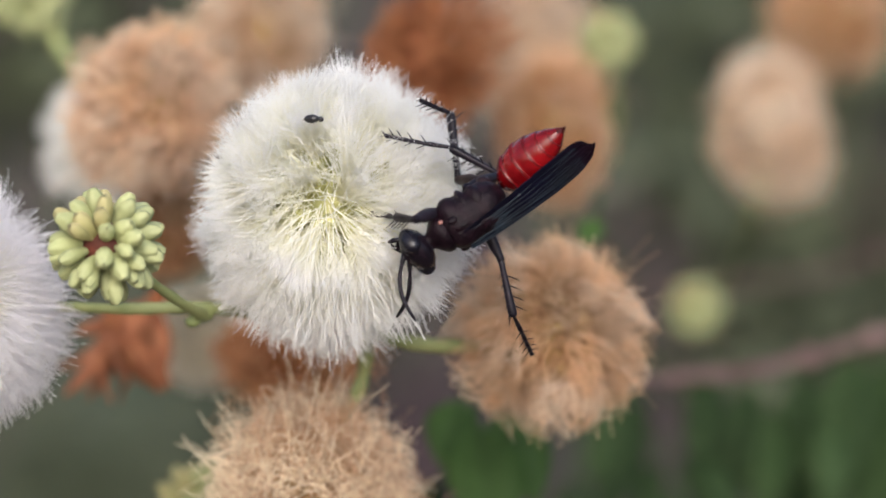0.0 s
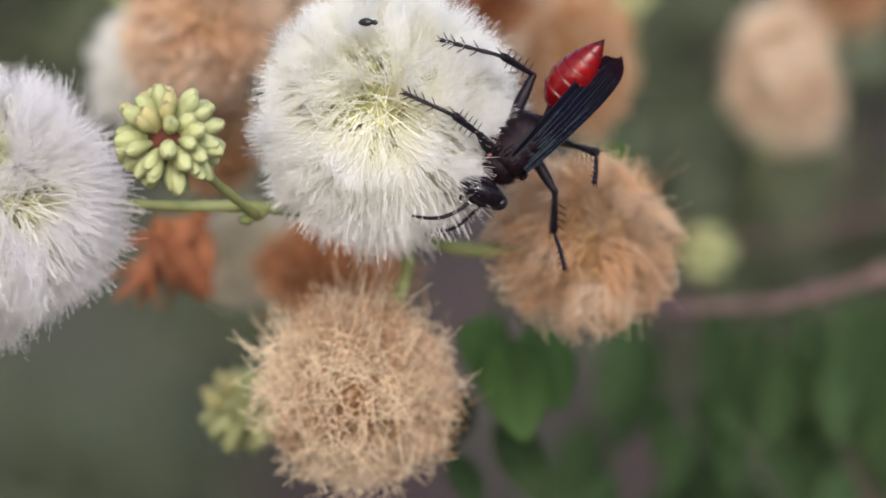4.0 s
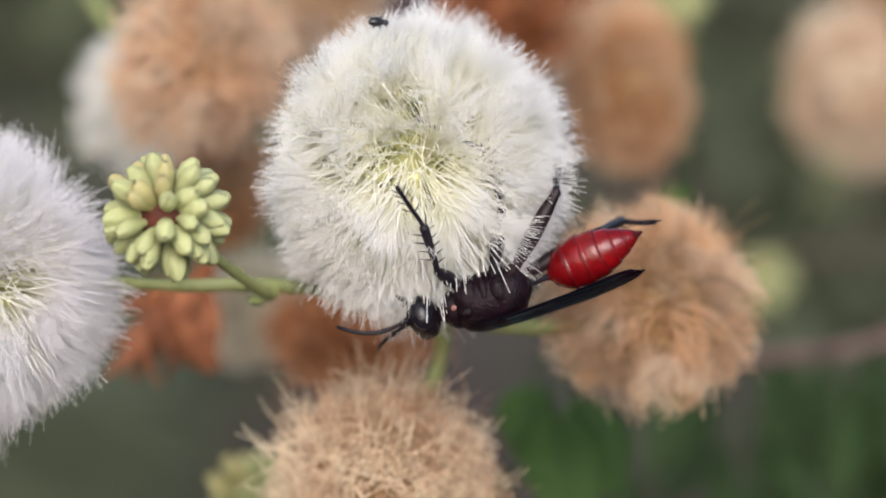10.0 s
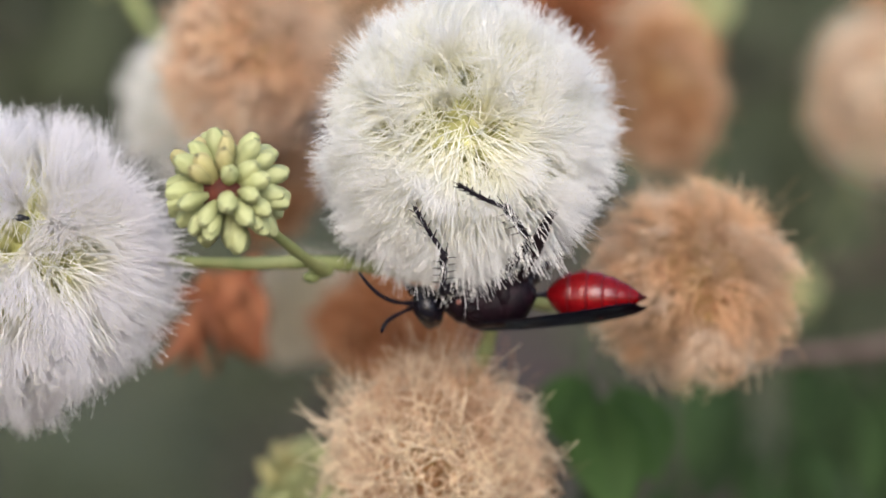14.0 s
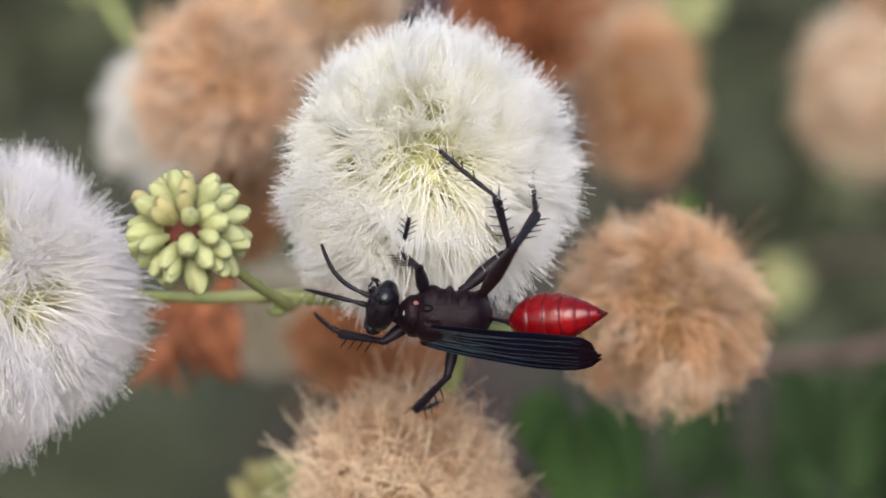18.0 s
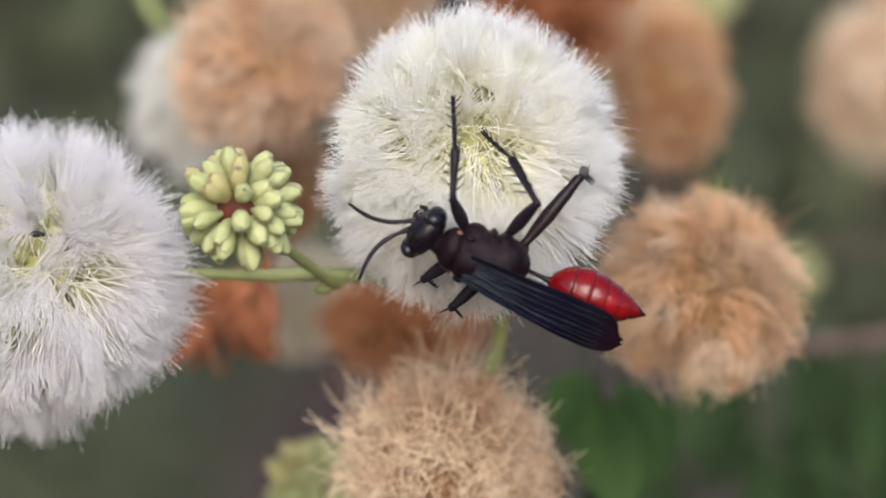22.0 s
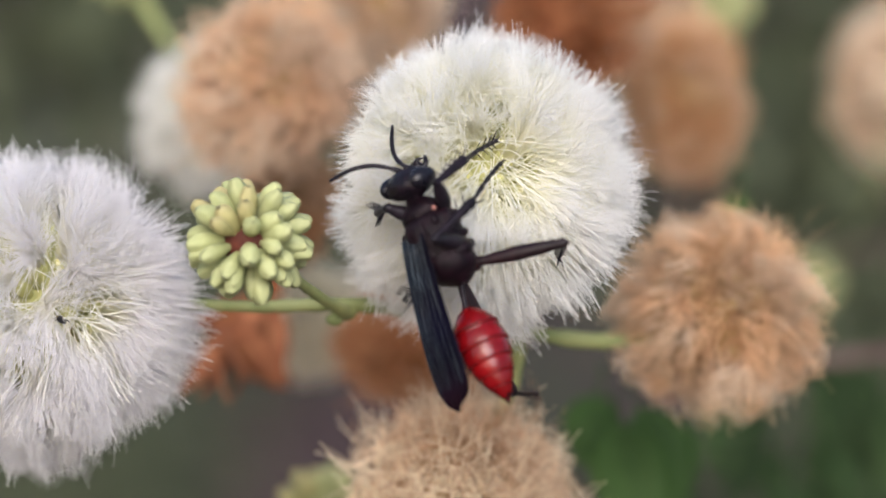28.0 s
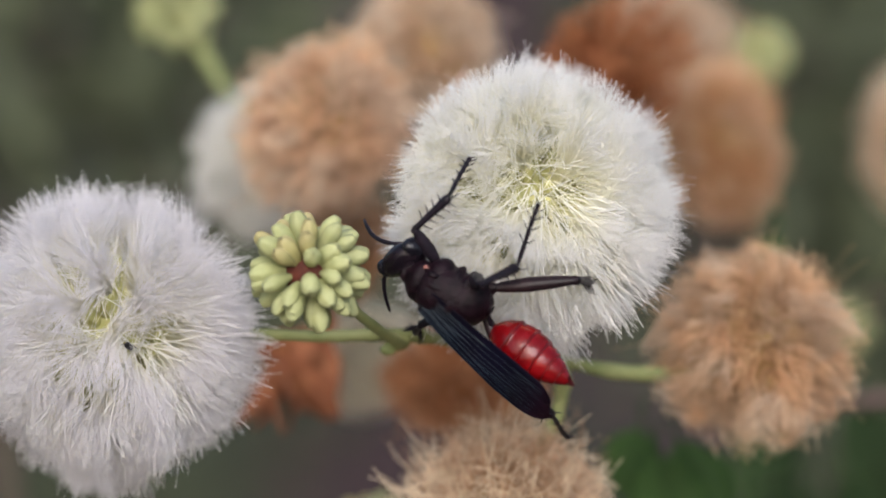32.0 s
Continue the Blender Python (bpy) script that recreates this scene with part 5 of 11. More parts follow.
    walk(WASP["antenna_B"], [
        (0, pose(0.00526, 0.00063, -0.00013, -3, -6, 55)), (0.5, pose(0.00507, 0.00097, 0.00026, 59, -23, 56)), (1, pose(0.00488, 0.00131, 0.00065, 129, -31, 38)),
        (2, pose(0.00522, 0.00072, -0.00019, 128, -18, 29)), (3, pose(0.00467, 0.00164, 0.00032, 119, -12, 34)), (3.5, pose(0.00486, 0.00138, 0.00013, 62, 21, 39)),
        (4, pose(0.00506, 0.00112, -0.00005, -12, 39, 5)), (5, pose(0.00513, 0.00090, -0.00015, 49, 25, 41)), (6, pose(0.00520, 0.00068, -0.00025, 91, -7, 49)),
        (7, pose(0.00526, 0.00046, -0.00034, 140, -35, 31)), (8, pose(0.00518, 0.00033, -0.00072, 146, -48, 32)), (8.5, pose(0.00519, 0.00016, -0.00072, 94, 1, 62)),
        (9, pose(0.00520, -0.00001, -0.00073, 44, 54, 40)), (9.25, pose(0.00520, 0.00037, -0.00015, 103, 41, 69)), (9.5, pose(0.00520, 0.00076, 0.00044, 143, 18, 72)),
        (9.75, pose(0.00527, 0.00043, 0.00026, 105, 10, 56)), (10, pose(0.00535, 0.00009, 0.00009, 70, -5, 48)), (10.5, pose(0.00533, 0.00002, -0.00014, 96, -30, 49)),
        (11, pose(0.00530, -0.00005, -0.00037, 132, -53, 33)), (12, pose(0.00535, 0.00003, 0.00008, 98, -52, 55)), (13, pose(0.00530, 0.00000, -0.00041, 153, -69, 16)),
        (13.25, pose(0.00532, 0.00001, -0.00026, -115, -54, -60)), (13.5, pose(0.00534, 0.00002, -0.00011, -87, -17, -68)), (14.5, pose(0.00531, 0.00025, 0.00018, -136, -58, -42)),
        (15.5, pose(0.00527, 0.00047, 0.00048, 127, -48, 36)), (16, pose(0.00533, -0.00012, -0.00019, 137, -40, 21)), (17, pose(0.00530, -0.00013, -0.00036, 137, -39, 22)),
        (17.25, pose(0.00530, 0.00014, -0.00002, 66, -20, 53)), (17.5, pose(0.00530, 0.00042, 0.00031, 11, 13, 48)), (18, pose(0.00525, -0.00012, -0.00058, 51, 24, 10)),
        (18.25, pose(0.00528, -0.00006, -0.00044, 88, 6, 25)), (18.5, pose(0.00532, 0.00000, -0.00030, 122, -17, 26)), (19, pose(0.00533, 0.00009, -0.00021, 107, -22, 49)),
        (20, pose(0.00534, 0.00005, -0.00016, 98, -15, 62)), (21, pose(0.00532, -0.00012, -0.00029, 103, -18, 52)), (22, pose(0.00523, -0.00036, -0.00054, 107, -27, 56)),
        (22.25, pose(0.00527, -0.00004, -0.00040, 130, 9, 51)), (22.5, pose(0.00531, 0.00028, -0.00025, 158, 43, 64)), (22.67, pose(0.00526, 0.00023, -0.00043, 92, 30, 49)),
        (22.83, pose(0.00521, 0.00017, -0.00062, 37, 13, 56)), (23, pose(0.00517, 0.00011, -0.00081, -17, 8, 73)), (23.33, pose(0.00512, 0.00002, -0.00089, 25, -18, 80)),
        (23.67, pose(0.00508, -0.00007, -0.00098, 75, -41, 64)), (24, pose(0.00504, -0.00016, -0.00106, 141, -41, 28)), (24.5, pose(0.00493, -0.00073, -0.00103, 138, -8, -0)),
        (25, pose(0.00521, -0.00026, -0.00065, 170, -20, 10)), (26, pose(0.00498, -0.00055, -0.00104, 134, -42, 27)), (26.25, pose(0.00512, 0.00003, -0.00040, 69, -33, 59)),
        (26.5, pose(0.00527, 0.00061, 0.00025, 22, -8, 66)), (27.5, pose(0.00527, 0.00010, -0.00007, 60, -29, 69)), (28.5, pose(0.00526, -0.00041, -0.00038, 108, -45, 53)),
        (29, pose(0.00509, -0.00069, -0.00072, 100, -47, 66)), (30, pose(0.00504, -0.00051, -0.00096, 112, -42, 58)), (31, pose(0.00503, -0.00094, -0.00062, 75, -34, 101)),
        (31.17, pose(0.00513, -0.00063, -0.00046, 28, -13, 127)), (31.33, pose(0.00524, -0.00032, -0.00030, -7, 19, 131)), (31.5, pose(0.00534, -0.00001, -0.00015, -55, 45, 110)),
        (31.67, pose(0.00513, -0.00012, -0.00058, -5, 26, 122)), (31.83, pose(0.00493, -0.00024, -0.00102, 35, 6, 116)), (32, pose(0.00472, -0.00036, -0.00146, 78, -6, 98)),
    ])
    walk(WASP["petiole"], [
        (0, pose(-0.00310, 0.00000, -0.00010, 0, 52, 120)), (1, pose(-0.00310, -0.00000, -0.00010, -0, 50, 161)), (2, pose(-0.00310, 0.00000, -0.00010, -0, 55, 147)),
        (3, pose(-0.00310, -0.00000, -0.00010, 0, 75, 165)), (4, pose(-0.00310, 0.00000, -0.00010, 0, 36, 169)), (7, pose(-0.00310, -0.00000, -0.00010, 0, 30, 157)),
        (8, pose(-0.00310, 0.00000, -0.00010, 0, -8, -177)), (9, pose(-0.00310, -0.00000, -0.00010, -0, 26, 148)), (9.5, pose(-0.00310, -0.00000, -0.00010, -0, -3, 166)),
        (10, pose(-0.00310, -0.00000, -0.00010, 0, 17, 142)), (11, pose(-0.00310, -0.00000, -0.00010, 0, -9, 117)), (12, pose(-0.00310, 0.00000, -0.00010, 0, -2, 107)),
        (13, pose(-0.00310, 0.00000, -0.00010, 0, -11, 112)), (13.5, pose(-0.00310, -0.00000, -0.00010, 0, -0, 113)), (15.5, pose(-0.00310, 0.00000, -0.00010, 0, 26, 131)),
        (16, pose(-0.00310, 0.00000, -0.00010, -0, 18, 120)), (17, pose(-0.00310, 0.00000, -0.00010, 0, 15, 116)), (17.5, pose(-0.00310, -0.00000, -0.00010, -0, -4, 155)),
        (18, pose(-0.00310, -0.00000, -0.00010, 0, 20, 146)), (18.5, pose(-0.00310, 0.00000, -0.00010, -0, 7, -180)), (19, pose(-0.00310, -0.00000, -0.00010, 0, 29, 169)),
        (20, pose(-0.00310, 0.00000, -0.00010, -0, -7, 158)), (21, pose(-0.00310, 0.00000, -0.00010, -0, -6, 168)), (22, pose(-0.00310, 0.00000, -0.00010, 0, 7, 166)),
        (22.5, pose(-0.00310, 0.00000, -0.00010, -0, 1, -177)), (23, pose(-0.00310, -0.00000, -0.00010, 0, -7, 149)), (24, pose(-0.00310, 0.00000, -0.00010, -0, -21, 168)),
        (24.5, pose(-0.00310, -0.00000, -0.00010, 0, 2, 180)), (25, pose(-0.00310, -0.00000, -0.00010, -0, -19, 159)), (26, pose(-0.00310, 0.00000, -0.00010, -0, -34, 145)),
        (26.5, pose(-0.00310, 0.00000, -0.00010, -0, -0, 162)), (28.5, pose(-0.00310, 0.00000, -0.00010, -0, -10, 159)), (29, pose(-0.00310, 0.00000, -0.00010, -0, 18, 111)),
        (30, pose(-0.00310, 0.00000, -0.00010, 0, 6, 105)), (31, pose(-0.00310, -0.00000, -0.00010, -0, 47, 111)), (31.5, pose(-0.00310, -0.00000, -0.00010, -0, 57, 149)),
        (32, pose(-0.00310, 0.00000, -0.00010, 0, 15, 110)),
    ])
    walk(WASP["gaster"], [
        (0, pose(-0.00369, 0.00103, -0.00159, 0, -14, -148)), (1, pose(-0.00425, 0.00039, -0.00156, -0, -17, -153)), (2, pose(-0.00401, 0.00059, -0.00166, 0, -23, -158)),
        (3, pose(-0.00358, 0.00013, -0.00193, 0, -24, -157)), (4, pose(-0.00460, 0.00030, -0.00123, -0, -22, -162)), (7, pose(-0.00461, 0.00063, -0.00106, 0, -7, -160)),
        (8, pose(-0.00498, -0.00009, 0.00018, 0, -7, -164)), (9, pose(-0.00454, 0.00091, -0.00094, 0, -17, -169)), (9.5, pose(-0.00494, 0.00046, -0.00001, -0, 7, -166)),
        (10, pose(-0.00453, 0.00113, -0.00064, 0, 10, -176)), (11, pose(-0.00396, 0.00167, 0.00019, 0, 10, 171)), (12, pose(-0.00366, 0.00181, -0.00003, 0, 4, 170)),
        (13, pose(-0.00379, 0.00173, 0.00027, 0, -3, 177)), (13.5, pose(-0.00385, 0.00175, -0.00010, 0, -7, 177)), (15.5, pose(-0.00423, 0.00128, -0.00093, -0, 6, 176)),
        (16, pose(-0.00400, 0.00157, -0.00069, -0, 3, 171)), (17, pose(-0.00392, 0.00164, -0.00060, 0, 0, 171)), (17.5, pose(-0.00482, 0.00080, 0.00002, -0, 8, -165)),
        (18, pose(-0.00458, 0.00100, -0.00075, 0, -7, -162)), (18.5, pose(-0.00499, -0.00001, -0.00033, 0, -11, -165)), (19, pose(-0.00474, 0.00032, -0.00101, 0, 1, -178)),
        (20, pose(-0.00485, 0.00071, 0.00013, 0, -2, 174)), (21, pose(-0.00495, 0.00040, 0.00011, -0, -0, 179)), (22, pose(-0.00493, 0.00047, -0.00032, -0, -2, 177)),
        (22.5, pose(-0.00500, -0.00010, -0.00012, 0, 6, -174)), (23, pose(-0.00471, 0.00098, 0.00013, 0, -0, 180)), (24, pose(-0.00483, 0.00036, 0.00060, 0, -1, 180)),
        (24.5, pose(-0.00500, 0.00001, -0.00018, -0, -1, 178)), (25, pose(-0.00478, 0.00063, 0.00053, 0, -2, 172)), (26, pose(-0.00439, 0.00090, 0.00096, 0, -5, 167)),
        (26.5, pose(-0.00490, 0.00060, -0.00009, 0, -4, -158)), (28.5, pose(-0.00484, 0.00068, 0.00023, 0, -8, 179)), (29, pose(-0.00375, 0.00168, -0.00070, -0, -0, 179)),
        (30, pose(-0.00359, 0.00183, -0.00029, -0, -5, 175)), (31, pose(-0.00356, 0.00121, -0.00149, -0, 2, 168)), (31.5, pose(-0.00398, 0.00054, -0.00169, 0, -1, 169)),
        (32, pose(-0.00372, 0.00173, -0.00060, 0, -7, 173)),
    ])
    walk(WASP["wing_R"], [
        (0, pose(0.00090, -0.00020, 0.00190, 0, 5, 178)), (1, pose(0.00090, -0.00020, 0.00190, 0, 4, 180)), (2, pose(0.00090, -0.00020, 0.00190, -0, 2, 176)),
        (3, pose(0.00090, -0.00020, 0.00190, 0, 5, 179)), (4, pose(0.00090, -0.00020, 0.00190, -0, 1, 177)), (7, pose(0.00090, -0.00020, 0.00190, 0, 0, 180)),
        (8, pose(0.00090, -0.00020, 0.00190, -0, -6, -175)), (9, pose(0.00090, -0.00020, 0.00190, -0, -4, 173)), (9.5, pose(0.00090, -0.00020, 0.00190, 0, -1, -175)),
        (10, pose(0.00090, -0.00020, 0.00190, -0, 4, 175)), (11, pose(0.00090, -0.00020, 0.00190, -0, -4, 171)), (12, pose(0.00090, -0.00020, 0.00190, 0, -2, 170)),
        (13, pose(0.00090, -0.00020, 0.00190, 0, -7, 171)), (13.5, pose(0.00090, -0.00020, 0.00190, -0, 1, 172)), (15.5, pose(0.00090, -0.00020, 0.00190, 0, 4, 172)),
        (16, pose(0.00090, -0.00020, 0.00190, 0, -1, 167)), (17, pose(0.00090, -0.00020, 0.00190, 0, -4, 165)), (17.5, pose(0.00090, -0.00020, 0.00190, -0, -0, 178)),
        (18, pose(0.00090, -0.00020, 0.00190, 0, -1, 173)), (18.5, pose(0.00090, -0.00020, 0.00190, 0, -1, 176)), (19, pose(0.00090, -0.00020, 0.00190, 0, 2, 172)),
        (20, pose(0.00090, -0.00020, 0.00190, -0, -3, 164)), (21, pose(0.00090, -0.00020, 0.00190, 0, -4, 167)), (22, pose(0.00090, -0.00020, 0.00190, 0, -3, 170)),
        (22.5, pose(0.00090, -0.00020, 0.00190, 0, -1, -179)), (23, pose(0.00090, -0.00020, 0.00190, -0, -7, 176)), (24, pose(0.00090, -0.00020, 0.00190, 0, -10, 178)),
        (24.5, pose(0.00090, -0.00020, 0.00190, -0, -3, 175)), (25, pose(0.00090, -0.00020, 0.00190, 0, -10, 170)), (26, pose(0.00090, -0.00020, 0.00190, 0, -15, 167)),
        (26.5, pose(0.00090, -0.00020, 0.00190, -0, -4, 176)), (28.5, pose(0.00090, -0.00020, 0.00190, -0, -10, 164)), (29, pose(0.00090, -0.00020, 0.00190, -0, -1, 162)),
        (30, pose(0.00090, -0.00020, 0.00190, 0, -8, 162)), (31, pose(0.00090, -0.00020, 0.00190, 0, 4, 160)), (31.5, pose(0.00090, -0.00020, 0.00190, 0, 4, 161)),
        (32, pose(0.00090, -0.00020, 0.00190, 0, -2, 157)),
    ])
    walk(WASP["wing_L"], [
        (0, pose(0.00090, 0.00040, 0.00190, 0, 5, 180)), (1, pose(0.00090, 0.00040, 0.00190, 0, 4, -178)), (2, pose(0.00090, 0.00040, 0.00190, 0, 2, 178)),
        (3, pose(0.00090, 0.00040, 0.00190, 0, 5, -179)), (4, pose(0.00090, 0.00040, 0.00190, -0, 1, 179)), (7, pose(0.00090, 0.00040, 0.00190, -0, 0, -178)),
        (8, pose(0.00090, 0.00040, 0.00190, -0, -6, -173)), (9, pose(0.00090, 0.00040, 0.00190, 0, -4, 175)), (9.5, pose(0.00090, 0.00040, 0.00190, -0, -1, -173)),
        (10, pose(0.00090, 0.00040, 0.00190, 0, 4, 177)), (11, pose(0.00090, 0.00040, 0.00190, 0, -4, 173)), (12, pose(0.00090, 0.00040, 0.00190, 0, -2, 172)),
        (13, pose(0.00090, 0.00040, 0.00190, 0, -7, 173)), (13.5, pose(0.00090, 0.00040, 0.00190, 0, 1, 173)), (15.5, pose(0.00090, 0.00040, 0.00190, -0, 4, 173)),
        (16, pose(0.00090, 0.00040, 0.00190, -0, -1, 168)), (17, pose(0.00090, 0.00040, 0.00190, 0, -4, 167)), (17.5, pose(0.00090, 0.00040, 0.00190, 0, -0, 180)),
        (18, pose(0.00090, 0.00040, 0.00190, 0, -1, 174)), (18.5, pose(0.00090, 0.00040, 0.00190, -0, -1, 178)), (19, pose(0.00090, 0.00040, 0.00190, 0, 2, 174)),
        (20, pose(0.00090, 0.00040, 0.00190, -0, -3, 165)), (21, pose(0.00090, 0.00040, 0.00190, 0, -4, 168)), (22, pose(0.00090, 0.00040, 0.00190, 0, -3, 171)),
        (22.5, pose(0.00090, 0.00040, 0.00190, -0, -1, -178)), (23, pose(0.00090, 0.00040, 0.00190, -0, -7, 178)), (24, pose(0.00090, 0.00040, 0.00190, 0, -10, 180)),
        (24.5, pose(0.00090, 0.00040, 0.00190, -0, -3, 176)), (25, pose(0.00090, 0.00040, 0.00190, -0, -10, 172)), (26, pose(0.00090, 0.00040, 0.00190, -0, -15, 168)),
        (26.5, pose(0.00090, 0.00040, 0.00190, 0, -4, 178)), (28.5, pose(0.00090, 0.00040, 0.00190, 0, -10, 166)), (29, pose(0.00090, 0.00040, 0.00190, -0, -1, 164)),
        (30, pose(0.00090, 0.00040, 0.00190, -0, -8, 164)), (31, pose(0.00090, 0.00040, 0.00190, -0, 4, 162)), (31.5, pose(0.00090, 0.00040, 0.00190, 0, 4, 163)),
        (32, pose(0.00090, 0.00040, 0.00190, -0, -2, 159)),
    ])
    walk(WASP["femur_RF"], [
        (0, pose(0.00140, -0.00090, -0.00120, 0, -25, -49)), (0.17, pose(0.00140, -0.00090, -0.00120, -1, -28, -52)), (0.33, pose(0.00140, -0.00090, -0.00120, -1, -31, -56)),
        (0.5, pose(0.00140, -0.00090, -0.00120, -1, -34, -59)), (0.67, pose(0.00140, -0.00090, -0.00120, -1, -38, -63)), (0.83, pose(0.00140, -0.00090, -0.00120, -1, -41, -67)),
        (1, pose(0.00140, -0.00090, -0.00120, 0, -44, -71)), (1.33, pose(0.00140, -0.00090, -0.00120, 0, -42, -78)), (1.67, pose(0.00140, -0.00090, -0.00120, 0, -40, -84)),
        (2, pose(0.00140, -0.00090, -0.00120, 0, -38, -90)), (2.5, pose(0.00140, -0.00090, -0.00120, 0, -39, -87)), (3, pose(0.00140, -0.00090, -0.00120, 0, -40, -84)),
        (3.25, pose(0.00140, -0.00090, -0.00120, 0, -39, -85)), (3.5, pose(0.00140, -0.00090, -0.00120, 0, -38, -86)), (3.75, pose(0.00140, -0.00090, -0.00120, 0, -37, -87)),
        (4, pose(0.00140, -0.00090, -0.00120, 0, -36, -88)), (5.5, pose(0.00140, -0.00090, -0.00120, -0, -27, -85)), (7, pose(0.00140, -0.00090, -0.00120, -0, -18, -82)),
        (7.17, pose(0.00140, -0.00090, -0.00120, -0, -16, -81)), (7.33, pose(0.00140, -0.00090, -0.00120, -0, -15, -81)), (7.5, pose(0.00140, -0.00090, -0.00120, -0, -14, -80)),
        (7.67, pose(0.00140, -0.00090, -0.00120, -0, -12, -79)), (7.83, pose(0.00140, -0.00090, -0.00120, -0, -11, -78)), (8, pose(0.00140, -0.00090, -0.00120, 0, -9, -77)),
        (8.17, pose(0.00140, -0.00090, -0.00120, -0, -8, -71)), (8.33, pose(0.00140, -0.00090, -0.00120, -1, -6, -65)), (8.5, pose(0.00140, -0.00090, -0.00120, -1, -5, -59)),
        (8.67, pose(0.00140, -0.00090, -0.00120, -1, -3, -53)), (8.83, pose(0.00140, -0.00090, -0.00120, -0, -1, -47)), (9, pose(0.00140, -0.00090, -0.00120, 0, 0, -41)),
        (9.08, pose(0.00140, -0.00090, -0.00120, -1, -5, -44)), (9.17, pose(0.00140, -0.00090, -0.00120, -1, -11, -48)), (9.25, pose(0.00140, -0.00090, -0.00120, -2, -17, -51)),
        (9.33, pose(0.00140, -0.00090, -0.00120, -2, -23, -54)), (9.42, pose(0.00140, -0.00090, -0.00120, -1, -28, -58)), (9.5, pose(0.00140, -0.00090, -0.00120, -0, -34, -62)),
        (9.57, pose(0.00140, -0.00090, -0.00120, 1, -28, -65)), (9.64, pose(0.00140, -0.00090, -0.00120, 1, -22, -67)), (9.71, pose(0.00140, -0.00090, -0.00120, 2, -16, -70)),
        (9.79, pose(0.00140, -0.00090, -0.00120, 2, -10, -72)), (9.86, pose(0.00140, -0.00090, -0.00120, 1, -4, -75)), (9.93, pose(0.00140, -0.00090, -0.00120, 1, 2, -77)),
        (10, pose(0.00140, -0.00090, -0.00120, 0, 8, -80)), (10.33, pose(0.00140, -0.00090, -0.00120, 3, -7, -68)), (10.67, pose(0.00140, -0.00090, -0.00120, 4, -23, -57)),
        (11, pose(0.00140, -0.00090, -0.00120, -0, -38, -43)), (11.5, pose(0.00140, -0.00090, -0.00120, 0, -32, -49)), (12, pose(0.00140, -0.00090, -0.00120, 0, -26, -55)),
        (13, pose(0.00140, -0.00090, -0.00120, -0, -30, -51)), (13.17, pose(0.00140, -0.00090, -0.00120, 0, -25, -56)), (13.33, pose(0.00140, -0.00090, -0.00120, 0, -21, -60)),
        (13.5, pose(0.00140, -0.00090, -0.00120, 0, -16, -65)), (13.9, pose(0.00140, -0.00090, -0.00120, -0, -21, -65)), (14.3, pose(0.00140, -0.00090, -0.00120, -0, -26, -66)),
        (14.7, pose(0.00140, -0.00090, -0.00120, -0, -32, -67)), (15.1, pose(0.00140, -0.00090, -0.00120, -0, -37, -68)), (15.5, pose(0.00140, -0.00090, -0.00120, 0, -42, -69)),
        (15.67, pose(0.00140, -0.00090, -0.00120, 0, -45, -65)), (15.83, pose(0.00140, -0.00090, -0.00120, 0, -48, -61)), (16, pose(0.00140, -0.00090, -0.00120, -0, -51, -57)),
        (16.5, pose(0.00140, -0.00090, -0.00120, -0, -44, -56)), (17, pose(0.00140, -0.00090, -0.00120, -0, -37, -56)), (17.17, pose(0.00140, -0.00090, -0.00120, 0, -35, -61)),
        (17.33, pose(0.00140, -0.00090, -0.00120, 0, -33, -66)), (17.5, pose(0.00140, -0.00090, -0.00120, 0, -31, -71)), (17.57, pose(0.00140, -0.00090, -0.00120, 0, -29, -73)),
        (17.64, pose(0.00140, -0.00090, -0.00120, 0, -26, -74)), (17.71, pose(0.00140, -0.00090, -0.00120, 0, -24, -76)), (17.79, pose(0.00140, -0.00090, -0.00120, 0, -21, -78)),
        (17.86, pose(0.00140, -0.00090, -0.00120, 0, -19, -79)), (17.93, pose(0.00140, -0.00090, -0.00120, 0, -16, -81)), (18, pose(0.00140, -0.00090, -0.00120, 0, -14, -83)),
        (18.1, pose(0.00140, -0.00090, -0.00120, -2, -8, -75)), (18.2, pose(0.00140, -0.00090, -0.00120, -2, -2, -68)), (18.3, pose(0.00140, -0.00090, -0.00120, -2, 4, -61)),
        (18.4, pose(0.00140, -0.00090, -0.00120, -2, 9, -54)), (18.5, pose(0.00140, -0.00090, -0.00120, 0, 15, -46)), (18.67, pose(0.00140, -0.00090, -0.00120, -4, -1, -59)),
        (18.83, pose(0.00140, -0.00090, -0.00120, -4, -17, -72)), (19, pose(0.00140, -0.00090, -0.00120, -0, -33, -86)), (19.5, pose(0.00140, -0.00090, -0.00120, 0, -37, -83)),
        (20, pose(0.00140, -0.00090, -0.00120, -0, -40, -81)), (21, pose(0.00140, -0.00090, -0.00120, 0, -45, -59)), (22, pose(0.00140, -0.00090, -0.00120, -0, -20, -59)),
        (22.25, pose(0.00140, -0.00090, -0.00120, 0, -23, -58)), (22.5, pose(0.00140, -0.00090, -0.00120, 0, -25, -57)), (22.75, pose(0.00140, -0.00090, -0.00120, -0, -15, -52)),
        (23, pose(0.00140, -0.00090, -0.00120, -0, -6, -46)), (23.14, pose(0.00140, -0.00090, -0.00120, 1, 3, -48)), (23.29, pose(0.00140, -0.00090, -0.00120, 1, 11, -49)),
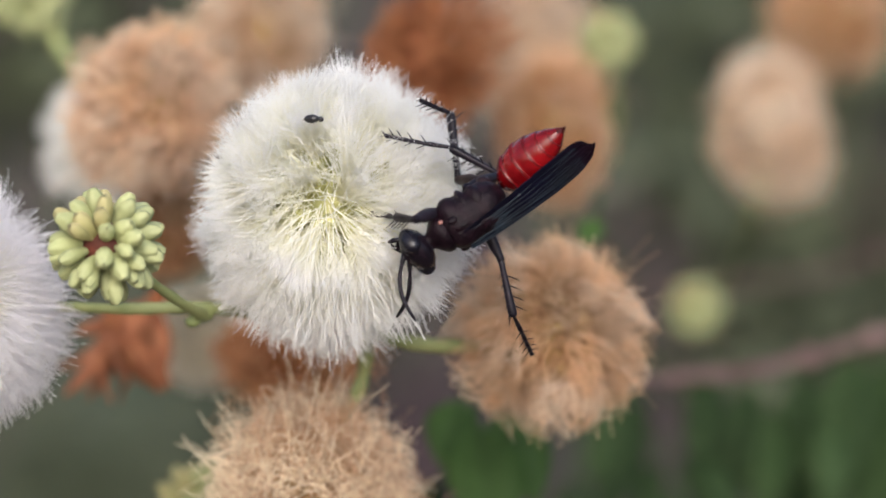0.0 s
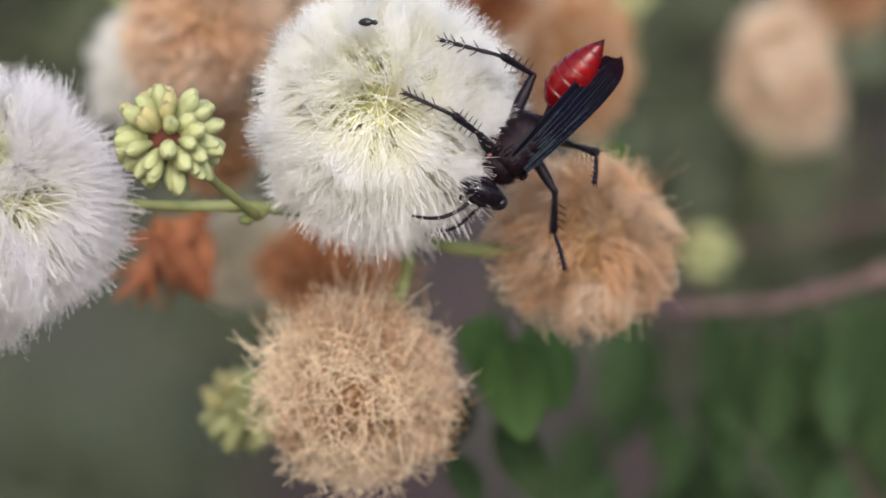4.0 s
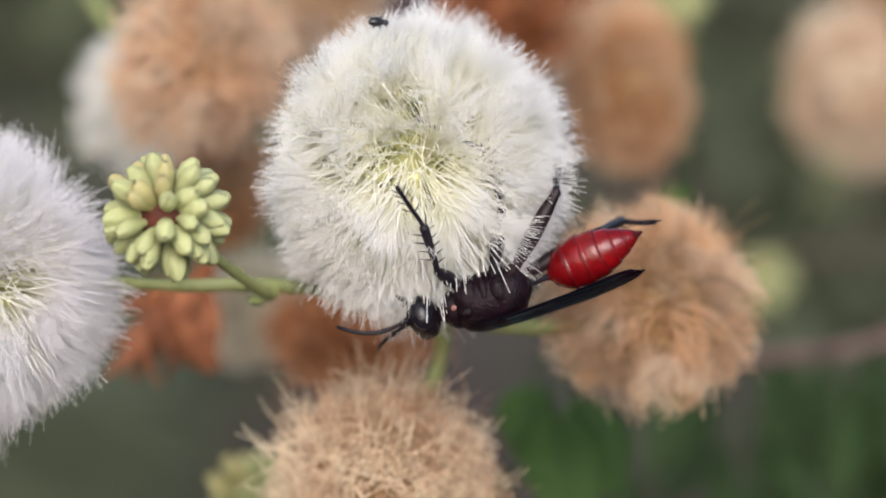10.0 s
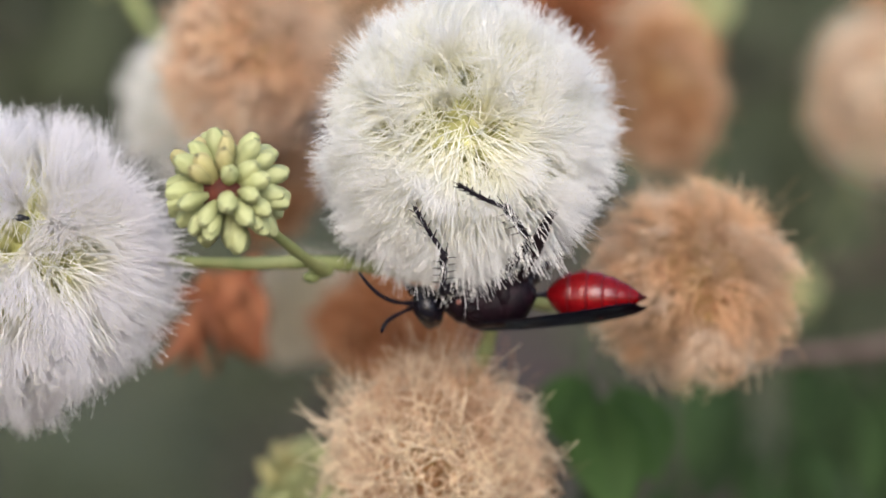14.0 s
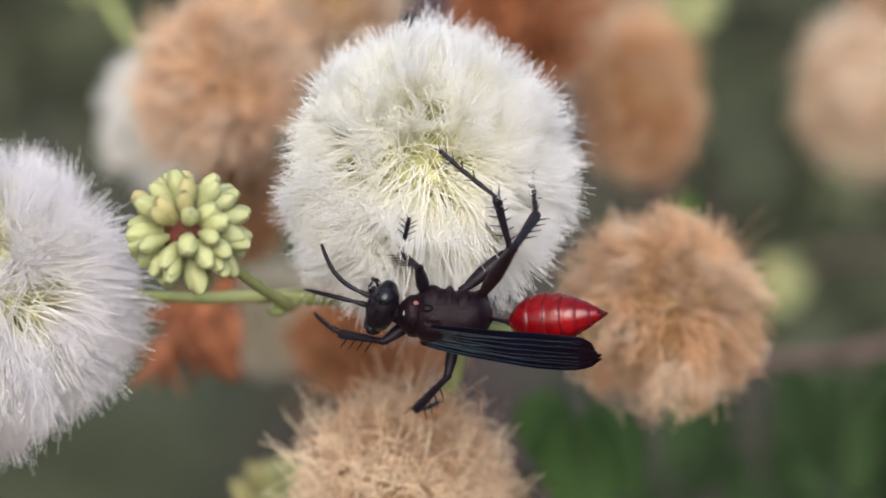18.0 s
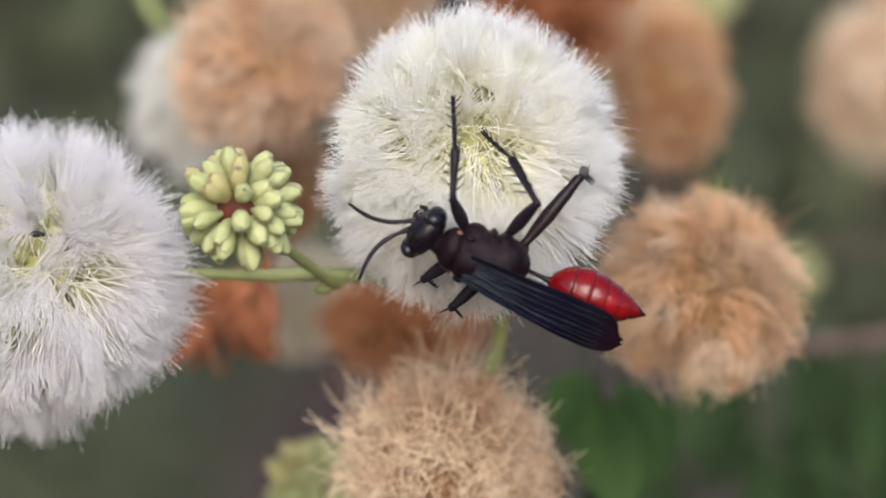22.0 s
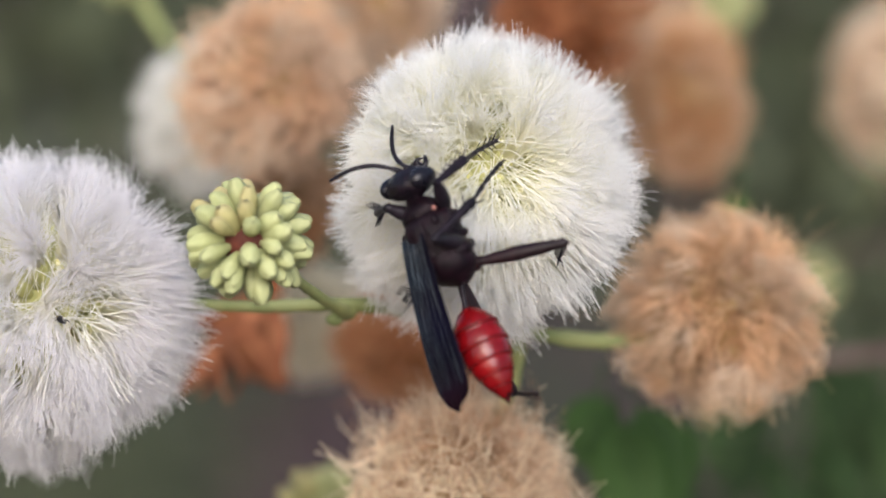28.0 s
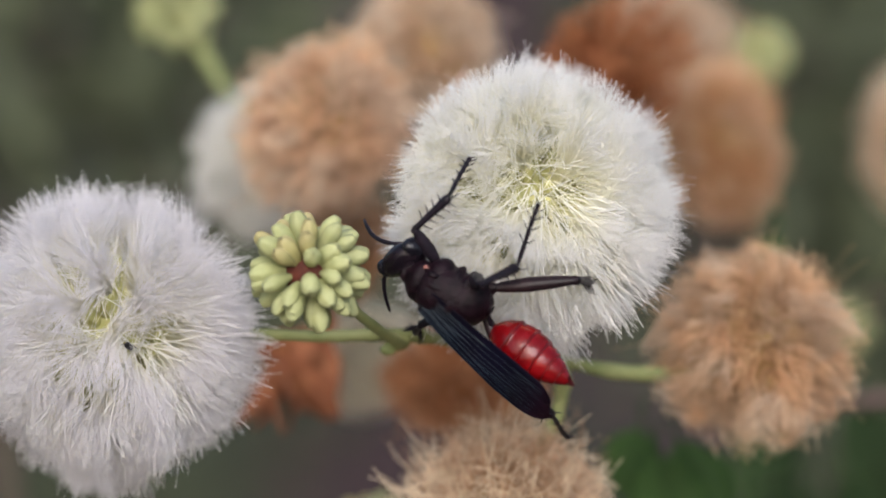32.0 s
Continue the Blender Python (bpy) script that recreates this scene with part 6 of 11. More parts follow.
        (23.43, pose(0.00140, -0.00090, -0.00120, 2, 19, -51)), (23.57, pose(0.00140, -0.00090, -0.00120, 2, 28, -52)), (23.71, pose(0.00140, -0.00090, -0.00120, 2, 36, -54)),
        (23.86, pose(0.00140, -0.00090, -0.00120, 1, 44, -56)), (24, pose(0.00140, -0.00090, -0.00120, -0, 52, -58)), (24.12, pose(0.00140, -0.00090, -0.00120, -3, 33, -64)),
        (24.25, pose(0.00140, -0.00090, -0.00120, -3, 14, -69)), (24.38, pose(0.00140, -0.00090, -0.00120, -2, -6, -73)), (24.5, pose(0.00140, -0.00090, -0.00120, 0, -25, -77)),
        (24.67, pose(0.00140, -0.00090, -0.00120, 1, -29, -66)), (24.83, pose(0.00140, -0.00090, -0.00120, 1, -33, -55)), (25, pose(0.00140, -0.00090, -0.00120, 0, -37, -43)),
        (26, pose(0.00140, -0.00090, -0.00120, 0, -39, -54)), (26.17, pose(0.00140, -0.00090, -0.00120, -0, -40, -67)), (26.33, pose(0.00140, -0.00090, -0.00120, -0, -41, -80)),
        (26.5, pose(0.00140, -0.00090, -0.00120, 0, -42, -93)), (27.17, pose(0.00140, -0.00090, -0.00120, -2, -37, -75)), (27.83, pose(0.00140, -0.00090, -0.00120, -2, -33, -58)),
        (28.5, pose(0.00140, -0.00090, -0.00120, -0, -29, -42)), (28.6, pose(0.00140, -0.00090, -0.00120, -0, -28, -42)), (28.7, pose(0.00140, -0.00090, -0.00120, -0, -27, -41)),
        (28.8, pose(0.00140, -0.00090, -0.00120, -0, -26, -40)), (28.9, pose(0.00140, -0.00090, -0.00120, -0, -25, -39)), (29, pose(0.00140, -0.00090, -0.00120, 0, -24, -39)),
        (29.5, pose(0.00140, -0.00090, -0.00120, 0, -26, -39)), (30, pose(0.00140, -0.00090, -0.00120, -0, -28, -39)), (30.17, pose(0.00140, -0.00090, -0.00120, 1, -20, -40)),
        (30.33, pose(0.00140, -0.00090, -0.00120, 1, -12, -42)), (30.5, pose(0.00140, -0.00090, -0.00120, 1, -4, -43)), (30.67, pose(0.00140, -0.00090, -0.00120, 1, 4, -45)),
        (30.83, pose(0.00140, -0.00090, -0.00120, 1, 12, -46)), (31, pose(0.00140, -0.00090, -0.00120, -0, 20, -48)), (31.25, pose(0.00140, -0.00090, -0.00120, 0, 15, -41)),
        (31.5, pose(0.00140, -0.00090, -0.00120, -0, 11, -35)), (31.75, pose(0.00140, -0.00090, -0.00120, -0, 2, -40)), (32, pose(0.00140, -0.00090, -0.00120, 0, -7, -45)),
    ])
    walk(WASP["tibia_RF"], [
        (0, pose(0.00349, -0.00328, 0.00029, -0, 54, 65)), (0.17, pose(0.00329, -0.00333, 0.00046, 3, 55, 45)), (0.33, pose(0.00309, -0.00337, 0.00062, 5, 57, 25)),
        (0.5, pose(0.00288, -0.00338, 0.00078, 5, 59, 4)), (0.67, pose(0.00267, -0.00337, 0.00093, 5, 61, -18)), (0.83, pose(0.00245, -0.00334, 0.00108, 3, 62, -41)),
        (1, pose(0.00223, -0.00329, 0.00122, 0, 63, -66)), (1.33, pose(0.00196, -0.00345, 0.00114, 1, 70, -67)), (1.67, pose(0.00168, -0.00356, 0.00105, 1, 76, -69)),
        (2, pose(0.00138, -0.00365, 0.00097, -0, 83, -73)), (2.5, pose(0.00152, -0.00360, 0.00102, 4, 76, -50)), (3, pose(0.00166, -0.00355, 0.00107, -0, 70, -36)),
        (3.25, pose(0.00162, -0.00360, 0.00101, -10, 49, -54)), (3.5, pose(0.00158, -0.00365, 0.00096, -10, 27, -62)), (3.75, pose(0.00155, -0.00369, 0.00090, -6, 6, -70)),
        (4, pose(0.00151, -0.00374, 0.00085, -0, -15, -80)), (5.5, pose(0.00167, -0.00401, 0.00037, -1, 3, -74)), (7, pose(0.00184, -0.00421, -0.00014, 0, 22, -68)),
        (7.17, pose(0.00190, -0.00422, -0.00022, -11, 26, -50)), (7.33, pose(0.00196, -0.00424, -0.00030, -20, 34, -32)), (7.5, pose(0.00201, -0.00425, -0.00038, -27, 44, -14)),
        (7.67, pose(0.00207, -0.00426, -0.00046, -30, 55, 7)), (7.83, pose(0.00213, -0.00426, -0.00055, -25, 66, 34)), (8, pose(0.00219, -0.00426, -0.00063, 0, 73, 80)),
        (8.17, pose(0.00254, -0.00418, -0.00072, -16, 68, 44)), (8.33, pose(0.00288, -0.00405, -0.00082, -20, 61, 18)), (8.5, pose(0.00320, -0.00389, -0.00092, -19, 54, -2)),
        (8.67, pose(0.00351, -0.00369, -0.00102, -14, 48, -19)), (8.83, pose(0.00379, -0.00346, -0.00112, -8, 43, -36)), (9, pose(0.00404, -0.00320, -0.00122, 0, 39, -52)),
        (9.08, pose(0.00389, -0.00333, -0.00087, -6, 41, -32)), (9.17, pose(0.00372, -0.00344, -0.00053, -11, 45, -12)), (9.25, pose(0.00351, -0.00350, -0.00019, -13, 50, 9)),
        (9.33, pose(0.00328, -0.00353, 0.00015, -13, 55, 33)), (9.42, pose(0.00304, -0.00351, 0.00046, -9, 60, 60)), (9.5, pose(0.00277, -0.00346, 0.00076, 0, 63, 91)),
        (9.57, pose(0.00272, -0.00369, 0.00044, 6, 62, 121)), (9.64, pose(0.00265, -0.00390, 0.00011, 10, 60, 150)), (9.71, pose(0.00256, -0.00406, -0.00025, 12, 57, 176)),
        (9.79, pose(0.00245, -0.00419, -0.00061, 11, 54, -160)), (9.86, pose(0.00232, -0.00427, -0.00098, 8, 51, -137)), (9.93, pose(0.00218, -0.00431, -0.00135, 4, 49, -115)),
        (10, pose(0.00203, -0.00430, -0.00172, 0, 49, -93)), (10.33, pose(0.00270, -0.00412, -0.00078, -1, 50, -71)), (10.67, pose(0.00318, -0.00360, 0.00015, -1, 52, -48)),
        (11, pose(0.00341, -0.00279, 0.00096, 0, 53, -25)), (11.5, pose(0.00333, -0.00315, 0.00066, -1, 50, -40)), (12, pose(0.00319, -0.00348, 0.00034, -0, 46, -54)),
        (13, pose(0.00330, -0.00327, 0.00054, -0, 53, -58)), (13.17, pose(0.00317, -0.00352, 0.00029, -2, 50, -77)), (13.33, pose(0.00302, -0.00374, 0.00004, -1, 47, -95)),
        (13.5, pose(0.00285, -0.00393, -0.00023, 0, 44, -112)), (13.9, pose(0.00276, -0.00386, 0.00007, 2, 36, -104)), (14.3, pose(0.00267, -0.00376, 0.00036, 3, 28, -98)),
        (14.7, pose(0.00257, -0.00364, 0.00064, 3, 19, -92)), (15.1, pose(0.00246, -0.00350, 0.00090, 2, 11, -86)), (15.5, pose(0.00234, -0.00333, 0.00114, 0, 3, -80)),
        (15.67, pose(0.00244, -0.00315, 0.00127, 0, 10, -80)), (15.83, pose(0.00252, -0.00296, 0.00139, 0, 16, -80)), (16, pose(0.00259, -0.00277, 0.00151, -0, 22, -81)),
        (16.5, pose(0.00280, -0.00301, 0.00122, -0, 29, -79)), (17, pose(0.00298, -0.00321, 0.00089, 0, 36, -76)), (17.17, pose(0.00280, -0.00341, 0.00080, -1, 30, -83)),
        (17.33, pose(0.00260, -0.00358, 0.00070, -1, 23, -89)), (17.5, pose(0.00239, -0.00374, 0.00060, -0, 16, -95)), (17.57, pose(0.00232, -0.00384, 0.00047, -7, 20, -78)),
        (17.64, pose(0.00225, -0.00393, 0.00034, -12, 24, -60)), (17.71, pose(0.00217, -0.00401, 0.00020, -16, 31, -42)), (17.79, pose(0.00209, -0.00409, 0.00007, -17, 38, -23)),
        (17.86, pose(0.00201, -0.00416, -0.00007, -15, 45, -2)), (17.93, pose(0.00192, -0.00422, -0.00022, -10, 50, 22)), (18, pose(0.00183, -0.00427, -0.00036, 0, 54, 50)),
        (18.1, pose(0.00229, -0.00425, -0.00070, -12, 45, 20)), (18.2, pose(0.00271, -0.00414, -0.00106, -16, 33, -2)), (18.3, pose(0.00310, -0.00395, -0.00142, -14, 21, -22)),
        (18.4, pose(0.00345, -0.00368, -0.00177, -9, 10, -40)), (18.5, pose(0.00374, -0.00333, -0.00212, 0, 2, -59)), (18.67, pose(0.00319, -0.00390, -0.00115, -0, 8, -58)),
        (18.83, pose(0.00245, -0.00407, -0.00016, -0, 13, -57)), (19, pose(0.00160, -0.00382, 0.00072, 0, 19, -56)), (19.5, pose(0.00172, -0.00369, 0.00089, -1, 16, -76)),
        (20, pose(0.00183, -0.00354, 0.00105, 0, 13, -95)), (21, pose(0.00268, -0.00301, 0.00128, 0, 18, -72)), (22, pose(0.00310, -0.00372, 0.00000, 0, 28, -75)),
        (22.25, pose(0.00310, -0.00364, 0.00015, 0, 36, -78)), (22.5, pose(0.00311, -0.00357, 0.00029, 0, 44, -82)), (22.75, pose(0.00349, -0.00355, -0.00026, 2, 53, -94)),
        (23, pose(0.00381, -0.00341, -0.00085, 0, 63, -108)), (23.14, pose(0.00375, -0.00349, -0.00136, -7, 62, -140)), (23.29, pose(0.00364, -0.00351, -0.00186, -12, 60, -170)),
        (23.43, pose(0.00349, -0.00346, -0.00235, -14, 56, 163)), (23.57, pose(0.00330, -0.00336, -0.00282, -13, 53, 139)), (23.71, pose(0.00307, -0.00319, -0.00325, -10, 50, 116)),
        (23.86, pose(0.00281, -0.00298, -0.00364, -5, 48, 94)), (24, pose(0.00252, -0.00271, -0.00397, -0, 47, 72)), (24.12, pose(0.00267, -0.00354, -0.00311, 3, 52, 60)),
        (24.25, pose(0.00264, -0.00407, -0.00203, 5, 57, 46)), (24.38, pose(0.00244, -0.00422, -0.00085, 4, 62, 31)), (24.5, pose(0.00210, -0.00400, 0.00028, 0, 67, 13)),
        (24.67, pose(0.00263, -0.00370, 0.00049, -7, 58, -14)), (24.83, pose(0.00309, -0.00330, 0.00071, -5, 48, -35)), (25, pose(0.00345, -0.00280, 0.00091, 0, 40, -52)),
        (26, pose(0.00300, -0.00310, 0.00100, 0, 49, -64)), (26.17, pose(0.00246, -0.00337, 0.00104, -3, 53, -42)), (26.33, pose(0.00186, -0.00351, 0.00108, -3, 57, -18)),
        (26.5, pose(0.00125, -0.00351, 0.00112, 0, 61, 8)), (27.17, pose(0.00211, -0.00359, 0.00093, 1, 67, 7)), (27.83, pose(0.00293, -0.00340, 0.00071, 1, 73, 5)),
        (28.5, pose(0.00366, -0.00296, 0.00050, 0, 80, 2)), (28.6, pose(0.00371, -0.00295, 0.00045, -0, 78, 0)), (28.7, pose(0.00376, -0.00294, 0.00039, -1, 77, -1)),
        (28.8, pose(0.00380, -0.00293, 0.00034, -1, 75, -3)), (28.9, pose(0.00385, -0.00291, 0.00029, -0, 74, -4)), (29, pose(0.00389, -0.00290, 0.00023, 0, 72, -6)),
        (29.5, pose(0.00386, -0.00287, 0.00033, -1, 76, 1)), (30, pose(0.00382, -0.00284, 0.00042, -0, 80, 10)), (30.17, pose(0.00391, -0.00303, -0.00002, -35, 65, -39)),
        (30.33, pose(0.00395, -0.00318, -0.00048, -37, 47, -56)), (30.5, pose(0.00394, -0.00329, -0.00095, -32, 30, -68)), (30.67, pose(0.00389, -0.00335, -0.00143, -25, 14, -80)),
        (30.83, pose(0.00378, -0.00337, -0.00191, -14, -0, -94)), (31, pose(0.00362, -0.00334, -0.00237, -0, -11, -111)), (31.25, pose(0.00394, -0.00312, -0.00213, -2, -2, -91)),
        (31.5, pose(0.00421, -0.00287, -0.00189, -0, 6, -71)), (31.75, pose(0.00407, -0.00316, -0.00135, 1, 11, -93)), (32, pose(0.00384, -0.00338, -0.00080, 0, 16, -116)),
    ])
    walk(WASP["tarsus_RF"], [
        (0, pose(0.00438, -0.00138, -0.00264, -0, 51, 65)), (0.17, pose(0.00473, -0.00188, -0.00251, 2, 53, 54)), (0.33, pose(0.00487, -0.00253, -0.00240, 4, 56, 43)),
        (0.5, pose(0.00474, -0.00324, -0.00230, 5, 59, 31)), (0.67, pose(0.00435, -0.00392, -0.00220, 5, 61, 18)), (0.83, pose(0.00371, -0.00445, -0.00211, 3, 64, 4)),
        (1, pose(0.00290, -0.00477, -0.00200, 0, 66, -12)), (1.33, pose(0.00244, -0.00460, -0.00224, -6, 53, -33)), (1.67, pose(0.00198, -0.00437, -0.00244, -5, 40, -47)),
        (2, pose(0.00152, -0.00409, -0.00260, -0, 27, -60)), (2.5, pose(0.00206, -0.00425, -0.00248, 0, 27, -53)), (3, pose(0.00264, -0.00426, -0.00232, -0, 26, -47)),
        (3.25, pose(0.00302, -0.00550, -0.00171, 0, 27, -52)), (3.5, pose(0.00306, -0.00648, -0.00070, 0, 28, -57)), (3.75, pose(0.00275, -0.00707, 0.00054, 0, 28, -62)),
        (4, pose(0.00212, -0.00716, 0.00178, 0, 29, -68)), (5.5, pose(0.00267, -0.00747, 0.00017, -2, 38, -50)), (7, pose(0.00311, -0.00730, -0.00146, 0, 47, -30)),
        (7.17, pose(0.00398, -0.00668, -0.00182, -1, 44, -35)), (7.33, pose(0.00449, -0.00581, -0.00231, -1, 41, -40)), (7.5, pose(0.00454, -0.00487, -0.00288, -2, 37, -45)),
        (7.67, pose(0.00413, -0.00402, -0.00341, -1, 34, -50)), (7.83, pose(0.00336, -0.00343, -0.00383, -1, 31, -54)), (8, pose(0.00237, -0.00322, -0.00407, 0, 28, -59)),
        (8.17, pose(0.00351, -0.00325, -0.00407, 0, 24, -57)), (8.33, pose(0.00452, -0.00351, -0.00398, 0, 21, -55)), (8.5, pose(0.00530, -0.00395, -0.00385, 1, 17, -53)),
        (8.67, pose(0.00578, -0.00448, -0.00370, 0, 14, -51)), (8.83, pose(0.00594, -0.00500, -0.00356, 0, 11, -50)), (9, pose(0.00578, -0.00539, -0.00348, 0, 7, -48)),
        (9.08, pose(0.00618, -0.00477, -0.00325, -0, 17, -48)), (9.17, pose(0.00620, -0.00396, -0.00308, -0, 26, -47)), (9.25, pose(0.00579, -0.00312, -0.00294, -0, 36, -47)),
        (9.33, pose(0.00501, -0.00241, -0.00281, -0, 46, -46)), (9.42, pose(0.00395, -0.00194, -0.00265, -0, 55, -46)), (9.5, pose(0.00274, -0.00180, -0.00244, 0, 65, -45)),
        (9.57, pose(0.00184, -0.00223, -0.00273, -3, 59, -53)), (9.64, pose(0.00107, -0.00298, -0.00300, -4, 53, -59)), (9.71, pose(0.00058, -0.00392, -0.00325, -5, 47, -64)),
        (9.79, pose(0.00045, -0.00492, -0.00351, -4, 41, -69)), (9.86, pose(0.00067, -0.00581, -0.00378, -3, 36, -73)), (9.93, pose(0.00119, -0.00643, -0.00408, -2, 30, -77)),
        (10, pose(0.00188, -0.00667, -0.00442, -0, 24, -82)), (10.33, pose(0.00344, -0.00630, -0.00355, 0, 22, -81)), (10.67, pose(0.00465, -0.00526, -0.00268, 0, 21, -80)),
        (11, pose(0.00535, -0.00369, -0.00193, 0, 19, -79)), (11.5, pose(0.00511, -0.00465, -0.00208, -0, 19, -74)), (12, pose(0.00467, -0.00551, -0.00225, 0, 19, -70)),
        (13, pose(0.00444, -0.00510, -0.00234, -0, 22, -70)), (13.17, pose(0.00368, -0.00578, -0.00247, 0, 24, -77)), (13.33, pose(0.00280, -0.00620, -0.00259, 0, 26, -85)),
        (13.5, pose(0.00186, -0.00635, -0.00271, -0, 29, -93)), (13.9, pose(0.00203, -0.00669, -0.00203, -4, 32, -71)), (14.3, pose(0.00224, -0.00693, -0.00131, -7, 36, -49)),
        (14.7, pose(0.00247, -0.00703, -0.00056, -7, 40, -25)), (15.1, pose(0.00273, -0.00701, 0.00019, -5, 45, 1)), (15.5, pose(0.00299, -0.00686, 0.00092, 0, 48, 28)),
        (15.67, pose(0.00306, -0.00665, 0.00068, -2, 45, 2)), (15.83, pose(0.00310, -0.00638, 0.00043, -2, 41, -23)), (16, pose(0.00313, -0.00607, 0.00019, 0, 38, -47)),
        (16.5, pose(0.00342, -0.00610, -0.00052, -3, 47, -29)), (17, pose(0.00367, -0.00603, -0.00124, 0, 57, -7)), (17.17, pose(0.00318, -0.00651, -0.00099, 3, 53, 19)),
        (17.33, pose(0.00264, -0.00689, -0.00071, 3, 49, 43)), (17.5, pose(0.00206, -0.00717, -0.00042, 0, 44, 65)), (17.57, pose(0.00304, -0.00715, -0.00074, -14, 40, 35)),
        (17.64, pose(0.00389, -0.00676, -0.00115, -23, 30, 9)), (17.71, pose(0.00448, -0.00608, -0.00163, -27, 19, -13)), (17.79, pose(0.00472, -0.00520, -0.00213, -25, 7, -33)),
        (17.86, pose(0.00458, -0.00425, -0.00260, -20, -3, -53)), (17.93, pose(0.00405, -0.00336, -0.00299, -11, -11, -74)), (18, pose(0.00321, -0.00266, -0.00328, 0, -15, -97)),
        (18.1, pose(0.00468, -0.00336, -0.00324, -6, -6, -82)), (18.2, pose(0.00572, -0.00426, -0.00303, -9, 5, -67)), (18.3, pose(0.00622, -0.00518, -0.00272, -9, 16, -52)),
        (18.4, pose(0.00615, -0.00597, -0.00243, -6, 26, -37)), (18.5, pose(0.00557, -0.00643, -0.00224, 0, 36, -19)), (18.67, pose(0.00507, -0.00694, -0.00163, -1, 29, -28)),
        (18.83, pose(0.00434, -0.00702, -0.00099, -1, 22, -36)), (19, pose(0.00350, -0.00664, -0.00045, 0, 15, -44)), (19.5, pose(0.00258, -0.00704, -0.00011, 1, 32, -47)),
        (20, pose(0.00154, -0.00704, 0.00023, -0, 50, -50)), (21, pose(0.00375, -0.00627, 0.00018, -0, 40, -58)), (22, pose(0.00390, -0.00680, -0.00167, 0, 56, -57)),
        (22.25, pose(0.00369, -0.00651, -0.00195, -2, 50, -75)), (22.5, pose(0.00347, -0.00615, -0.00219, -0, 43, -91)), (22.75, pose(0.00336, -0.00569, -0.00315, 1, 30, -81)),
        (23, pose(0.00330, -0.00496, -0.00406, 0, 18, -72)), (23.14, pose(0.00245, -0.00456, -0.00454, -4, 20, -53)), (23.29, pose(0.00184, -0.00382, -0.00496, -8, 23, -35)),
        (23.43, pose(0.00157, -0.00288, -0.00534, -10, 28, -16)), (23.57, pose(0.00166, -0.00191, -0.00568, -10, 32, 3)), (23.71, pose(0.00206, -0.00110, -0.00600, -9, 37, 23)),
        (23.86, pose(0.00265, -0.00057, -0.00631, -5, 40, 45)), (24, pose(0.00328, -0.00038, -0.00661, 0, 43, 68)), (24.12, pose(0.00379, -0.00162, -0.00594, 0, 46, 66)),
        (24.25, pose(0.00400, -0.00264, -0.00504, 0, 50, 64)), (24.38, pose(0.00389, -0.00334, -0.00403, 0, 53, 62)), (24.5, pose(0.00349, -0.00368, -0.00303, 0, 56, 60)),
        (24.67, pose(0.00449, -0.00418, -0.00255, -1, 54, 45)), (24.83, pose(0.00506, -0.00466, -0.00198, -1, 53, 31)), (25, pose(0.00514, -0.00500, -0.00139, 0, 51, 17)),
        (26, pose(0.00406, -0.00524, -0.00170, 0, 54, 18)), (26.17, pose(0.00408, -0.00484, -0.00182, -0, 55, 19)), (26.33, pose(0.00372, -0.00413, -0.00194, -0, 55, 20)),
        (26.5, pose(0.00297, -0.00326, -0.00203, 0, 55, 21)), (27.17, pose(0.00349, -0.00342, -0.00239, -4, 63, 31)), (27.83, pose(0.00396, -0.00331, -0.00274, -6, 71, 42)),
        (28.5, pose(0.00431, -0.00293, -0.00304, -0, 79, 61)), (28.6, pose(0.00445, -0.00294, -0.00308, 5, 80, 41)), (28.7, pose(0.00459, -0.00296, -0.00311, 8, 81, 20)),
        (28.8, pose(0.00473, -0.00298, -0.00314, 9, 82, -3)), (28.9, pose(0.00487, -0.00299, -0.00317, 7, 83, -29)), (29, pose(0.00500, -0.00301, -0.00319, 0, 84, -60)),
        (29.5, pose(0.00473, -0.00285, -0.00316, -5, 78, -83)), (30, pose(0.00444, -0.00273, -0.00312, 0, 72, -98)), (30.17, pose(0.00510, -0.00398, -0.00328, -1, 73, -93)),
        (30.33, pose(0.00533, -0.00519, -0.00313, -2, 75, -87)), (30.5, pose(0.00511, -0.00618, -0.00276, -3, 76, -81)), (30.67, pose(0.00447, -0.00680, -0.00230, -3, 77, -74)),
        (30.83, pose(0.00351, -0.00696, -0.00189, -2, 79, -67)), (31, pose(0.00236, -0.00663, -0.00168, -0, 80, -58)), (31.25, pose(0.00388, -0.00672, -0.00198, -1, 64, -62)),
        (31.5, pose(0.00539, -0.00625, -0.00229, -0, 47, -63)), (31.75, pose(0.00388, -0.00668, -0.00204, -1, 62, -61)), (32, pose(0.00234, -0.00650, -0.00179, 0, 76, -57)),
    ])
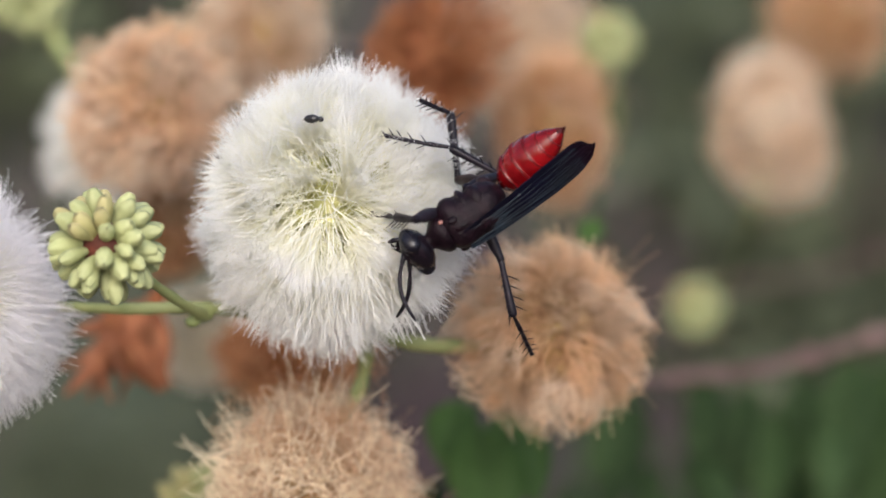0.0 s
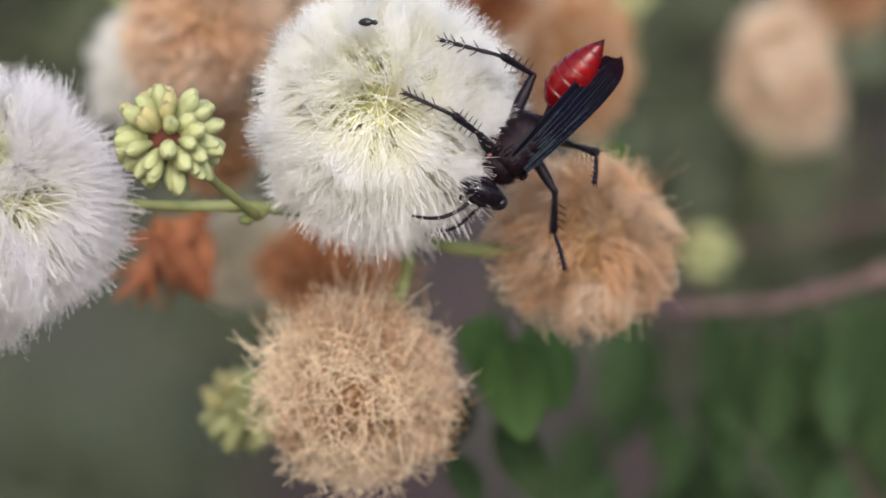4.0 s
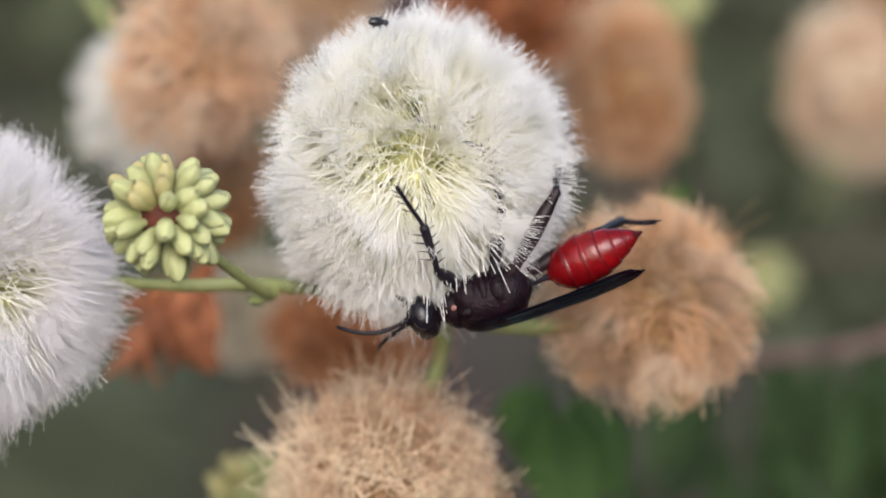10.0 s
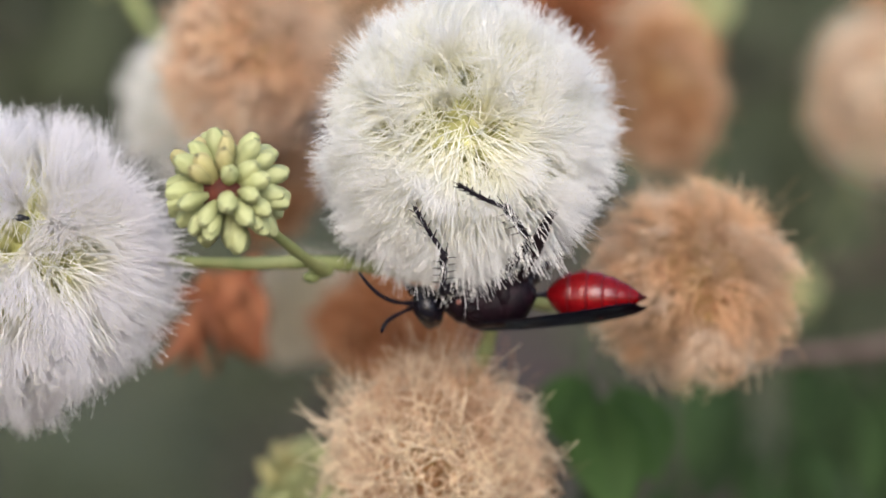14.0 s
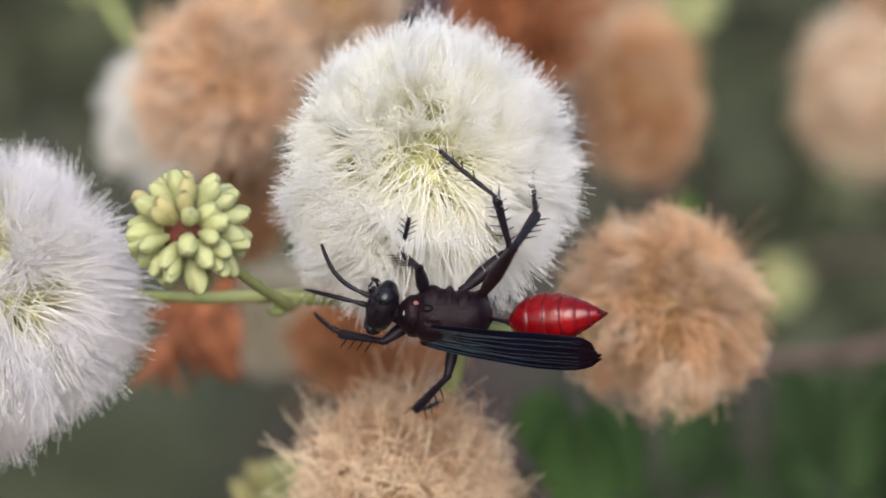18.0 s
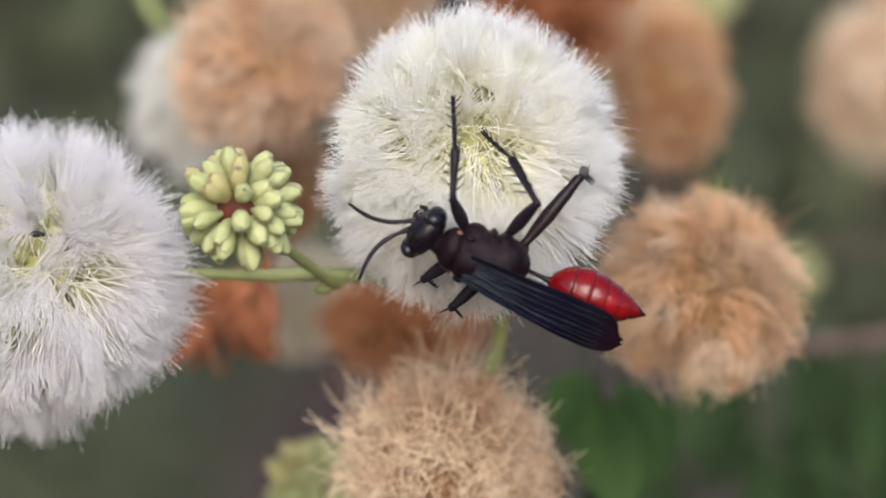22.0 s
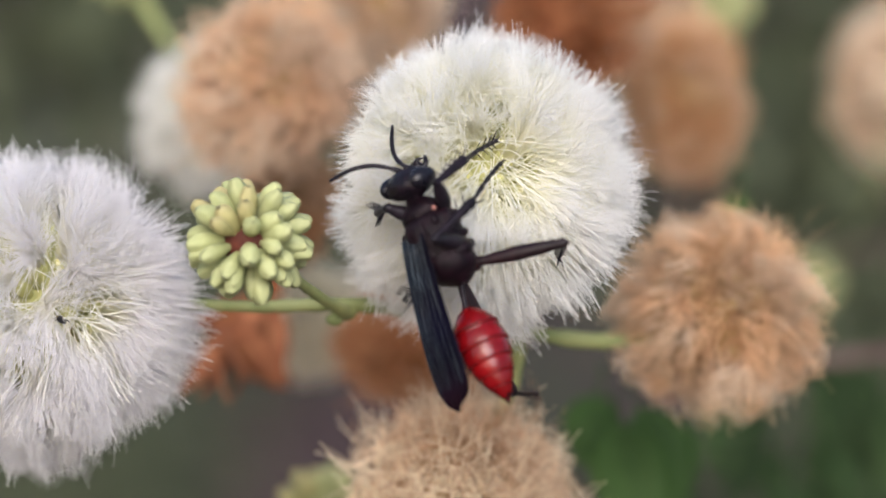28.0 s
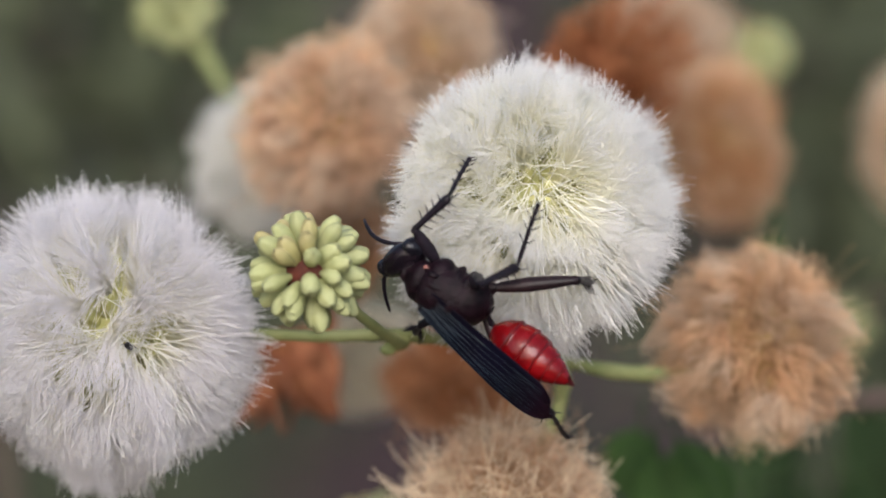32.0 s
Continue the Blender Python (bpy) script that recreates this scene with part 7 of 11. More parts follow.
    walk(WASP["femur_RM"], [
        (0, pose(-0.00120, -0.00120, -0.00140, -0, 22, 137)), (0.33, pose(-0.00120, -0.00120, -0.00140, -0, 22, 151)), (0.67, pose(-0.00120, -0.00120, -0.00140, -0, 23, 164)),
        (1, pose(-0.00120, -0.00120, -0.00140, -0, 23, 177)), (1.5, pose(-0.00120, -0.00120, -0.00140, 1, 15, -171)), (2, pose(-0.00120, -0.00120, -0.00140, 0, 7, -159)),
        (2.5, pose(-0.00120, -0.00120, -0.00140, -0, 11, -159)), (3, pose(-0.00120, -0.00120, -0.00140, 0, 15, -159)), (3.25, pose(-0.00120, -0.00120, -0.00140, -0, 11, -159)),
        (3.5, pose(-0.00120, -0.00120, -0.00140, -0, 7, -160)), (3.75, pose(-0.00120, -0.00120, -0.00140, -0, 4, -160)), (4, pose(-0.00120, -0.00120, -0.00140, 0, 0, -160)),
        (5, pose(-0.00120, -0.00120, -0.00140, -3, 10, -146)), (6, pose(-0.00120, -0.00120, -0.00140, -3, 20, -131)), (7, pose(-0.00120, -0.00120, -0.00140, -0, 29, -116)),
        (7.2, pose(-0.00120, -0.00120, -0.00140, 0, 23, -115)), (7.4, pose(-0.00120, -0.00120, -0.00140, 0, 17, -114)), (7.6, pose(-0.00120, -0.00120, -0.00140, 0, 11, -113)),
        (7.8, pose(-0.00120, -0.00120, -0.00140, 0, 5, -112)), (8, pose(-0.00120, -0.00120, -0.00140, -0, -1, -111)), (8.17, pose(-0.00120, -0.00120, -0.00140, 1, 2, -118)),
        (8.33, pose(-0.00120, -0.00120, -0.00140, 2, 5, -125)), (8.5, pose(-0.00120, -0.00120, -0.00140, 2, 9, -132)), (8.67, pose(-0.00120, -0.00120, -0.00140, 2, 12, -138)),
        (8.83, pose(-0.00120, -0.00120, -0.00140, 1, 15, -145)), (9, pose(-0.00120, -0.00120, -0.00140, 0, 18, -153)), (9.25, pose(-0.00120, -0.00120, -0.00140, -0, 29, -149)),
        (9.5, pose(-0.00120, -0.00120, -0.00140, -0, 40, -144)), (9.75, pose(-0.00120, -0.00120, -0.00140, 1, 52, -148)), (10, pose(-0.00120, -0.00120, -0.00140, -0, 64, -154)),
        (10.33, pose(-0.00120, -0.00120, -0.00140, 4, 59, -130)), (10.67, pose(-0.00120, -0.00120, -0.00140, 3, 52, -111)), (11, pose(-0.00120, -0.00120, -0.00140, 0, 47, -93)),
        (11.5, pose(-0.00120, -0.00120, -0.00140, -4, 60, -79)), (12, pose(-0.00120, -0.00120, -0.00140, 0, 74, -56)), (13, pose(-0.00120, -0.00120, -0.00140, -0, 77, -75)),
        (13.17, pose(-0.00120, -0.00120, -0.00140, -12, 60, -105)), (13.33, pose(-0.00120, -0.00120, -0.00140, -8, 43, -121)), (13.5, pose(-0.00120, -0.00120, -0.00140, 0, 26, -135)),
        (14.17, pose(-0.00120, -0.00120, -0.00140, 1, 20, -124)), (14.83, pose(-0.00120, -0.00120, -0.00140, 1, 13, -113)), (15.5, pose(-0.00120, -0.00120, -0.00140, 0, 6, -103)),
        (15.6, pose(-0.00120, -0.00120, -0.00140, -0, 5, -105)), (15.7, pose(-0.00120, -0.00120, -0.00140, -0, 4, -107)), (15.8, pose(-0.00120, -0.00120, -0.00140, -0, 3, -109)),
        (15.9, pose(-0.00120, -0.00120, -0.00140, -0, 2, -111)), (16, pose(-0.00120, -0.00120, -0.00140, 0, 1, -113)), (17, pose(-0.00120, -0.00120, -0.00140, 0, -6, -114)),
        (17.25, pose(-0.00120, -0.00120, -0.00140, 0, -5, -118)), (17.5, pose(-0.00120, -0.00120, -0.00140, 0, -3, -121)), (17.6, pose(-0.00120, -0.00120, -0.00140, 1, 4, -126)),
        (17.7, pose(-0.00120, -0.00120, -0.00140, 2, 10, -131)), (17.8, pose(-0.00120, -0.00120, -0.00140, 2, 16, -135)), (17.9, pose(-0.00120, -0.00120, -0.00140, 1, 23, -140)),
        (18, pose(-0.00120, -0.00120, -0.00140, 0, 29, -146)), (18.25, pose(-0.00120, -0.00120, -0.00140, 0, 26, -135)), (18.5, pose(-0.00120, -0.00120, -0.00140, -0, 24, -124)),
        (18.75, pose(-0.00120, -0.00120, -0.00140, -0, 22, -124)), (19, pose(-0.00120, -0.00120, -0.00140, -0, 20, -124)), (19.2, pose(-0.00120, -0.00120, -0.00140, 1, 8, -122)),
        (19.4, pose(-0.00120, -0.00120, -0.00140, 1, -3, -121)), (19.6, pose(-0.00120, -0.00120, -0.00140, 1, -14, -119)), (19.8, pose(-0.00120, -0.00120, -0.00140, 1, -25, -117)),
        (20, pose(-0.00120, -0.00120, -0.00140, 0, -36, -115)), (20.5, pose(-0.00120, -0.00120, -0.00140, -0, -31, -113)), (21, pose(-0.00120, -0.00120, -0.00140, 0, -25, -110)),
        (22, pose(-0.00120, -0.00120, -0.00140, 0, -16, -109)), (22.17, pose(-0.00120, -0.00120, -0.00140, 3, -2, -122)), (22.33, pose(-0.00120, -0.00120, -0.00140, 3, 12, -134)),
        (22.5, pose(-0.00120, -0.00120, -0.00140, -0, 26, -147)), (23, pose(-0.00120, -0.00120, -0.00140, -0, 46, -148)), (24, pose(-0.00120, -0.00120, -0.00140, 0, 51, -128)),
        (24.25, pose(-0.00120, -0.00120, -0.00140, -1, 43, -133)), (24.5, pose(-0.00120, -0.00120, -0.00140, -0, 34, -138)), (24.67, pose(-0.00120, -0.00120, -0.00140, 2, 21, -130)),
        (24.83, pose(-0.00120, -0.00120, -0.00140, 2, 8, -122)), (25, pose(-0.00120, -0.00120, -0.00140, 0, -5, -114)), (25.5, pose(-0.00120, -0.00120, -0.00140, 0, -18, -112)),
        (26, pose(-0.00120, -0.00120, -0.00140, 0, -32, -109)), (26.25, pose(-0.00120, -0.00120, -0.00140, -0, -26, -104)), (26.5, pose(-0.00120, -0.00120, -0.00140, 0, -20, -99)),
        (26.9, pose(-0.00120, -0.00120, -0.00140, 11, -31, -87)), (27.3, pose(-0.00120, -0.00120, -0.00140, 21, -44, -76)), (27.7, pose(-0.00120, -0.00120, -0.00140, 30, -58, -66)),
        (28.1, pose(-0.00120, -0.00120, -0.00140, 37, -73, -55)), (28.5, pose(-0.00120, -0.00120, -0.00140, -0, -88, -1)), (28.75, pose(-0.00120, -0.00120, -0.00140, 5, -83, -19)),
        (29, pose(-0.00120, -0.00120, -0.00140, 0, -78, -28)), (30, pose(-0.00120, -0.00120, -0.00140, -0, -76, -6)), (30.33, pose(-0.00120, -0.00120, -0.00140, -1, -76, -24)),
        (30.67, pose(-0.00120, -0.00120, -0.00140, -1, -77, -44)), (31, pose(-0.00120, -0.00120, -0.00140, -0, -78, -65)), (31.17, pose(-0.00120, -0.00120, -0.00140, 8, -69, -92)),
        (31.33, pose(-0.00120, -0.00120, -0.00140, 6, -60, -108)), (31.5, pose(-0.00120, -0.00120, -0.00140, -0, -51, -122)), (31.75, pose(-0.00120, -0.00120, -0.00140, -0, -51, -121)),
        (32, pose(-0.00120, -0.00120, -0.00140, -0, -51, -120)),
    ])
    walk(WASP["tibia_RM"], [
        (0, pose(-0.00428, 0.00163, -0.00306, 0, 43, -49)), (0.33, pose(-0.00483, 0.00084, -0.00310, -5, 53, -36)), (0.67, pose(-0.00519, -0.00005, -0.00315, -6, 62, -21)),
        (1, pose(-0.00532, -0.00100, -0.00319, -0, 72, 1)), (1.5, pose(-0.00549, -0.00190, -0.00256, -0, 76, 2)), (2, pose(-0.00538, -0.00278, -0.00191, -0, 80, 4)),
        (2.5, pose(-0.00534, -0.00277, -0.00223, -3, 73, -12)), (3, pose(-0.00527, -0.00274, -0.00254, -0, 65, -23)), (3.25, pose(-0.00534, -0.00275, -0.00227, -10, 44, -42)),
        (3.5, pose(-0.00538, -0.00275, -0.00198, -11, 23, -52)), (3.75, pose(-0.00542, -0.00274, -0.00170, -7, 2, -62)), (4, pose(-0.00543, -0.00273, -0.00142, -0, -18, -74)),
        (5, pose(-0.00487, -0.00369, -0.00216, -1, -11, -68)), (6, pose(-0.00400, -0.00438, -0.00292, -1, -4, -63)), (7, pose(-0.00290, -0.00474, -0.00360, 0, 4, -57)),
        (7.2, pose(-0.00293, -0.00496, -0.00317, -9, 12, -37)), (7.4, pose(-0.00293, -0.00514, -0.00271, -16, 23, -18)), (7.6, pose(-0.00292, -0.00527, -0.00225, -18, 35, 2)),
        (7.8, pose(-0.00288, -0.00536, -0.00177, -14, 48, 26)), (8, pose(-0.00282, -0.00540, -0.00129, 0, 57, 58)), (8.17, pose(-0.00331, -0.00517, -0.00154, -15, 50, 25)),
        (8.33, pose(-0.00375, -0.00488, -0.00180, -21, 40, -1)), (8.5, pose(-0.00415, -0.00453, -0.00207, -21, 29, -22)), (8.67, pose(-0.00449, -0.00412, -0.00233, -17, 19, -42)),
        (8.83, pose(-0.00478, -0.00366, -0.00258, -10, 10, -61)), (9, pose(-0.00499, -0.00316, -0.00283, 0, 5, -82)), (9.25, pose(-0.00454, -0.00324, -0.00361, -0, 17, -81)),
        (9.5, pose(-0.00398, -0.00321, -0.00431, 0, 29, -81)), (9.75, pose(-0.00353, -0.00265, -0.00497, 1, 43, -87)), (10, pose(-0.00294, -0.00206, -0.00546, -0, 58, -95)),
        (10.33, pose(-0.00271, -0.00299, -0.00524, 1, 57, -72)), (10.67, pose(-0.00216, -0.00377, -0.00497, 1, 56, -49)), (11, pose(-0.00137, -0.00428, -0.00468, -0, 56, -27)),
        (11.5, pose(-0.00076, -0.00339, -0.00531, -2, 45, -43)), (12, pose(-0.00050, -0.00224, -0.00572, 0, 35, -55)), (13, pose(-0.00094, -0.00219, -0.00578, 0, 26, -66)),
        (13.17, pose(-0.00179, -0.00338, -0.00529, 0, 28, -69)), (13.33, pose(-0.00290, -0.00405, -0.00444, 0, 31, -73)), (13.5, pose(-0.00405, -0.00406, -0.00340, -0, 33, -76)),
        (14.17, pose(-0.00356, -0.00472, -0.00292, 1, 17, -73)), (14.83, pose(-0.00293, -0.00523, -0.00241, 1, 2, -70)), (15.5, pose(-0.00220, -0.00556, -0.00189, 0, -14, -68)),
        (15.6, pose(-0.00236, -0.00553, -0.00180, -9, -2, -52)), (15.7, pose(-0.00252, -0.00549, -0.00171, -14, 13, -37)), (15.8, pose(-0.00268, -0.00544, -0.00162, -15, 28, -23)),
        (15.9, pose(-0.00283, -0.00539, -0.00153, -12, 43, -6)), (16, pose(-0.00298, -0.00533, -0.00144, 0, 56, 18)), (17, pose(-0.00298, -0.00530, -0.00090, 0, 63, 19)),
        (17.25, pose(-0.00327, -0.00518, -0.00105, 0, 62, 33)), (17.5, pose(-0.00355, -0.00503, -0.00119, 0, 61, 46)), (17.6, pose(-0.00385, -0.00483, -0.00168, -14, 53, 11)),
        (17.7, pose(-0.00410, -0.00456, -0.00217, -18, 41, -14)), (17.8, pose(-0.00428, -0.00423, -0.00266, -16, 30, -35)), (17.9, pose(-0.00440, -0.00385, -0.00313, -9, 20, -55)),
        (18, pose(-0.00445, -0.00343, -0.00357, 0, 13, -74)), (18.25, pose(-0.00403, -0.00407, -0.00340, 0, -1, -73)), (18.5, pose(-0.00350, -0.00461, -0.00323, 0, -15, -72)),
        (18.75, pose(-0.00354, -0.00466, -0.00307, -1, -2, -61)), (19, pose(-0.00357, -0.00471, -0.00291, -0, 10, -50)), (19.2, pose(-0.00357, -0.00497, -0.00206, -5, 23, -43)),
        (19.4, pose(-0.00348, -0.00507, -0.00119, -8, 37, -37)), (19.6, pose(-0.00331, -0.00503, -0.00032, -10, 50, -31)), (19.8, pose(-0.00306, -0.00483, 0.00050, -10, 64, -23)),
        (20, pose(-0.00274, -0.00449, 0.00125, -0, 77, -6)), (20.5, pose(-0.00269, -0.00477, 0.00090, -3, 62, -18)), (21, pose(-0.00262, -0.00501, 0.00053, 0, 47, -25)),
        (22, pose(-0.00262, -0.00528, -0.00013, -0, 50, -23)), (22.17, pose(-0.00357, -0.00502, -0.00122, -1, 48, -41)), (22.33, pose(-0.00425, -0.00437, -0.00235, -1, 45, -58)),
        (22.5, pose(-0.00459, -0.00339, -0.00339, 0, 43, -75)), (23, pose(-0.00387, -0.00284, -0.00463, -0, 62, -67)), (24, pose(-0.00292, -0.00343, -0.00490, -0, 54, -62)),
        (24.25, pose(-0.00348, -0.00361, -0.00444, -1, 35, -68)), (24.5, pose(-0.00399, -0.00369, -0.00391, 0, 15, -72)), (24.67, pose(-0.00388, -0.00443, -0.00302, -1, 21, -61)),
        (24.83, pose(-0.00356, -0.00498, -0.00203, -1, 26, -50)), (25, pose(-0.00304, -0.00529, -0.00103, 0, 32, -38)), (25.5, pose(-0.00278, -0.00517, 0.00003, -1, 42, -28)),
        (26, pose(-0.00243, -0.00480, 0.00100, 0, 53, -15)), (26.25, pose(-0.00216, -0.00512, 0.00058, 2, 45, 6)), (26.5, pose(-0.00185, -0.00538, 0.00014, 0, 37, 24)),
        (26.9, pose(-0.00098, -0.00504, 0.00093, 9, 43, 8)), (27.3, pose(-0.00041, -0.00433, 0.00174, 15, 50, -8)), (27.7, pose(-0.00023, -0.00334, 0.00244, 19, 59, -26)),
        (28.1, pose(-0.00046, -0.00224, 0.00291, 17, 68, -49)), (28.5, pose(-0.00107, -0.00120, 0.00310, 0, 75, -86)), (28.75, pose(-0.00069, -0.00138, 0.00307, -1, 70, -91)),
        (29, pose(-0.00036, -0.00164, 0.00300, 0, 65, -96)), (30, pose(-0.00009, -0.00131, 0.00296, -0, 67, -118)), (30.33, pose(-0.00024, -0.00164, 0.00297, -0, 67, -119)),
        (30.67, pose(-0.00048, -0.00189, 0.00299, -0, 67, -120)), (31, pose(-0.00081, -0.00205, 0.00300, 0, 66, -121)), (31.17, pose(-0.00125, -0.00281, 0.00280, 2, 69, -132)),
        (31.33, pose(-0.00191, -0.00335, 0.00249, 2, 72, -145)), (31.5, pose(-0.00270, -0.00360, 0.00210, 0, 76, -161)), (31.75, pose(-0.00266, -0.00362, 0.00210, -1, 74, 177)),
        (32, pose(-0.00262, -0.00365, 0.00209, 0, 72, 158)),
    ])
    walk(WASP["tarsus_RM"], [
        (0, pose(-0.00225, -0.00074, -0.00601, -0, 21, -36)), (0.33, pose(-0.00273, -0.00071, -0.00651, -0, 24, -35)), (0.67, pose(-0.00332, -0.00078, -0.00695, -0, 28, -35)),
        (1, pose(-0.00397, -0.00098, -0.00727, 0, 31, -34)), (1.5, pose(-0.00445, -0.00186, -0.00674, 0, 31, -38)), (2, pose(-0.00467, -0.00273, -0.00615, 0, 32, -42)),
        (2.5, pose(-0.00407, -0.00304, -0.00633, 0, 29, -41)), (3, pose(-0.00357, -0.00345, -0.00643, -0, 25, -40)), (3.25, pose(-0.00303, -0.00480, -0.00526, 0, 26, -44)),
        (3.5, pose(-0.00297, -0.00589, -0.00365, 0, 27, -48)), (3.75, pose(-0.00342, -0.00655, -0.00183, 0, 27, -53)), (4, pose(-0.00430, -0.00665, -0.00007, -0, 28, -57)),
        (5, pose(-0.00330, -0.00761, -0.00134, 0, 28, -44)), (6, pose(-0.00204, -0.00820, -0.00264, 0, 27, -31)), (7, pose(-0.00059, -0.00835, -0.00387, 0, 27, -17)),
        (7.2, pose(0.00041, -0.00751, -0.00406, -0, 28, -17)), (7.4, pose(0.00083, -0.00636, -0.00440, -0, 29, -16)), (7.6, pose(0.00058, -0.00513, -0.00474, -0, 30, -15)),
        (7.8, pose(-0.00028, -0.00408, -0.00495, -0, 31, -14)), (8, pose(-0.00159, -0.00341, -0.00489, 0, 31, -13)), (8.17, pose(-0.00082, -0.00402, -0.00485, 0, 32, -18)),
        (8.33, pose(-0.00047, -0.00494, -0.00458, 0, 32, -22)), (8.5, pose(-0.00068, -0.00595, -0.00416, 0, 33, -27)), (8.67, pose(-0.00147, -0.00684, -0.00372, 0, 34, -32)),
        (8.83, pose(-0.00275, -0.00738, -0.00336, 0, 34, -36)), (9, pose(-0.00436, -0.00740, -0.00319, 0, 35, -41)), (9.25, pose(-0.00390, -0.00731, -0.00485, -0, 36, -27)),
        (9.5, pose(-0.00336, -0.00693, -0.00638, 0, 38, -13)), (9.75, pose(-0.00336, -0.00576, -0.00792, -0, 35, -17)), (10, pose(-0.00313, -0.00433, -0.00911, -0, 32, -20)),
        (10.33, pose(-0.00198, -0.00520, -0.00886, -1, 28, -32)), (10.67, pose(-0.00061, -0.00557, -0.00855, -1, 24, -44)), (11, pose(0.00079, -0.00539, -0.00822, 0, 19, -55)),
        (11.5, pose(0.00147, -0.00544, -0.00836, 0, 15, -54)), (12, pose(0.00149, -0.00514, -0.00819, -0, 11, -53)), (13, pose(0.00062, -0.00574, -0.00765, -0, 16, -49)),
        (13.17, pose(-0.00046, -0.00693, -0.00732, -1, 11, -56)), (13.33, pose(-0.00179, -0.00758, -0.00663, -1, 6, -64)), (13.5, pose(-0.00316, -0.00755, -0.00574, 0, 2, -72)),
        (14.17, pose(-0.00235, -0.00864, -0.00420, -1, 4, -54)), (14.83, pose(-0.00149, -0.00928, -0.00253, -1, 7, -36)), (15.5, pose(-0.00062, -0.00942, -0.00085, -0, 10, -17)),
        (15.6, pose(0.00030, -0.00890, -0.00168, 0, 11, -19)), (15.7, pose(0.00081, -0.00804, -0.00265, 0, 11, -20)), (15.8, pose(0.00083, -0.00693, -0.00362, 0, 12, -21)),
        (15.9, pose(0.00032, -0.00573, -0.00444, 0, 13, -22)), (16, pose(-0.00067, -0.00460, -0.00499, -0, 14, -23)), (17, pose(-0.00115, -0.00467, -0.00474, 0, 17, -23)),
        (17.25, pose(-0.00158, -0.00410, -0.00485, -0, 21, -21)), (17.5, pose(-0.00210, -0.00355, -0.00496, 0, 25, -18)), (17.6, pose(-0.00129, -0.00432, -0.00510, -0, 25, -20)),
        (17.7, pose(-0.00096, -0.00533, -0.00501, -0, 24, -22)), (17.8, pose(-0.00122, -0.00636, -0.00480, -0, 24, -24)), (17.9, pose(-0.00205, -0.00715, -0.00459, -0, 23, -25)),
        (18, pose(-0.00332, -0.00747, -0.00450, 0, 22, -27)), (18.25, pose(-0.00278, -0.00818, -0.00332, 0, 16, -24)), (18.5, pose(-0.00219, -0.00856, -0.00213, -0, 10, -21)),
        (18.75, pose(-0.00144, -0.00841, -0.00289, -1, -12, -24)), (19, pose(-0.00084, -0.00795, -0.00365, 0, -33, -29)), (19.2, pose(-0.00070, -0.00769, -0.00374, -7, -11, -21)),
        (19.4, pose(-0.00074, -0.00717, -0.00375, -11, 12, -15)), (19.6, pose(-0.00095, -0.00645, -0.00363, -13, 34, -11)), (19.8, pose(-0.00132, -0.00557, -0.00336, -13, 57, -5)),
        (20, pose(-0.00181, -0.00460, -0.00295, 0, 80, 12)), (20.5, pose(-0.00079, -0.00538, -0.00291, -0, 69, 11)), (21, pose(0.00002, -0.00623, -0.00264, -0, 59, 11)),
        (22, pose(-0.00009, -0.00637, -0.00344, 0, 55, 22)), (22.17, pose(-0.00140, -0.00693, -0.00440, -8, 39, -3)), (22.33, pose(-0.00267, -0.00695, -0.00540, -6, 22, -22)),
        (22.5, pose(-0.00376, -0.00644, -0.00630, 0, 6, -39)), (23, pose(-0.00306, -0.00471, -0.00842, 0, 4, -58)), (24, pose(-0.00174, -0.00566, -0.00839, -0, -1, -46)),
        (24.25, pose(-0.00213, -0.00688, -0.00689, -1, 6, -33)), (24.5, pose(-0.00272, -0.00763, -0.00505, 0, 14, -21)), (24.67, pose(-0.00195, -0.00796, -0.00454, -3, 24, -7)),
        (24.83, pose(-0.00108, -0.00794, -0.00393, -4, 36, 7)), (25, pose(-0.00017, -0.00756, -0.00328, -0, 47, 24)), (25.5, pose(0.00003, -0.00664, -0.00288, -0, 52, 28)),
        (26, pose(0.00004, -0.00548, -0.00245, -0, 57, 33)), (26.25, pose(0.00087, -0.00482, -0.00246, 0, 48, 34)), (26.5, pose(0.00131, -0.00399, -0.00242, -0, 39, 36)),
        (26.9, pose(0.00215, -0.00459, -0.00198, 2, 46, 32)), (27.3, pose(0.00230, -0.00470, -0.00158, 3, 52, 28)), (27.7, pose(0.00176, -0.00430, -0.00126, 3, 58, 23)),
        (28.1, pose(0.00060, -0.00344, -0.00108, 2, 64, 18)), (28.5, pose(-0.00099, -0.00228, -0.00106, 0, 70, 11)), (28.75, pose(-0.00072, -0.00285, -0.00097, -4, 61, -15)),
        (29, pose(-0.00054, -0.00348, -0.00088, 0, 51, -34)), (30, pose(-0.00087, -0.00277, -0.00101, 0, 44, -39)), (30.33, pose(-0.00105, -0.00310, -0.00099, -0, 43, -41)),
        (30.67, pose(-0.00134, -0.00337, -0.00096, -0, 42, -43)), (31, pose(-0.00170, -0.00354, -0.00093, 0, 41, -45)), (31.17, pose(-0.00228, -0.00394, -0.00122, -3, 27, -57)),
        (31.33, pose(-0.00298, -0.00409, -0.00161, -3, 12, -66)), (31.5, pose(-0.00371, -0.00394, -0.00206, -0, -3, -75)), (31.75, pose(-0.00387, -0.00356, -0.00203, 0, 4, -81)),
        (32, pose(-0.00388, -0.00315, -0.00199, -0, 11, -88)),
    ])
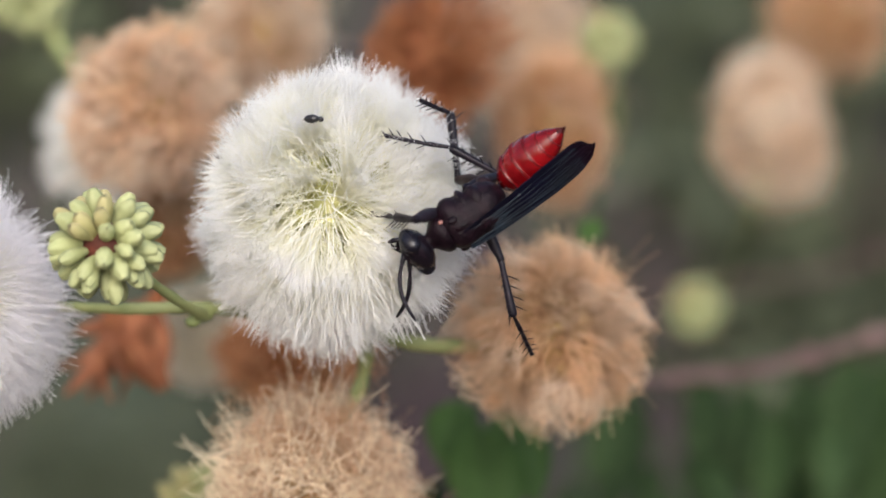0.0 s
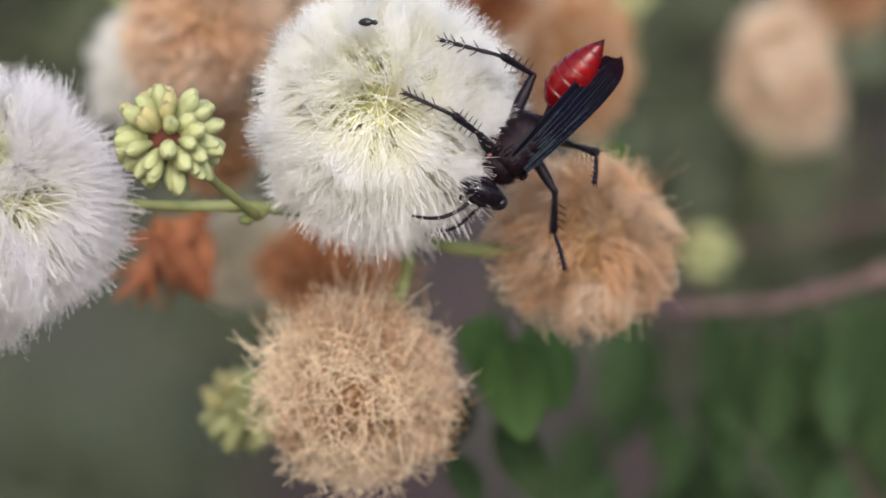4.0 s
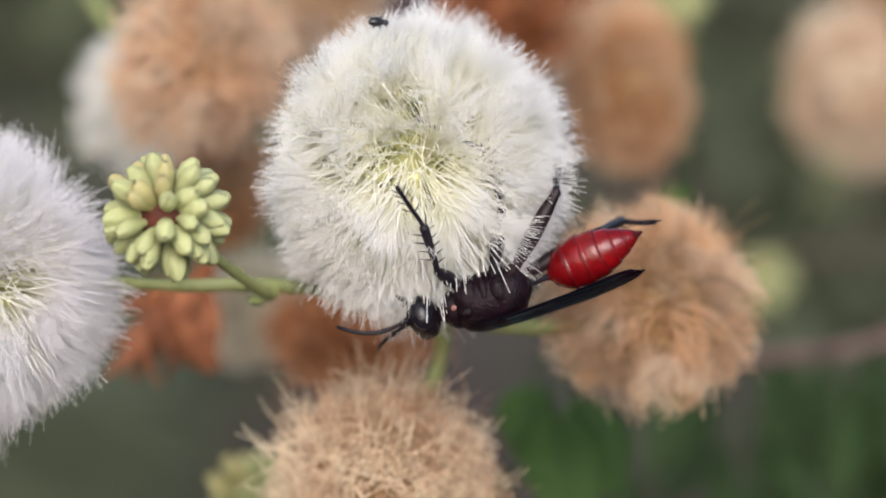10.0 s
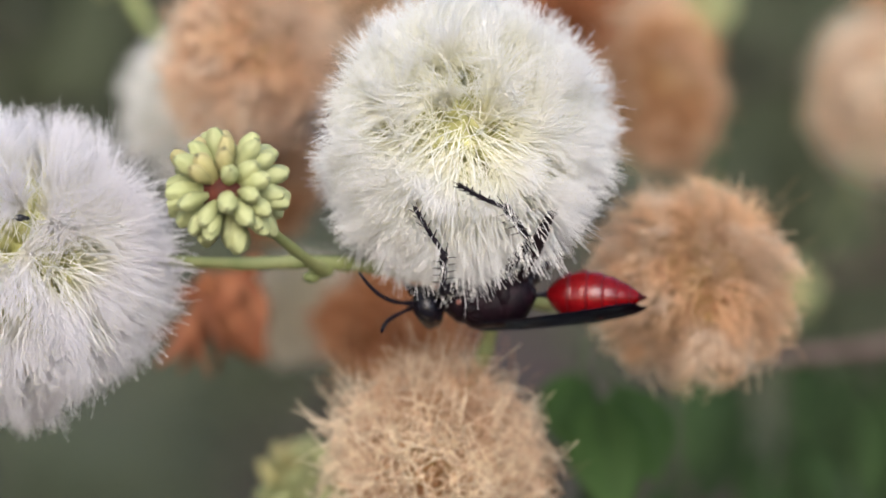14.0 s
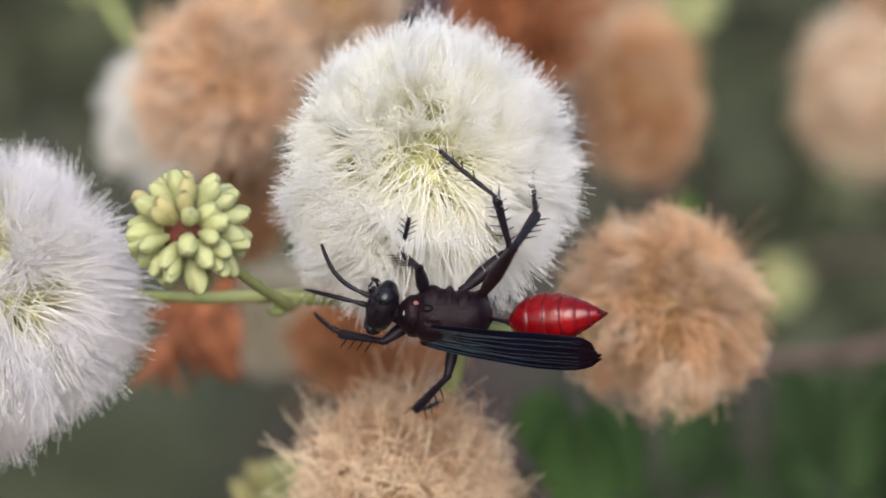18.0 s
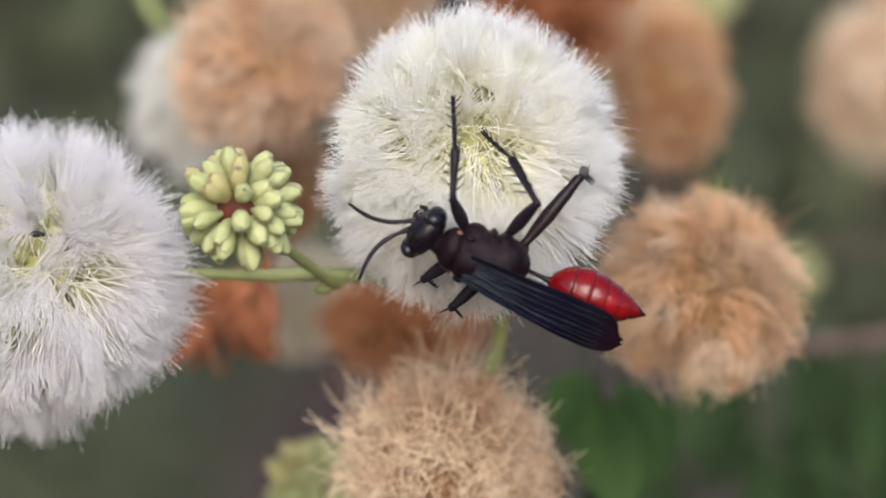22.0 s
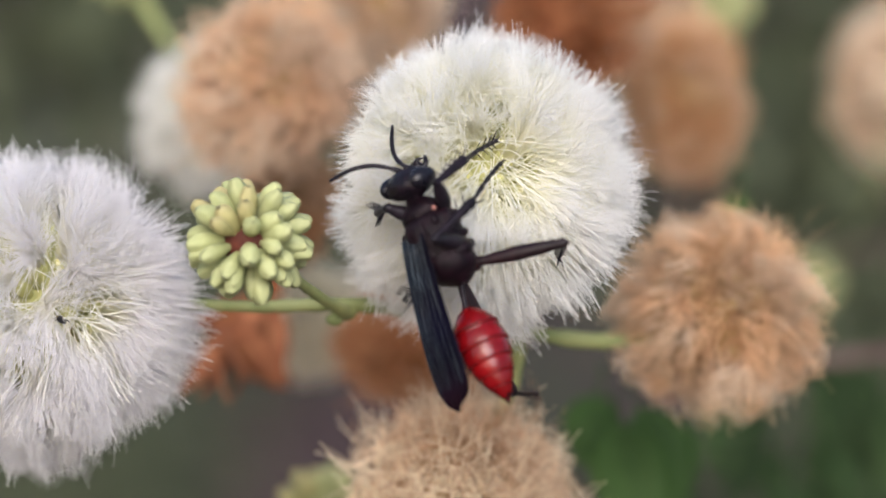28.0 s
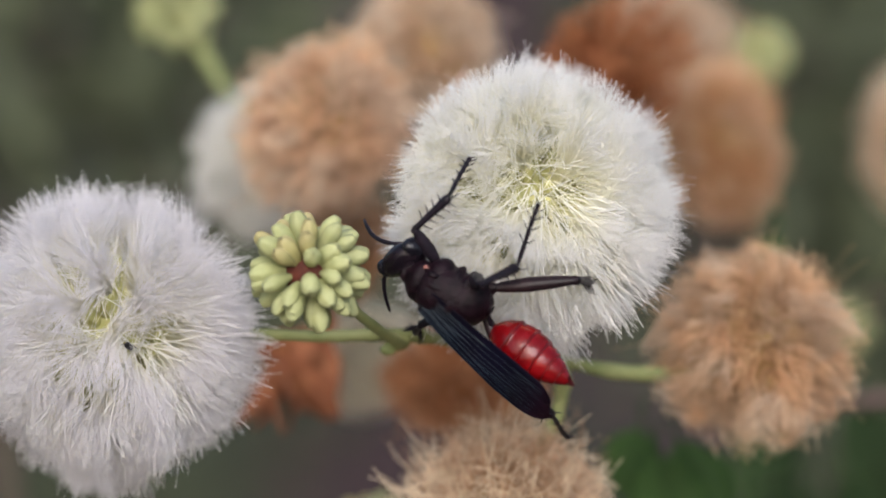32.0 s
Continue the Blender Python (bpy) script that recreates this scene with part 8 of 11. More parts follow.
    walk(WASP["femur_RH"], [
        (0, pose(-0.00250, -0.00100, -0.00110, -0, 51, 77)), (0.17, pose(-0.00250, -0.00100, -0.00110, -0, 52, 81)), (0.33, pose(-0.00250, -0.00100, -0.00110, -0, 52, 84)),
        (0.5, pose(-0.00250, -0.00100, -0.00110, -0, 53, 88)), (0.67, pose(-0.00250, -0.00100, -0.00110, -0, 53, 92)), (0.83, pose(-0.00250, -0.00100, -0.00110, -0, 53, 95)),
        (1, pose(-0.00250, -0.00100, -0.00110, -0, 54, 99)), (2, pose(-0.00250, -0.00100, -0.00110, 0, 60, 106)), (3, pose(-0.00250, -0.00100, -0.00110, 0, 68, 109)),
        (4, pose(-0.00250, -0.00100, -0.00110, -0, 69, 121)), (4.43, pose(-0.00250, -0.00100, -0.00110, -0, 68, 120)), (4.86, pose(-0.00250, -0.00100, -0.00110, -0, 66, 120)),
        (5.29, pose(-0.00250, -0.00100, -0.00110, -0, 64, 120)), (5.71, pose(-0.00250, -0.00100, -0.00110, -0, 62, 120)), (6.14, pose(-0.00250, -0.00100, -0.00110, -0, 61, 120)),
        (6.57, pose(-0.00250, -0.00100, -0.00110, -0, 59, 120)), (7, pose(-0.00250, -0.00100, -0.00110, -0, 57, 120)), (8, pose(-0.00250, -0.00100, -0.00110, 0, 41, 110)),
        (8.17, pose(-0.00250, -0.00100, -0.00110, -0, 43, 112)), (8.33, pose(-0.00250, -0.00100, -0.00110, -1, 46, 115)), (8.5, pose(-0.00250, -0.00100, -0.00110, -1, 48, 118)),
        (8.67, pose(-0.00250, -0.00100, -0.00110, -1, 50, 121)), (8.83, pose(-0.00250, -0.00100, -0.00110, -0, 52, 124)), (9, pose(-0.00250, -0.00100, -0.00110, -0, 54, 127)),
        (9.17, pose(-0.00250, -0.00100, -0.00110, 5, 47, 155)), (9.33, pose(-0.00250, -0.00100, -0.00110, 4, 40, 178)), (9.5, pose(-0.00250, -0.00100, -0.00110, 0, 33, -160)),
        (10, pose(-0.00250, -0.00100, -0.00110, -0, 46, -171)), (10.5, pose(-0.00250, -0.00100, -0.00110, -3, 55, -151)), (11, pose(-0.00250, -0.00100, -0.00110, 0, 65, -126)),
        (12, pose(-0.00250, -0.00100, -0.00110, 0, 73, -145)), (13, pose(-0.00250, -0.00100, -0.00110, 0, 59, -136)), (13.25, pose(-0.00250, -0.00100, -0.00110, 0, 46, -133)),
        (13.5, pose(-0.00250, -0.00100, -0.00110, 0, 32, -130)), (15.5, pose(-0.00250, -0.00100, -0.00110, 0, 52, -116)), (16, pose(-0.00250, -0.00100, -0.00110, 0, 51, -123)),
        (17, pose(-0.00250, -0.00100, -0.00110, 0, 50, -125)), (17.5, pose(-0.00250, -0.00100, -0.00110, -0, 47, -151)), (17.67, pose(-0.00250, -0.00100, -0.00110, 5, 29, -135)),
        (17.83, pose(-0.00250, -0.00100, -0.00110, 5, 10, -122)), (18, pose(-0.00250, -0.00100, -0.00110, 0, -9, -110)), (18.25, pose(-0.00250, -0.00100, -0.00110, 0, 8, -113)),
        (18.5, pose(-0.00250, -0.00100, -0.00110, 0, 25, -115)), (19, pose(-0.00250, -0.00100, -0.00110, 0, 21, -116)), (20, pose(-0.00250, -0.00100, -0.00110, -0, 12, -114)),
        (21, pose(-0.00250, -0.00100, -0.00110, 0, 17, -111)), (22, pose(-0.00250, -0.00100, -0.00110, 0, 25, -116)), (22.25, pose(-0.00250, -0.00100, -0.00110, 0, 29, -124)),
        (22.5, pose(-0.00250, -0.00100, -0.00110, 0, 34, -133)), (22.75, pose(-0.00250, -0.00100, -0.00110, 0, 35, -144)), (23, pose(-0.00250, -0.00100, -0.00110, 0, 37, -156)),
        (24, pose(-0.00250, -0.00100, -0.00110, -0, 45, -139)), (24.07, pose(-0.00250, -0.00100, -0.00110, -2, 40, -144)), (24.14, pose(-0.00250, -0.00100, -0.00110, -3, 35, -149)),
        (24.21, pose(-0.00250, -0.00100, -0.00110, -3, 30, -154)), (24.29, pose(-0.00250, -0.00100, -0.00110, -3, 25, -159)), (24.36, pose(-0.00250, -0.00100, -0.00110, -2, 20, -163)),
        (24.43, pose(-0.00250, -0.00100, -0.00110, -1, 15, -167)), (24.5, pose(-0.00250, -0.00100, -0.00110, -0, 10, -171)), (24.67, pose(-0.00250, -0.00100, -0.00110, -1, 17, -165)),
        (24.83, pose(-0.00250, -0.00100, -0.00110, -1, 24, -158)), (25, pose(-0.00250, -0.00100, -0.00110, 0, 30, -151)), (25.17, pose(-0.00250, -0.00100, -0.00110, 0, 30, -146)),
        (25.33, pose(-0.00250, -0.00100, -0.00110, 0, 29, -141)), (25.5, pose(-0.00250, -0.00100, -0.00110, 0, 28, -136)), (25.67, pose(-0.00250, -0.00100, -0.00110, 0, 27, -131)),
        (25.83, pose(-0.00250, -0.00100, -0.00110, 0, 26, -126)), (26, pose(-0.00250, -0.00100, -0.00110, 0, 25, -121)), (26.17, pose(-0.00250, -0.00100, -0.00110, 3, 40, -128)),
        (26.33, pose(-0.00250, -0.00100, -0.00110, 5, 56, -136)), (26.5, pose(-0.00250, -0.00100, -0.00110, -0, 71, -149)), (27.17, pose(-0.00250, -0.00100, -0.00110, 8, 55, -127)),
        (27.83, pose(-0.00250, -0.00100, -0.00110, 6, 38, -113)), (28.5, pose(-0.00250, -0.00100, -0.00110, -0, 21, -102)), (29, pose(-0.00250, -0.00100, -0.00110, 0, 44, -90)),
        (30, pose(-0.00250, -0.00100, -0.00110, 0, 41, -105)), (30.5, pose(-0.00250, -0.00100, -0.00110, -1, 36, -118)), (31, pose(-0.00250, -0.00100, -0.00110, -0, 31, -130)),
        (31.25, pose(-0.00250, -0.00100, -0.00110, -1, 22, -141)), (31.5, pose(-0.00250, -0.00100, -0.00110, 0, 13, -151)), (32, pose(-0.00250, -0.00100, -0.00110, -0, 25, -160)),
    ])
    walk(WASP["tibia_RH"], [
        (0, pose(-0.00161, 0.00290, -0.00609, 0, 55, -141)), (0.17, pose(-0.00186, 0.00291, -0.00612, 1, 55, -164)), (0.33, pose(-0.00211, 0.00291, -0.00615, 3, 56, 173)),
        (0.5, pose(-0.00236, 0.00289, -0.00618, 3, 57, 149)), (0.67, pose(-0.00261, 0.00285, -0.00621, 3, 58, 125)), (0.83, pose(-0.00286, 0.00279, -0.00624, 2, 59, 101)),
        (1, pose(-0.00310, 0.00272, -0.00627, 0, 59, 75)), (2, pose(-0.00339, 0.00211, -0.00662, 0, 67, 80)), (3, pose(-0.00329, 0.00127, -0.00703, -0, 74, 68)),
        (4, pose(-0.00364, 0.00094, -0.00709, 0, 80, 88)), (4.43, pose(-0.00373, 0.00110, -0.00702, 57, 67, 161)), (4.86, pose(-0.00382, 0.00126, -0.00694, 61, 48, -179)),
        (5.29, pose(-0.00390, 0.00142, -0.00686, 56, 29, -164)), (5.71, pose(-0.00399, 0.00157, -0.00677, 48, 12, -150)), (6.14, pose(-0.00407, 0.00173, -0.00667, 36, -3, -134)),
        (6.57, pose(-0.00415, 0.00188, -0.00657, 19, -13, -115)), (7, pose(-0.00423, 0.00203, -0.00647, -0, -17, -92)), (8, pose(-0.00414, 0.00353, -0.00532, -0, 2, -95)),
        (8.17, pose(-0.00428, 0.00330, -0.00550, 10, 7, -117)), (8.33, pose(-0.00440, 0.00305, -0.00567, 18, 16, -137)), (8.5, pose(-0.00451, 0.00280, -0.00584, 23, 27, -158)),
        (8.67, pose(-0.00461, 0.00253, -0.00600, 23, 39, 180)), (8.83, pose(-0.00468, 0.00226, -0.00616, 16, 49, 152)), (9, pose(-0.00475, 0.00197, -0.00630, -0, 56, 117)),
        (9.17, pose(-0.00641, 0.00085, -0.00581, -1, 49, 114)), (9.33, pose(-0.00740, -0.00086, -0.00521, -0, 42, 112)), (9.5, pose(-0.00753, -0.00283, -0.00460, 0, 34, 109)),
        (10, pose(-0.00686, -0.00172, -0.00573, 0, 36, 89)), (10.5, pose(-0.00568, -0.00275, -0.00637, -1, 30, 82)), (11, pose(-0.00413, -0.00321, -0.00688, -0, 23, 75)),
        (12, pose(-0.00404, -0.00207, -0.00722, 0, 25, 74)), (13, pose(-0.00487, -0.00332, -0.00657, -0, 23, 76)), (13.25, pose(-0.00553, -0.00430, -0.00567, 0, 22, 77)),
        (13.5, pose(-0.00598, -0.00513, -0.00452, 0, 22, 79)), (15.5, pose(-0.00420, -0.00453, -0.00616, 0, 44, 72)), (16, pose(-0.00468, -0.00438, -0.00608, 0, 47, 72)),
        (17, pose(-0.00489, -0.00437, -0.00599, -0, 45, 80)), (17.5, pose(-0.00628, -0.00314, -0.00580, -0, 41, 86)), (17.67, pose(-0.00646, -0.00499, -0.00416, -4, 49, 99)),
        (17.83, pose(-0.00589, -0.00633, -0.00216, -5, 58, 115)), (18, pose(-0.00466, -0.00694, -0.00010, 0, 67, 136)), (18.25, pose(-0.00493, -0.00685, -0.00201, 2, 72, 126)),
        (18.5, pose(-0.00498, -0.00622, -0.00385, 0, 77, 113)), (19, pose(-0.00514, -0.00638, -0.00335, -0, 79, 111)), (20, pose(-0.00507, -0.00671, -0.00240, -0, 78, 92)),
        (21, pose(-0.00473, -0.00672, -0.00292, -0, 77, 105)), (22, pose(-0.00509, -0.00620, -0.00380, 0, 68, 101)), (22.25, pose(-0.00566, -0.00561, -0.00423, 0, 67, 114)),
        (22.5, pose(-0.00612, -0.00492, -0.00464, -0, 67, 127)), (22.75, pose(-0.00674, -0.00405, -0.00480, -1, 58, 116)), (23, pose(-0.00717, -0.00307, -0.00496, -0, 50, 107)),
        (24, pose(-0.00587, -0.00396, -0.00566, -0, 63, 103)), (24.07, pose(-0.00646, -0.00384, -0.00525, 1, 64, 93)), (24.14, pose(-0.00699, -0.00366, -0.00480, 1, 64, 83)),
        (24.21, pose(-0.00747, -0.00342, -0.00432, 1, 65, 72)), (24.29, pose(-0.00789, -0.00312, -0.00381, 1, 65, 62)), (24.36, pose(-0.00825, -0.00278, -0.00329, 1, 65, 51)),
        (24.43, pose(-0.00853, -0.00239, -0.00275, 1, 66, 40)), (24.5, pose(-0.00873, -0.00196, -0.00220, 0, 66, 29)), (24.67, pose(-0.00842, -0.00260, -0.00295, 2, 60, 38)),
        (24.83, pose(-0.00795, -0.00317, -0.00367, 1, 53, 45)), (25, pose(-0.00734, -0.00365, -0.00435, -0, 47, 51)), (25.17, pose(-0.00712, -0.00411, -0.00426, 0, 46, 55)),
        (25.33, pose(-0.00685, -0.00454, -0.00418, 0, 45, 60)), (25.5, pose(-0.00655, -0.00495, -0.00409, 1, 44, 65)), (25.67, pose(-0.00622, -0.00533, -0.00400, 0, 43, 69)),
        (25.83, pose(-0.00585, -0.00568, -0.00391, 0, 42, 74)), (26, pose(-0.00545, -0.00599, -0.00382, 0, 41, 78)), (26.17, pose(-0.00548, -0.00486, -0.00525, 0, 37, 83)),
        (26.33, pose(-0.00507, -0.00351, -0.00640, 0, 34, 87)), (26.5, pose(-0.00426, -0.00207, -0.00716, -0, 31, 92)), (27.17, pose(-0.00471, -0.00398, -0.00632, 0, 34, 89)),
        (27.83, pose(-0.00451, -0.00565, -0.00501, 0, 38, 87)), (28.5, pose(-0.00369, -0.00683, -0.00344, -0, 41, 84)), (29, pose(-0.00252, -0.00563, -0.00552, 0, 47, 91)),
        (30, pose(-0.00378, -0.00570, -0.00526, 0, 43, 98)), (30.5, pose(-0.00494, -0.00557, -0.00485, 1, 52, 92)), (31, pose(-0.00603, -0.00518, -0.00442, -0, 61, 85)),
        (31.25, pose(-0.00709, -0.00475, -0.00352, -1, 65, 98)), (31.5, pose(-0.00794, -0.00405, -0.00255, -0, 69, 113)), (32, pose(-0.00795, -0.00300, -0.00379, -0, 54, 92)),
    ])
    walk(WASP["tarsus_RH"], [
        (0, pose(-0.00405, 0.00096, -0.01050, -0, -19, -68)), (0.17, pose(-0.00482, 0.00207, -0.01056, -13, -10, -47)), (0.33, pose(-0.00511, 0.00328, -0.01063, -22, 3, -28)),
        (0.5, pose(-0.00490, 0.00438, -0.01071, -27, 18, -11)), (0.67, pose(-0.00427, 0.00519, -0.01079, -27, 33, 8)), (0.83, pose(-0.00337, 0.00555, -0.01086, -20, 48, 31)),
        (1, pose(-0.00240, 0.00540, -0.01091, -0, 58, 65)), (2, pose(-0.00302, 0.00417, -0.01160, 0, 66, 66)), (3, pose(-0.00274, 0.00261, -0.01223, -0, 72, 50)),
        (4, pose(-0.00362, 0.00187, -0.01241, -0, 79, 58)), (4.43, pose(-0.00571, 0.00180, -0.01200, 6, 76, 70)), (4.86, pose(-0.00742, 0.00117, -0.01097, 8, 72, 79)),
        (5.29, pose(-0.00843, 0.00014, -0.00951, 7, 68, 86)), (5.71, pose(-0.00857, -0.00106, -0.00789, 6, 64, 91)), (6.14, pose(-0.00781, -0.00216, -0.00642, 5, 60, 97)),
        (6.57, pose(-0.00633, -0.00291, -0.00536, 3, 56, 102)), (7, pose(-0.00444, -0.00314, -0.00491, -0, 52, 106)), (8, pose(-0.00464, -0.00185, -0.00551, 0, 56, 115)),
        (8.17, pose(-0.00669, -0.00148, -0.00620, 0, 56, 114)), (8.33, pose(-0.00822, -0.00046, -0.00717, 0, 56, 114)), (8.5, pose(-0.00898, 0.00100, -0.00830, 0, 56, 113)),
        (8.67, pose(-0.00882, 0.00256, -0.00938, 0, 57, 112)), (8.83, pose(-0.00781, 0.00388, -0.01025, 0, 57, 112)), (9, pose(-0.00614, 0.00466, -0.01077, -0, 57, 111)),
        (9.17, pose(-0.00788, 0.00410, -0.00987, -1, 46, 106)), (9.33, pose(-0.00890, 0.00290, -0.00879, -1, 35, 101)), (9.5, pose(-0.00901, 0.00137, -0.00765, -0, 24, 98)),
        (10, pose(-0.00681, 0.00262, -0.00893, 0, 20, 79)), (10.5, pose(-0.00500, 0.00189, -0.00904, -0, 17, 78)), (11, pose(-0.00280, 0.00159, -0.00897, 0, 14, 76)),
        (12, pose(-0.00267, 0.00264, -0.00948, 0, 15, 73)), (13, pose(-0.00362, 0.00151, -0.00864, 0, 16, 75)), (13.25, pose(-0.00441, 0.00056, -0.00773, -0, 16, 76)),
        (13.5, pose(-0.00500, -0.00024, -0.00658, -0, 17, 77)), (15.5, pose(-0.00301, -0.00086, -0.00994, 0, 39, 74)), (16, pose(-0.00351, -0.00086, -0.01000, 0, 38, 73)),
        (17, pose(-0.00421, -0.00062, -0.00982, -0, 40, 79)), (17.5, pose(-0.00600, 0.00095, -0.00933, 0, 28, 79)), (17.67, pose(-0.00704, -0.00152, -0.00826, 3, 45, 75)),
        (17.83, pose(-0.00708, -0.00376, -0.00676, 4, 62, 70)), (18, pose(-0.00615, -0.00548, -0.00507, -0, 78, 60)), (18.25, pose(-0.00590, -0.00551, -0.00715, 3, 70, 78)),
        (18.5, pose(-0.00545, -0.00511, -0.00911, 0, 63, 90)), (19, pose(-0.00551, -0.00538, -0.00864, 0, 67, 86)), (20, pose(-0.00512, -0.00559, -0.00768, -0, 76, 86)),
        (21, pose(-0.00502, -0.00558, -0.00820, -0, 71, 89)), (22, pose(-0.00545, -0.00421, -0.00880, -0, 61, 89)), (22.25, pose(-0.00650, -0.00371, -0.00921, 0, 56, 91)),
        (22.5, pose(-0.00741, -0.00322, -0.00960, -0, 51, 93)), (22.75, pose(-0.00797, -0.00149, -0.00939, -0, 42, 91)), (23, pose(-0.00817, 0.00027, -0.00908, 0, 33, 89)),
        (24, pose(-0.00641, -0.00160, -0.01049, 0, 43, 84)), (24.07, pose(-0.00657, -0.00145, -0.01009, -0, 43, 61)), (24.14, pose(-0.00669, -0.00132, -0.00966, -1, 43, 37)),
        (24.21, pose(-0.00677, -0.00121, -0.00920, -1, 42, 14)), (24.29, pose(-0.00681, -0.00111, -0.00871, -1, 42, -9)), (24.36, pose(-0.00684, -0.00103, -0.00820, -1, 42, -32)),
        (24.43, pose(-0.00684, -0.00096, -0.00767, -0, 41, -55)), (24.5, pose(-0.00683, -0.00089, -0.00714, -0, 41, -77)), (24.67, pose(-0.00627, -0.00094, -0.00761, 0, 19, -76)),
        (24.83, pose(-0.00566, -0.00091, -0.00800, 0, -2, -75)), (25, pose(-0.00500, -0.00080, -0.00830, 0, -24, -74)), (25.17, pose(-0.00499, -0.00102, -0.00815, -13, -18, -47)),
        (25.33, pose(-0.00495, -0.00123, -0.00799, -22, -7, -24)), (25.5, pose(-0.00489, -0.00143, -0.00783, -25, 7, -2)), (25.67, pose(-0.00481, -0.00162, -0.00766, -23, 21, 21)),
        (25.83, pose(-0.00471, -0.00180, -0.00750, -15, 32, 46)), (26, pose(-0.00459, -0.00198, -0.00733, -0, 39, 77)), (26.17, pose(-0.00493, -0.00061, -0.00853, 0, 36, 83)),
        (26.33, pose(-0.00485, 0.00095, -0.00944, 0, 32, 88)), (26.5, pose(-0.00439, 0.00255, -0.00995, 0, 28, 93)), (27.17, pose(-0.00465, 0.00047, -0.00938, 0, 32, 91)),
        (27.83, pose(-0.00427, -0.00139, -0.00833, 0, 37, 88)), (28.5, pose(-0.00329, -0.00280, -0.00701, 0, 41, 85)), (29, pose(-0.00258, -0.00192, -0.00945, 0, 37, 92)),
        (30, pose(-0.00432, -0.00177, -0.00893, -0, 37, 95)), (30.5, pose(-0.00505, -0.00223, -0.00909, 1, 45, 87)), (31, pose(-0.00579, -0.00254, -0.00913, -0, 53, 78)),
        (31.25, pose(-0.00740, -0.00245, -0.00839, -0, 59, 82)), (31.5, pose(-0.00870, -0.00222, -0.00757, -0, 64, 86)), (32, pose(-0.00805, 0.00015, -0.00818, 0, 49, 73)),
    ])
